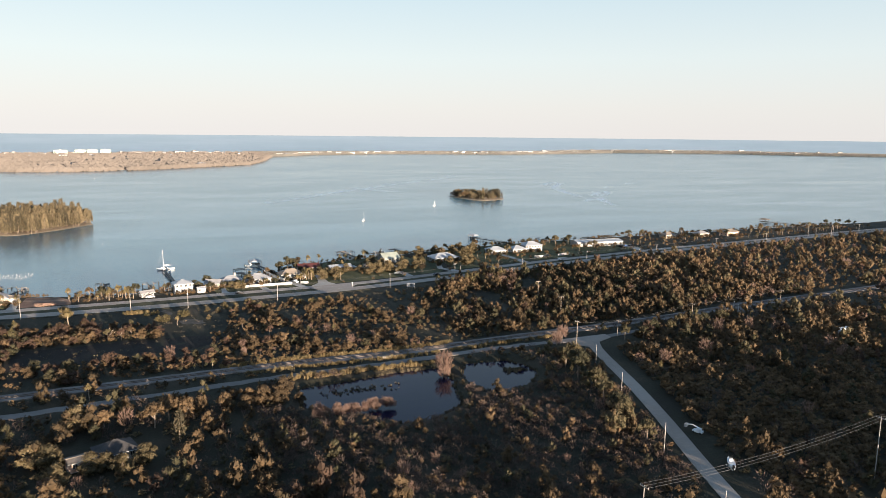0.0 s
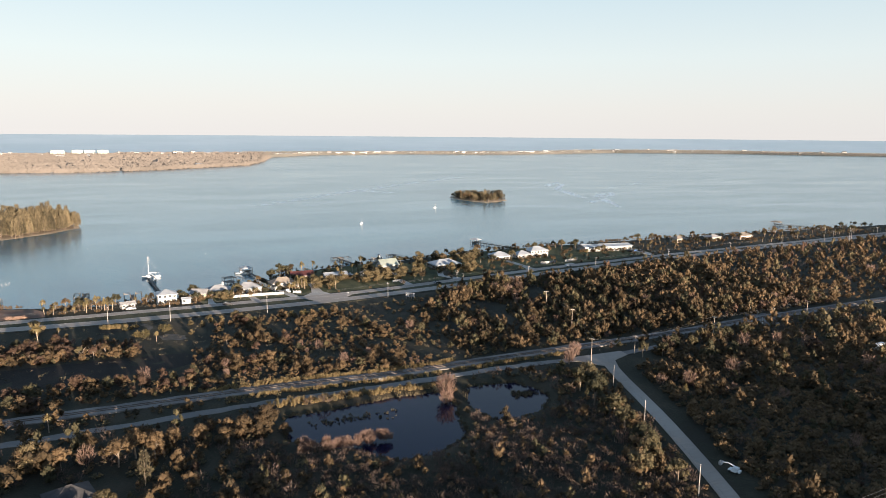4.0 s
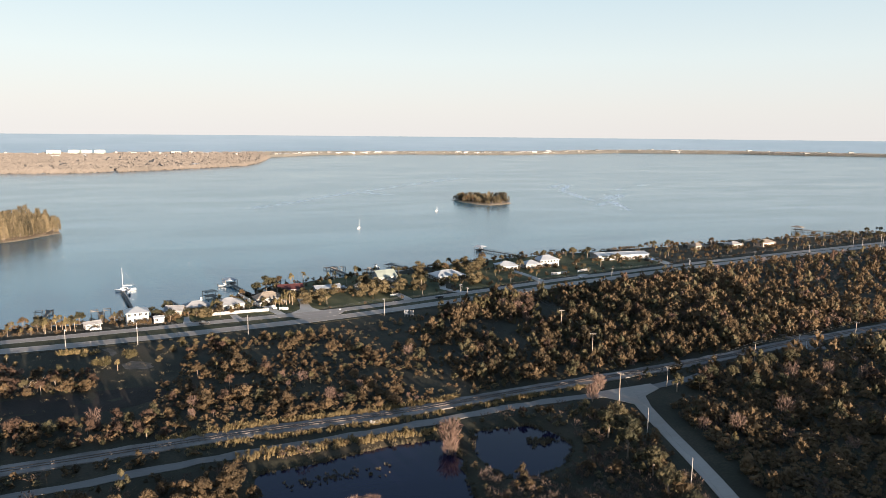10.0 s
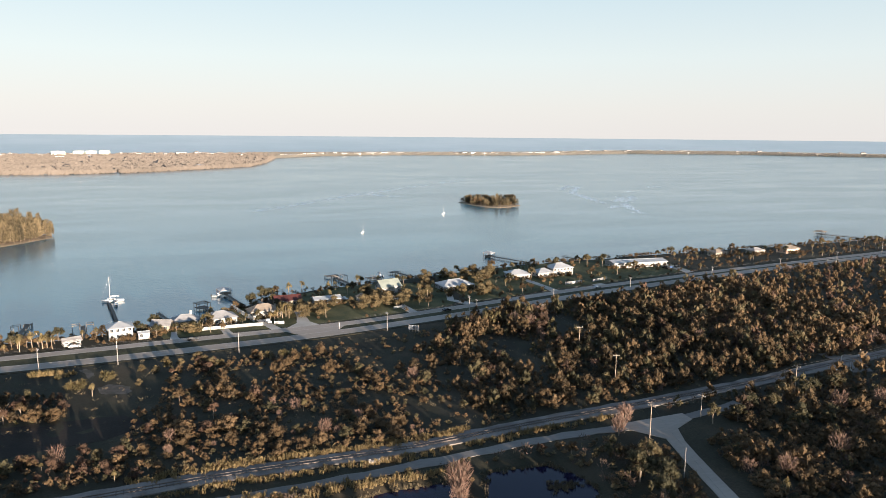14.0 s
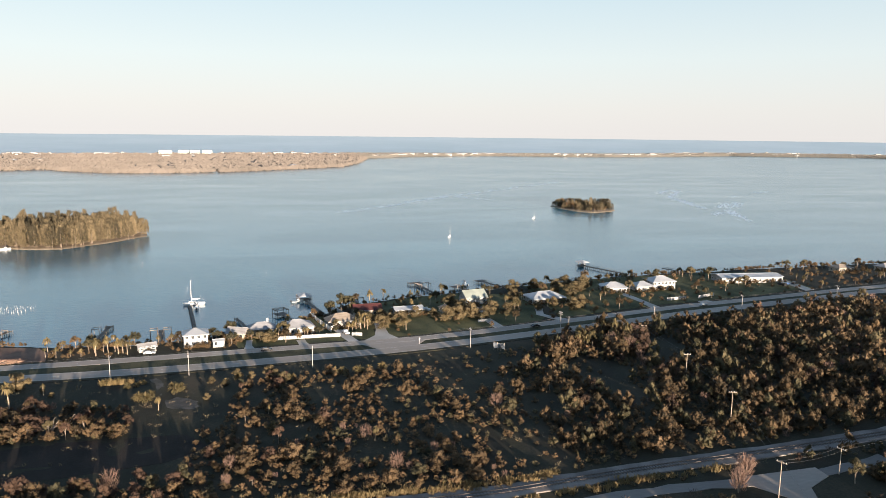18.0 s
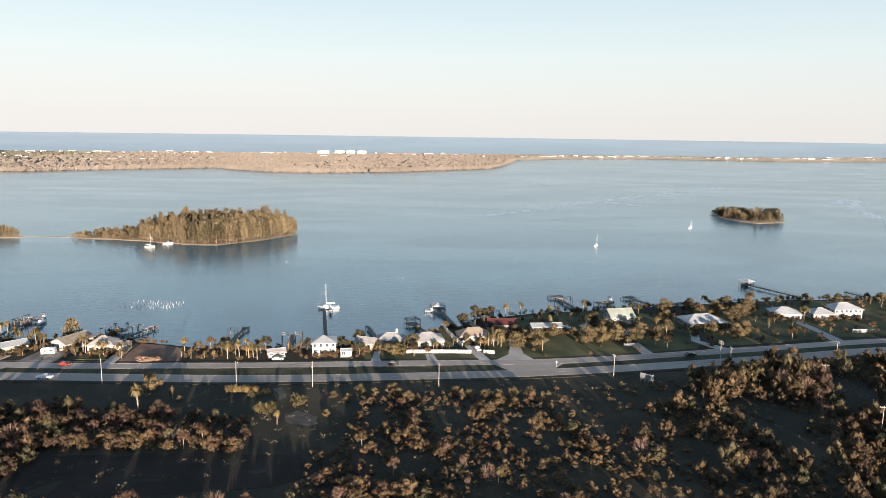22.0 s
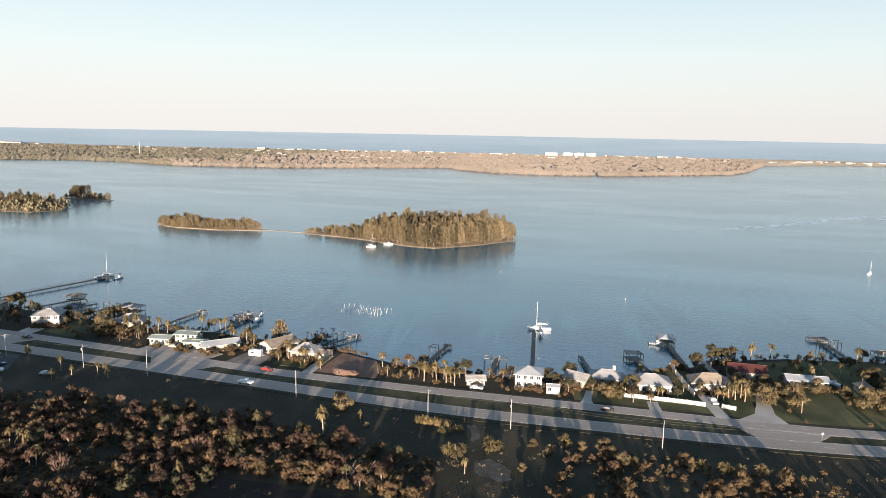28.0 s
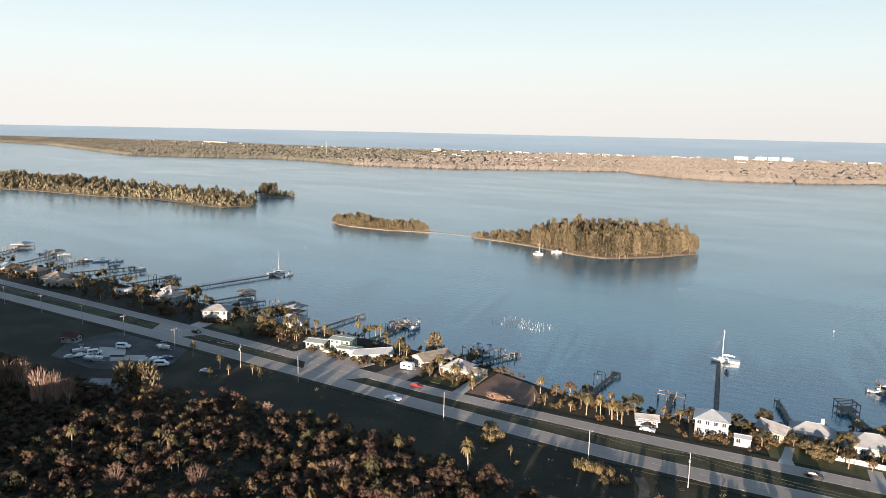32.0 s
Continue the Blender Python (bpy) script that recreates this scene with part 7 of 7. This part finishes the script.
# low walls
def low_wall(pts, h, label, material):
    ob = tagged(new("garden_wall"), label, "wall")
    for (ax, ay), (bx, by) in zip(pts, pts[1:]):
        L = math.hypot(bx - ax, by - ay)
        part("panel", Soup().box(0, L, -0.12, 0.12, -0.3, h).box(-0.2, 0.2, -0.2, 0.2, -0.3, h + 0.2, None, 0.05).mesh("panel", material), ob, at=pose(ax, ay, LAND + 0.1, 0, 0, math.degrees(math.atan2(by - ay, bx - ax))))
    return ob


low_wall([(31.5, 38.2), (36, 38.4), (41, 38.6), (46, 38.8), (52, 38.9), (58, 38.7)], 1.5, "long white garden wall with pillars", M_WHITE)
low_wall([(63.2, 39.2), (65, 39.0), (67.5, 38.6)], 1.4, "white garden wall beside a drive", M_WHITE)
low_wall([(46.4, 76), (48.5, 68.5), (50.6, 61), (52.8, 53), (54.6, 46.5)], 1.9, "tall white boundary wall running down to the shore", M_TRIM)
low_wall([(57.8, 88.5), (60.4, 80.5), (63.0, 72.5), (65.8, 64), (68.6, 55)], 1.9, "tall white boundary wall running down to the shore", M_TRIM)
low_wall([(237, 76), (241, 76.5), (245, 77), (249, 77.5)], 1.6, "white entrance wall with dark gaps", M_WHITE)
low_wall([(257, 78), (261, 79.5), (265, 81), (269.5, 82.5)], 1.6, "white entrance wall by the drive", M_WHITE)
low_wall([(124, 51), (127, 51.6), (130, 52.2)], 1.1, "low white wall under oaks", M_WHITE)
HOUSES = [o for o in scene.objects if o.get("category") == "house"]
spots_taken = [(o.location.x, o.location.y, 7.5) for o in HOUSES]


def free(x, y, gap):
    return all(math.hypot(x - a, y - b) > r * 0.8 + gap for a, b, r in spots_taken)


def yard(kind, x, y, sc=1.0, label=""):
    plant(kind, x, y, sc, None, label)
    spots_taken.append((x, y, 2.0))


OAK = "spreading evening-lit oak on a lawn"
for x, y, s in ((-188, 34, 1.45), (-184.5, 37, 1.1), (-251, 30, 0.95), (-245, 31, 0.8), (26.5, 36.5, 0.72), (30, 36, 0.55), (77.5, 49, 1.15), (72, 54, 1.0), (87, 51, 1.2), (82.5, 57, 0.9), (23, 41.5, 0.62), (27.5, 42.6, 0.7), (73, 61, 0.8), (79, 66, 0.85), (70, 64, 0.85), (109, 56, 1.25), (116, 58, 1.2), (123, 60, 1.25), (129, 57, 1.15), (121, 70, 1.2), (135, 67, 1.1), (142, 64, 1.0), (105, 64, 0.8), (96, 66, 0.95), (118, 82, 1.2), (178, 66, 1.15), (184, 70, 1.2), (189, 96, 1.2), (195, 104, 1.1), (186, 110, 1.2), (202, 110, 1.2), (171, 75, 0.9), (160, 68, 0.8), (150, 75, 1.0), (155, 92, 1.1), (175, 116, 1.1), (160, 112, 1.2), (196, 120, 1.2), (208, 122, 1.1)):
    yard("oak", x, y, s, OAK)
for x, y, s in ((-195, 46, 1.4), (-192, 50, 1.3), (-275, 38, 1.1), (-282, 40, 1.0), (-120, 44, 0.8), (12.5, 36.5, 0.75), (24, 37.5, 0.62), (28, 37.6, 0.6), (4, 45, 0.8), (6, 41, 0.7), (-276, 56, 1.3), (-262, 60, 1.1), (49, 43, 0.6), (11, 50, 0.9), (56, 76, 1.0), (62, 84, 1.1), (66, 88, 1.1), (300, 104, 0.8), (306, 106, 0.8), (290, 120, 1.1), (283, 128, 1.2)):
    yard("green_tree", x, y, s, "full olive-green garden tree beside a house")
yard("pine", -112.5, 54, 0.62, "bushy evergreen tree at the seawall")
yard("low_pine", -111.5, 53, 1.2, "bushy evergreen tree at the seawall")
for x, y, s in ((-152, 55, 1.0), (-149, 55.5, 1.02), (-146, 55, 0.98), (-143, 55.6, 1.0), (-140, 55.2, 1.0), (-137, 55.5, 1.0), (-129, 45, 0.95), (-122, 45, 1.1), (-120, 41, 1.05), (-124, 43, 0.9), (-117.5, 42, 0.9), (-98.5, 36, 1.05), (-97, 34.5, 0.9), (-95, 44, 1.0), (-90, 32.3, 0.95), (-88.5, 31.8, 0.85), (-80.5, 28.5, 0.8), (-79.5, 27.5, 0.7), (-58.6, 38, 0.95), (-57, 30, 0.6), (-53, 29, 0.55), (-48, 30, 0.5), (-44, 29, 0.55), (-38.6, 29, 1.05), (-34, 29.5, 1.0), (-30.5, 30.2, 1.1), (-29, 31, 0.95), (-26.8, 28.5, 0.8), (31.5, 41, 0.85), (30.3, 41.5, 0.7), (40, 40.5, 0.6), (42.5, 41, 0.65), (44, 40.8, 0.6), (66, 50, 0.95), (68, 49, 1.0), (70, 51.5, 1.05), (67.5, 53, 0.9), (64, 47, 0.8), (62, 46, 0.7), (71, 48, 0.9), (88, 44, 0.75), (92, 82, 0.8), (97, 80, 0.85), (108, 88, 0.8), (118, 108, 0.9), (100, 103, 0.9), (78, 102, 1.15), (86, 106, 1.0), (146.5, 65, 0.95), (151, 72, 0.9), (-181.5, 42, 1.15), (-180, 41.5, 1.0), (-177, 42.5, 1.1), (-174, 41.5, 0.95), (-172, 44, 1.0), (-168, 46, 1.0), (-178, 37.5, 0.7), (-171, 36, 0.6), (-188, -2.5, 0.9), (-186.5, -4.5, 0.55), (-167.4, -7.5, 0.75), (-163, -16, 0.7), (-160, -10, 0.6), (-152, -6, 0.65), (-149, -5.5, 0.6), (-146, -7.5, 0.7), (-25.7, -5.5, 0.35), (-5.3, -34, 0.65), (-45, -12.8, 0.5), (-52.7, -22, 0.5), (-262, 40, 0.8), (-258, 52, 0.9), (-250, 50, 0.8), (-312, 44, 0.8), (-306, 36, 0.7), (-298, 38, 0.8), (-320, 40, 0.7), (-330, 36, 0.6), (-326, 34, 0.7), (-366, 34, 0.8)):
    yard("palm", x, y, s)
for x, y, s in ((-16, -9.5, 0.55), (-19, -11, 0.6), (-14.5, -7.5, 0.5), (-26.4, -6, 0.5), (-24, -6.6, 0.5), (-11, -24.5, 0.95), (-13.5, -22.5, 0.85), (-9.6, -21, 0.8), (-2.3, -17.6, 0.95), (-4.2, -13.5, 0.75), (-0.8, -15.5, 0.8)):
    yard("palmetto", x, y, s * 1.4)
for x, y, s in ((52.5, -9.0, 1.1), (54.8, -9.5, 1.2), (60, -8.1, 1.0), (62, -9, 1.2), (65, -8.6, 1.1), (70, -7, 1.2), (76, -6, 1.0), (37.2, -13, 1.1), (49.6, -6.5, 0.9), (-28, -6, 0.9), (-23, -5.5, 1.0), (14, -13, 0.9), (17.4, -8, 1.0)):
    yard("palmetto", x, y, s)
for x, y, s in ((17.4, -6.5, 0.55), (22.3, -9.5, 0.5), (29.2, -9.2, 0.8), (31, -13, 0.75), (33, -17, 0.7), (-46, -10.5, 0.3), (-41.9, -15.4, 0.3)):
    yard("oak", x, y, s, "round bush standing alone in rough grass")
for x, y, s in ((8.8, -11.6, 0.42), (13.6, -15.3, 0.36), (8.7, -27.4, 0.4)):
    yard("oak", x, y, s, "round bush standing alone in rough grass")
for x, y, s in ((29, -12.5, 0.5), (31, -17, 0.55), (32.5, -22, 0.6), (34, -15, 0.5)):
    yard("rust_tree", x, y, s, "reddish bush in the rough grass")
# mixed planting between the houses
rg = random.Random(21)
for x0, x1, n in ((-340, -240, 60), (-240, -160, 34), (-160, -84, 26), (-56, -24, 26), (-22, 70, 80), (84, 170, 42), (170, 290, 60), (345, 640, 150), (-470, -340, 60)):
    for _ in range(n):
        x = rg.uniform(x0, x1)
        lo, hi = interp(x, ROAD_B) + 8.0, interp(x, SHORE) - 2.5
        if hi - lo < 3:
            continue
        y = hi - (hi - lo) * rg.random() ** 1.4
        if not free(x, y, 0.8) or (66 < x < 84 and y < 62) or (85 < x < 104 and 40 < y < 66):
            continue
        k = rg.random()
        kind = "palm" if k < 0.34 else "shrub" if k < 0.60 else "green_tree" if k < 0.85 else "tree"
        yard(kind, x, y, rg.uniform(0.55, 1.05) * (0.85 if kind != "shrub" else 1.0))

hedge = []
for o in HOUSES:     # planting along the house fronts
    if not -420 < o.location.x < 480 or o.location.y < 20:
        continue
    wide = max(c.dimensions.x for c in o.children if c.name.startswith("wall"))
    turn = o.matrix_basis.to_euler().z
    for _ in range(int(wide * 0.9)):
        u, v = rg.uniform(-0.62, 0.62) * wide, -rg.uniform(5.0, 8.5)
        x, y = o.matrix_basis.translation.x + u * math.cos(turn) - v * math.sin(turn), o.matrix_basis.translation.y + u * math.sin(turn) + v * math.cos(turn)
        if y > interp(x, ROAD_B) + 6.5 and not (66 < x < 84 and y < 62) and not (48 < x < 56 and y < 48):
            hedge.append((x, y, LAND + 0.1, rg.uniform(0.45, 0.95)))
for _ in range(1500):
    x = rg.uniform(-340, 620)
    lo, hi = interp(x, ROAD_B) + 6.5, interp(x, SHORE) - 1.0
    y = hi - rg.random() * 3.5 if rg.random() < 0.45 else lo + (hi - lo) * rg.random()
    if hi - lo < 4 or (66 < x < 84 and y < 62) or (85 < x < 104 and 36 < y < 66) or (-80 < x < -56 and y < 47) or (-118 < x < -104 and y < 36) or (48 < x < 56 and y < 48):
        continue
    if all(math.hypot(x - a, y - b) > (4.6 if r > 5 else 0.6) for a, b, r in spots_taken):
        hedge.append((x, y, LAND, rg.uniform(0.3, 0.75)))
mass("garden_shrubs", hedge, SHRUBS, M_LEAF, "clipped and wild shrubs in the shore gardens", "shrubbery")

# marked single plants in the scrub
yard("oak", -55.0, -5.5, 1.05, "round lone tree on the grass by the highway")
yard("bare_tree", 88.4, -133, 1.45, "tall bare pinkish tree between two ponds")
yard("bare_tree", 87, -137, 1.0, "bare pinkish tree between two ponds")
yard("bare_tree", 151, -112, 1.1, "bare pale tree beside the rail crossing")
yard("bare_tree", 145, -118, 1.0, "bare pale tree beside the rail crossing")
for x, y, s in ((134, -144, 1.2), (137, -150, 1.15), (131, -158, 1.1), (132, -168, 1.2), (129, -178, 1.1), (125, -192, 1.15), (121, -200, 1.1), (122, -211, 1.1), (115, -205, 1.1), (141, -138, 1.05)):
    yard("green_tree", x, y, s, "dense green tree at the edge of the side road")
for x, y, s in ((-180, -62, 1.0), (-178, -59, 0.85), (-183, -65, 1.15), (-199, -62, 1.1), (-203, -65, 1.0)):
    yard("tall_bare_tree", x, y, s, "tall bare tree with pale upright limbs")
for x, y, s in ((-174, -41, 1.5), (-168.5, -37.5, 1.45), (-171.5, -40, 1.1)):
    yard("low_pine", x, y, s, "dark evergreen by the boat yard")
for x, y, s in ((-33.5, -147, 1.35), (-26, -150, 1.0), (-8, -149, 1.2), (-12, -153, 1.1), (-3, -152, 1.0)):
    yard("oak" if x < -30 else "tree", x, y, s * 0.95, "wide bushy tree lit golden by the evening sun")
for x, y, s in ((-27, -179, 1.0), (-19, -181, 0.9), (-37, -174, 1.25), (-41, -170, 1.2), (-34, -183, 1.0), (-14, -177, 0.95), (-23, -178, 0.85)):
    yard("oak", x, y, s, "broad golden-lit tree hiding the cottage")
for i in range(8):
    yard("green_tree", 178 + 8.5 * i, -119.5 + 1.6 * i - 3 * (i % 2), 0.8 + 0.1 * (i % 3), "dense green tree at the edge of the rail track")
for x, y, s in ((28, -139, 1.15), (21, -143, 1.0), (25, -146, 0.75), (-6, -140, 0.95), (1, -142, 0.75), (9, -143, 0.85), (15, -147, 0.8), (33, -144, 0.6), (12, -136, 0.6), (17, -139, 0.7), (-2, -148, 0.7), (-36, -146, 0.95), (118, -160, 0.5), (124, -163, 0.6), (98, -164, 0.45)):
    yard("brown_oak", x, y, s)
yard("pine", -5, -166, 0.62, "narrow spruce-like tree by the cottage")
yard("palm", -32.8, -122.5, 0.7)
for x, y in ((-33, -45), (-29.5, -42)):
    dt = thing("dead_tree", "pale dead tree with bare forked limbs", "dead tree", pose(x, y, land_z(x, y), 0, 0, x * 40))
    for i in range(7):
        a, h = i * 0.9 + rg.uniform(-.4, .4), rg.uniform(1.2, 3.2)
        part("limb", Soup().tube([(0, 0, -0.2), (0.5 * math.cos(a), 0.5 * math.sin(a), h * 0.5), (1.7 * math.cos(a + 0.2), 1.7 * math.sin(a + 0.2), h), (2.0 * math.cos(a), 2.0 * math.sin(a), h + 0.5)], [0.12, 0.08, 0.045, 0.015], 5).mesh("limb", M_DEADWOOD), dt)

# low dark brush that covers the wet ground south of the ponds
ro, wet = random.Random(41), []
for _ in range(3000):
    x, y = ro.uniform(18, 132), ro.uniform(-238, -150)
    if not blocked(x, y, 0) and not inside(x, y, POND) and not inside(x, y, POND_2) and ro.random() < 0.75 + 0.5 * n2(x, y, 0.06, 2):
        wet.append((x, y, land_z(x, y), ro.uniform(0.35, 0.8)))
mass("marsh_brush", wet, BRUSH, M_BRUSH, "low purplish-grey brush on the wet ground", "undergrowth")

# reeds round the ponds, dry grass by the rails, weeds on the verges
def tufts(name, spots, leaf, label):
    out, r = [], np.random.default_rng(len(spots))
    for i, (x, y, z, sc) in enumerate(spots):
        out.append(REEDS[i % 3] * sc + (x, y, z))
    tagged(new(name, quads(name, np.vstack(out), leaf)), label, "grass", "", "stuff")


rt = random.Random(31)
reeds, dry, pink = [], [], []
for p in (POND, POND_2):
    for i in range(len(p)):
        (ax, ay), (bx, by) = p[i], p[(i + 1) % len(p)]
        for k in range(int(math.hypot(bx - ax, by - ay) / 0.7)):
            t = rt.random()
            reeds.append((ax + (bx - ax) * t + rt.gauss(0, 0.6), ay + (by - ay) * t + rt.gauss(0, 0.6), 0.4, rt.uniform(0.4, 0.8)))
for _ in range(70):
    reeds.append((54 + rt.gauss(0, 6), -140 + rt.gauss(0, 1.6), 0.35, rt.uniform(0.3, 0.6)))
for _ in range(60):
    reeds.append((115 + rt.gauss(0, 2.5), -138 + rt.gauss(0, 1.6), 0.35, rt.uniform(0.4, 0.8)))
for x0, x1, off, n, w in ((10, 105, 4.9, 330, 1.1), (20, 95, -5.4, 130, 0.9), (30, 92, -16.0, 200, 1.5), (100, 150, -5.2, 110, 0.8)):
    for _ in range(n):
        x = rt.uniform(x0, x1)
        dry.append((x, interp(x, RAIL) + off + rt.gauss(0, w), LAND, rt.uniform(0.5, 1.1)))
for _ in range(160):
    dry.append((-24 + rt.gauss(0, 2.2), -5 + rt.gauss(0, 0.8), LAND, rt.uniform(0.6, 1.1)))
tufts("reeds", reeds, M_WEED, "dark reeds and sedge round the ponds")
tufts("dry_grass", dry, M_DRY, "tall straw-coloured grass along the railway")
for _ in range(44):
    pink.append((34 + 27 * rt.random(), -157 - 4 * rt.random(), 0.5, rt.uniform(0.35, 0.6)))
mass("pond_brush", pink, BARES, M_TWIG, "pinkish leafless brush on the pond's bank", "undergrowth")

# ---- buildings on the barrier island ----
M_FARWHITE = mat("far_white", (0.44, 0.425, 0.40), (0.32, 0.31, 0.29), 0.7, scale=0.02, fine=0.3)
M_FARMINT = mat("pale_mint_stucco", (0.36, 0.46, 0.39), (0.30, 0.39, 0.33), 0.7, scale=0.02, fine=0.3)
for x, y, w, h, tone in ((-388, 2502, 44, 17, M_FARMINT), (-329, 2540, 36, 17, M_FARMINT), (-290, 2550, 36, 17, M_FARMINT), (-247, 2560, 36, 17, M_FARMINT)):
    ob = thing("apartment_block", "pale multi-storey apartment block by the sea", "apartment block", pose(x, y, sea_z(x, y) + 0.8, 0, 0, 10), "apartment blocks")
    part("wall", Soup().box(-w / 2, w / 2, -8, 8, -1, h).mesh("wall", tone), ob)
    part("roof", Soup().box(-w / 2 - 0.5, w / 2 + 0.5, -8.5, 8.5, h, h + 1.0).box(-2.5, 2.5, -3, 3, h + 1, h + 2.4).mesh("roof", M_FARWHITE), ob)
    win = Soup().box(-1.1, 1.1, -0.25, 0.1, 0, 1.7).mesh("far_window", M_GLASS)
    for fl in range(4):
        b = part("balcony", Soup().box(-w / 2, w / 2, -9.4, -8.0, fl * 3.5 + 3.0, fl * 3.5 + 3.9).mesh("balcony", M_FARWHITE), ob)
        for k in range(int(w / 6)):
            part("window", win, ob, at=pose(-w / 2 + 3 + k * 6, -8, fl * 3.5 + 0.9))
FAR = []
for k, (w, d, h, rh) in enumerate(((14, 10, 4.5, 3.0), (22, 11, 7.5, 2.5), (34, 12, 7.5, 1.2), (12, 9, 6.5, 3.0))):
    FAR.append((Soup().box(-w / 2, w / 2, -d / 2, d / 2, -1, h).mesh("far_wall", M_FARWHITE), roof_mesh("hip" if rh > 2 else "gable", w, d, rh, 0.8).mesh("far_roof", (M_ROOFWHITE, M_ROOFTAN, M_ROOFWHITE, M_ROOFGREY)[k]), Soup().box(-w * 0.4, w * 0.4, -d / 2 - 0.08, -d / 2, h * 0.45, h * 0.45 + 1.5).mesh("far_window_band", M_GLASS), h))
rf = random.Random(5)
spots = []
for _ in range(80):
    spots.append((rf.uniform(-2900, 300), rf.uniform(0.66, 0.95)))
for k in range(95):
    spots.append((rf.uniform(330, 2700), rf.uniform(0.35, 0.9) if k < 30 else rf.uniform(0.02, 0.16)))
for _ in range(26):
    spots.append((rf.uniform(-1300, -600), rf.uniform(0.40, 0.62)))
for i in range(9):
    spots.append((360 + i * 16, 0.12))
for k in range(78):
    spots.append((340 + 1290 * (k + rf.random()) / 78, rf.uniform(0.02, 0.14), 1.05))
for k in range(46):
    spots.append((1620 + 1250 * (k + rf.random()) / 46, rf.uniform(0.55, 0.95), 1.15))
for k in range(44):
    spots.append((-1500 + 1700 * (k + rf.random()) / 44, rf.uniform(0.90, 0.98), 1.1))
for x, u, *grow in spots:
    y0, y1 = interp(x, FRONT), interp(x, BACK)
    y = y0 + (y1 - y0) * u
    wl, ro, wi, h = FAR[rf.randrange(4)]
    ob = thing("far_house", "small pale house among mangroves on the barrier island", "house", pose(x, y, sea_z(x, y) + rf.uniform(1.0, 5.0) + 1.7 * len(grow), 0, 0, rf.uniform(-25, 25)) @ Matrix.Scale(rf.uniform(0.45, 0.85) * sum(grow or [1.0]), 4), "barrier island houses")
    part("wall", wl, ob)
    part("roof", ro, ob, at=pose(0, 0, h + 0.3))
    part("window_band", wi, ob)
for i in range(4):
    x, y = -2608 + i * 32, 2050 + i * 6
    y = min(y, interp(x, BACK) - 30)
    ob = thing("far_hotel", "long pinkish low hotel wing on the barrier island", "hotel", pose(x, y, sea_z(x, y) + 1, 0, 0, 20), "far hotel")
    part("wall", Soup().box(-15, 15, -7, 7, -1, 10).mesh("wall", M_FARWHITE), ob)
    part("roof", roof_mesh("hip", 30, 14, 3, 0.8).mesh("roof", M_ROOFTAN), ob, at=pose(0, 0, 10.3))
mx, my = -1473, 1560
tw = thing("radio_mast", "thin lattice radio mast in the mangroves", "radio mast", pose(mx, my, 1))
for a in (0, 2.09, 4.19):
    part("leg", Soup().tube([(1.6 * math.cos(a), 1.6 * math.sin(a), -1), (0.3 * math.cos(a), 0.3 * math.sin(a), 46)], 0.22, 4).mesh("leg", M_ALU), tw)
for z in range(4, 46, 6):
    r = 1.6 - 1.3 * z / 46
    part("brace", Soup().tube([(r * math.cos(a), r * math.sin(a), z) for a in (0, 2.09, 4.19, 6.28)], 0.12, 4).mesh("brace", M_ALU), tw)
cab = thing("beach_house", "small white stilt house at the mangrove creek", "house", pose(60, 1560, 1.2, 0, 0, 12))
part("wall", Soup().box(-12, 12, -6, 6, 0, 6).mesh("wall", M_FARWHITE), cab)
part("roof", roof_mesh("hip", 24, 12, 3, 1).mesh("roof", M_ROOFWHITE), cab, at=pose(0, 0, 6.3))
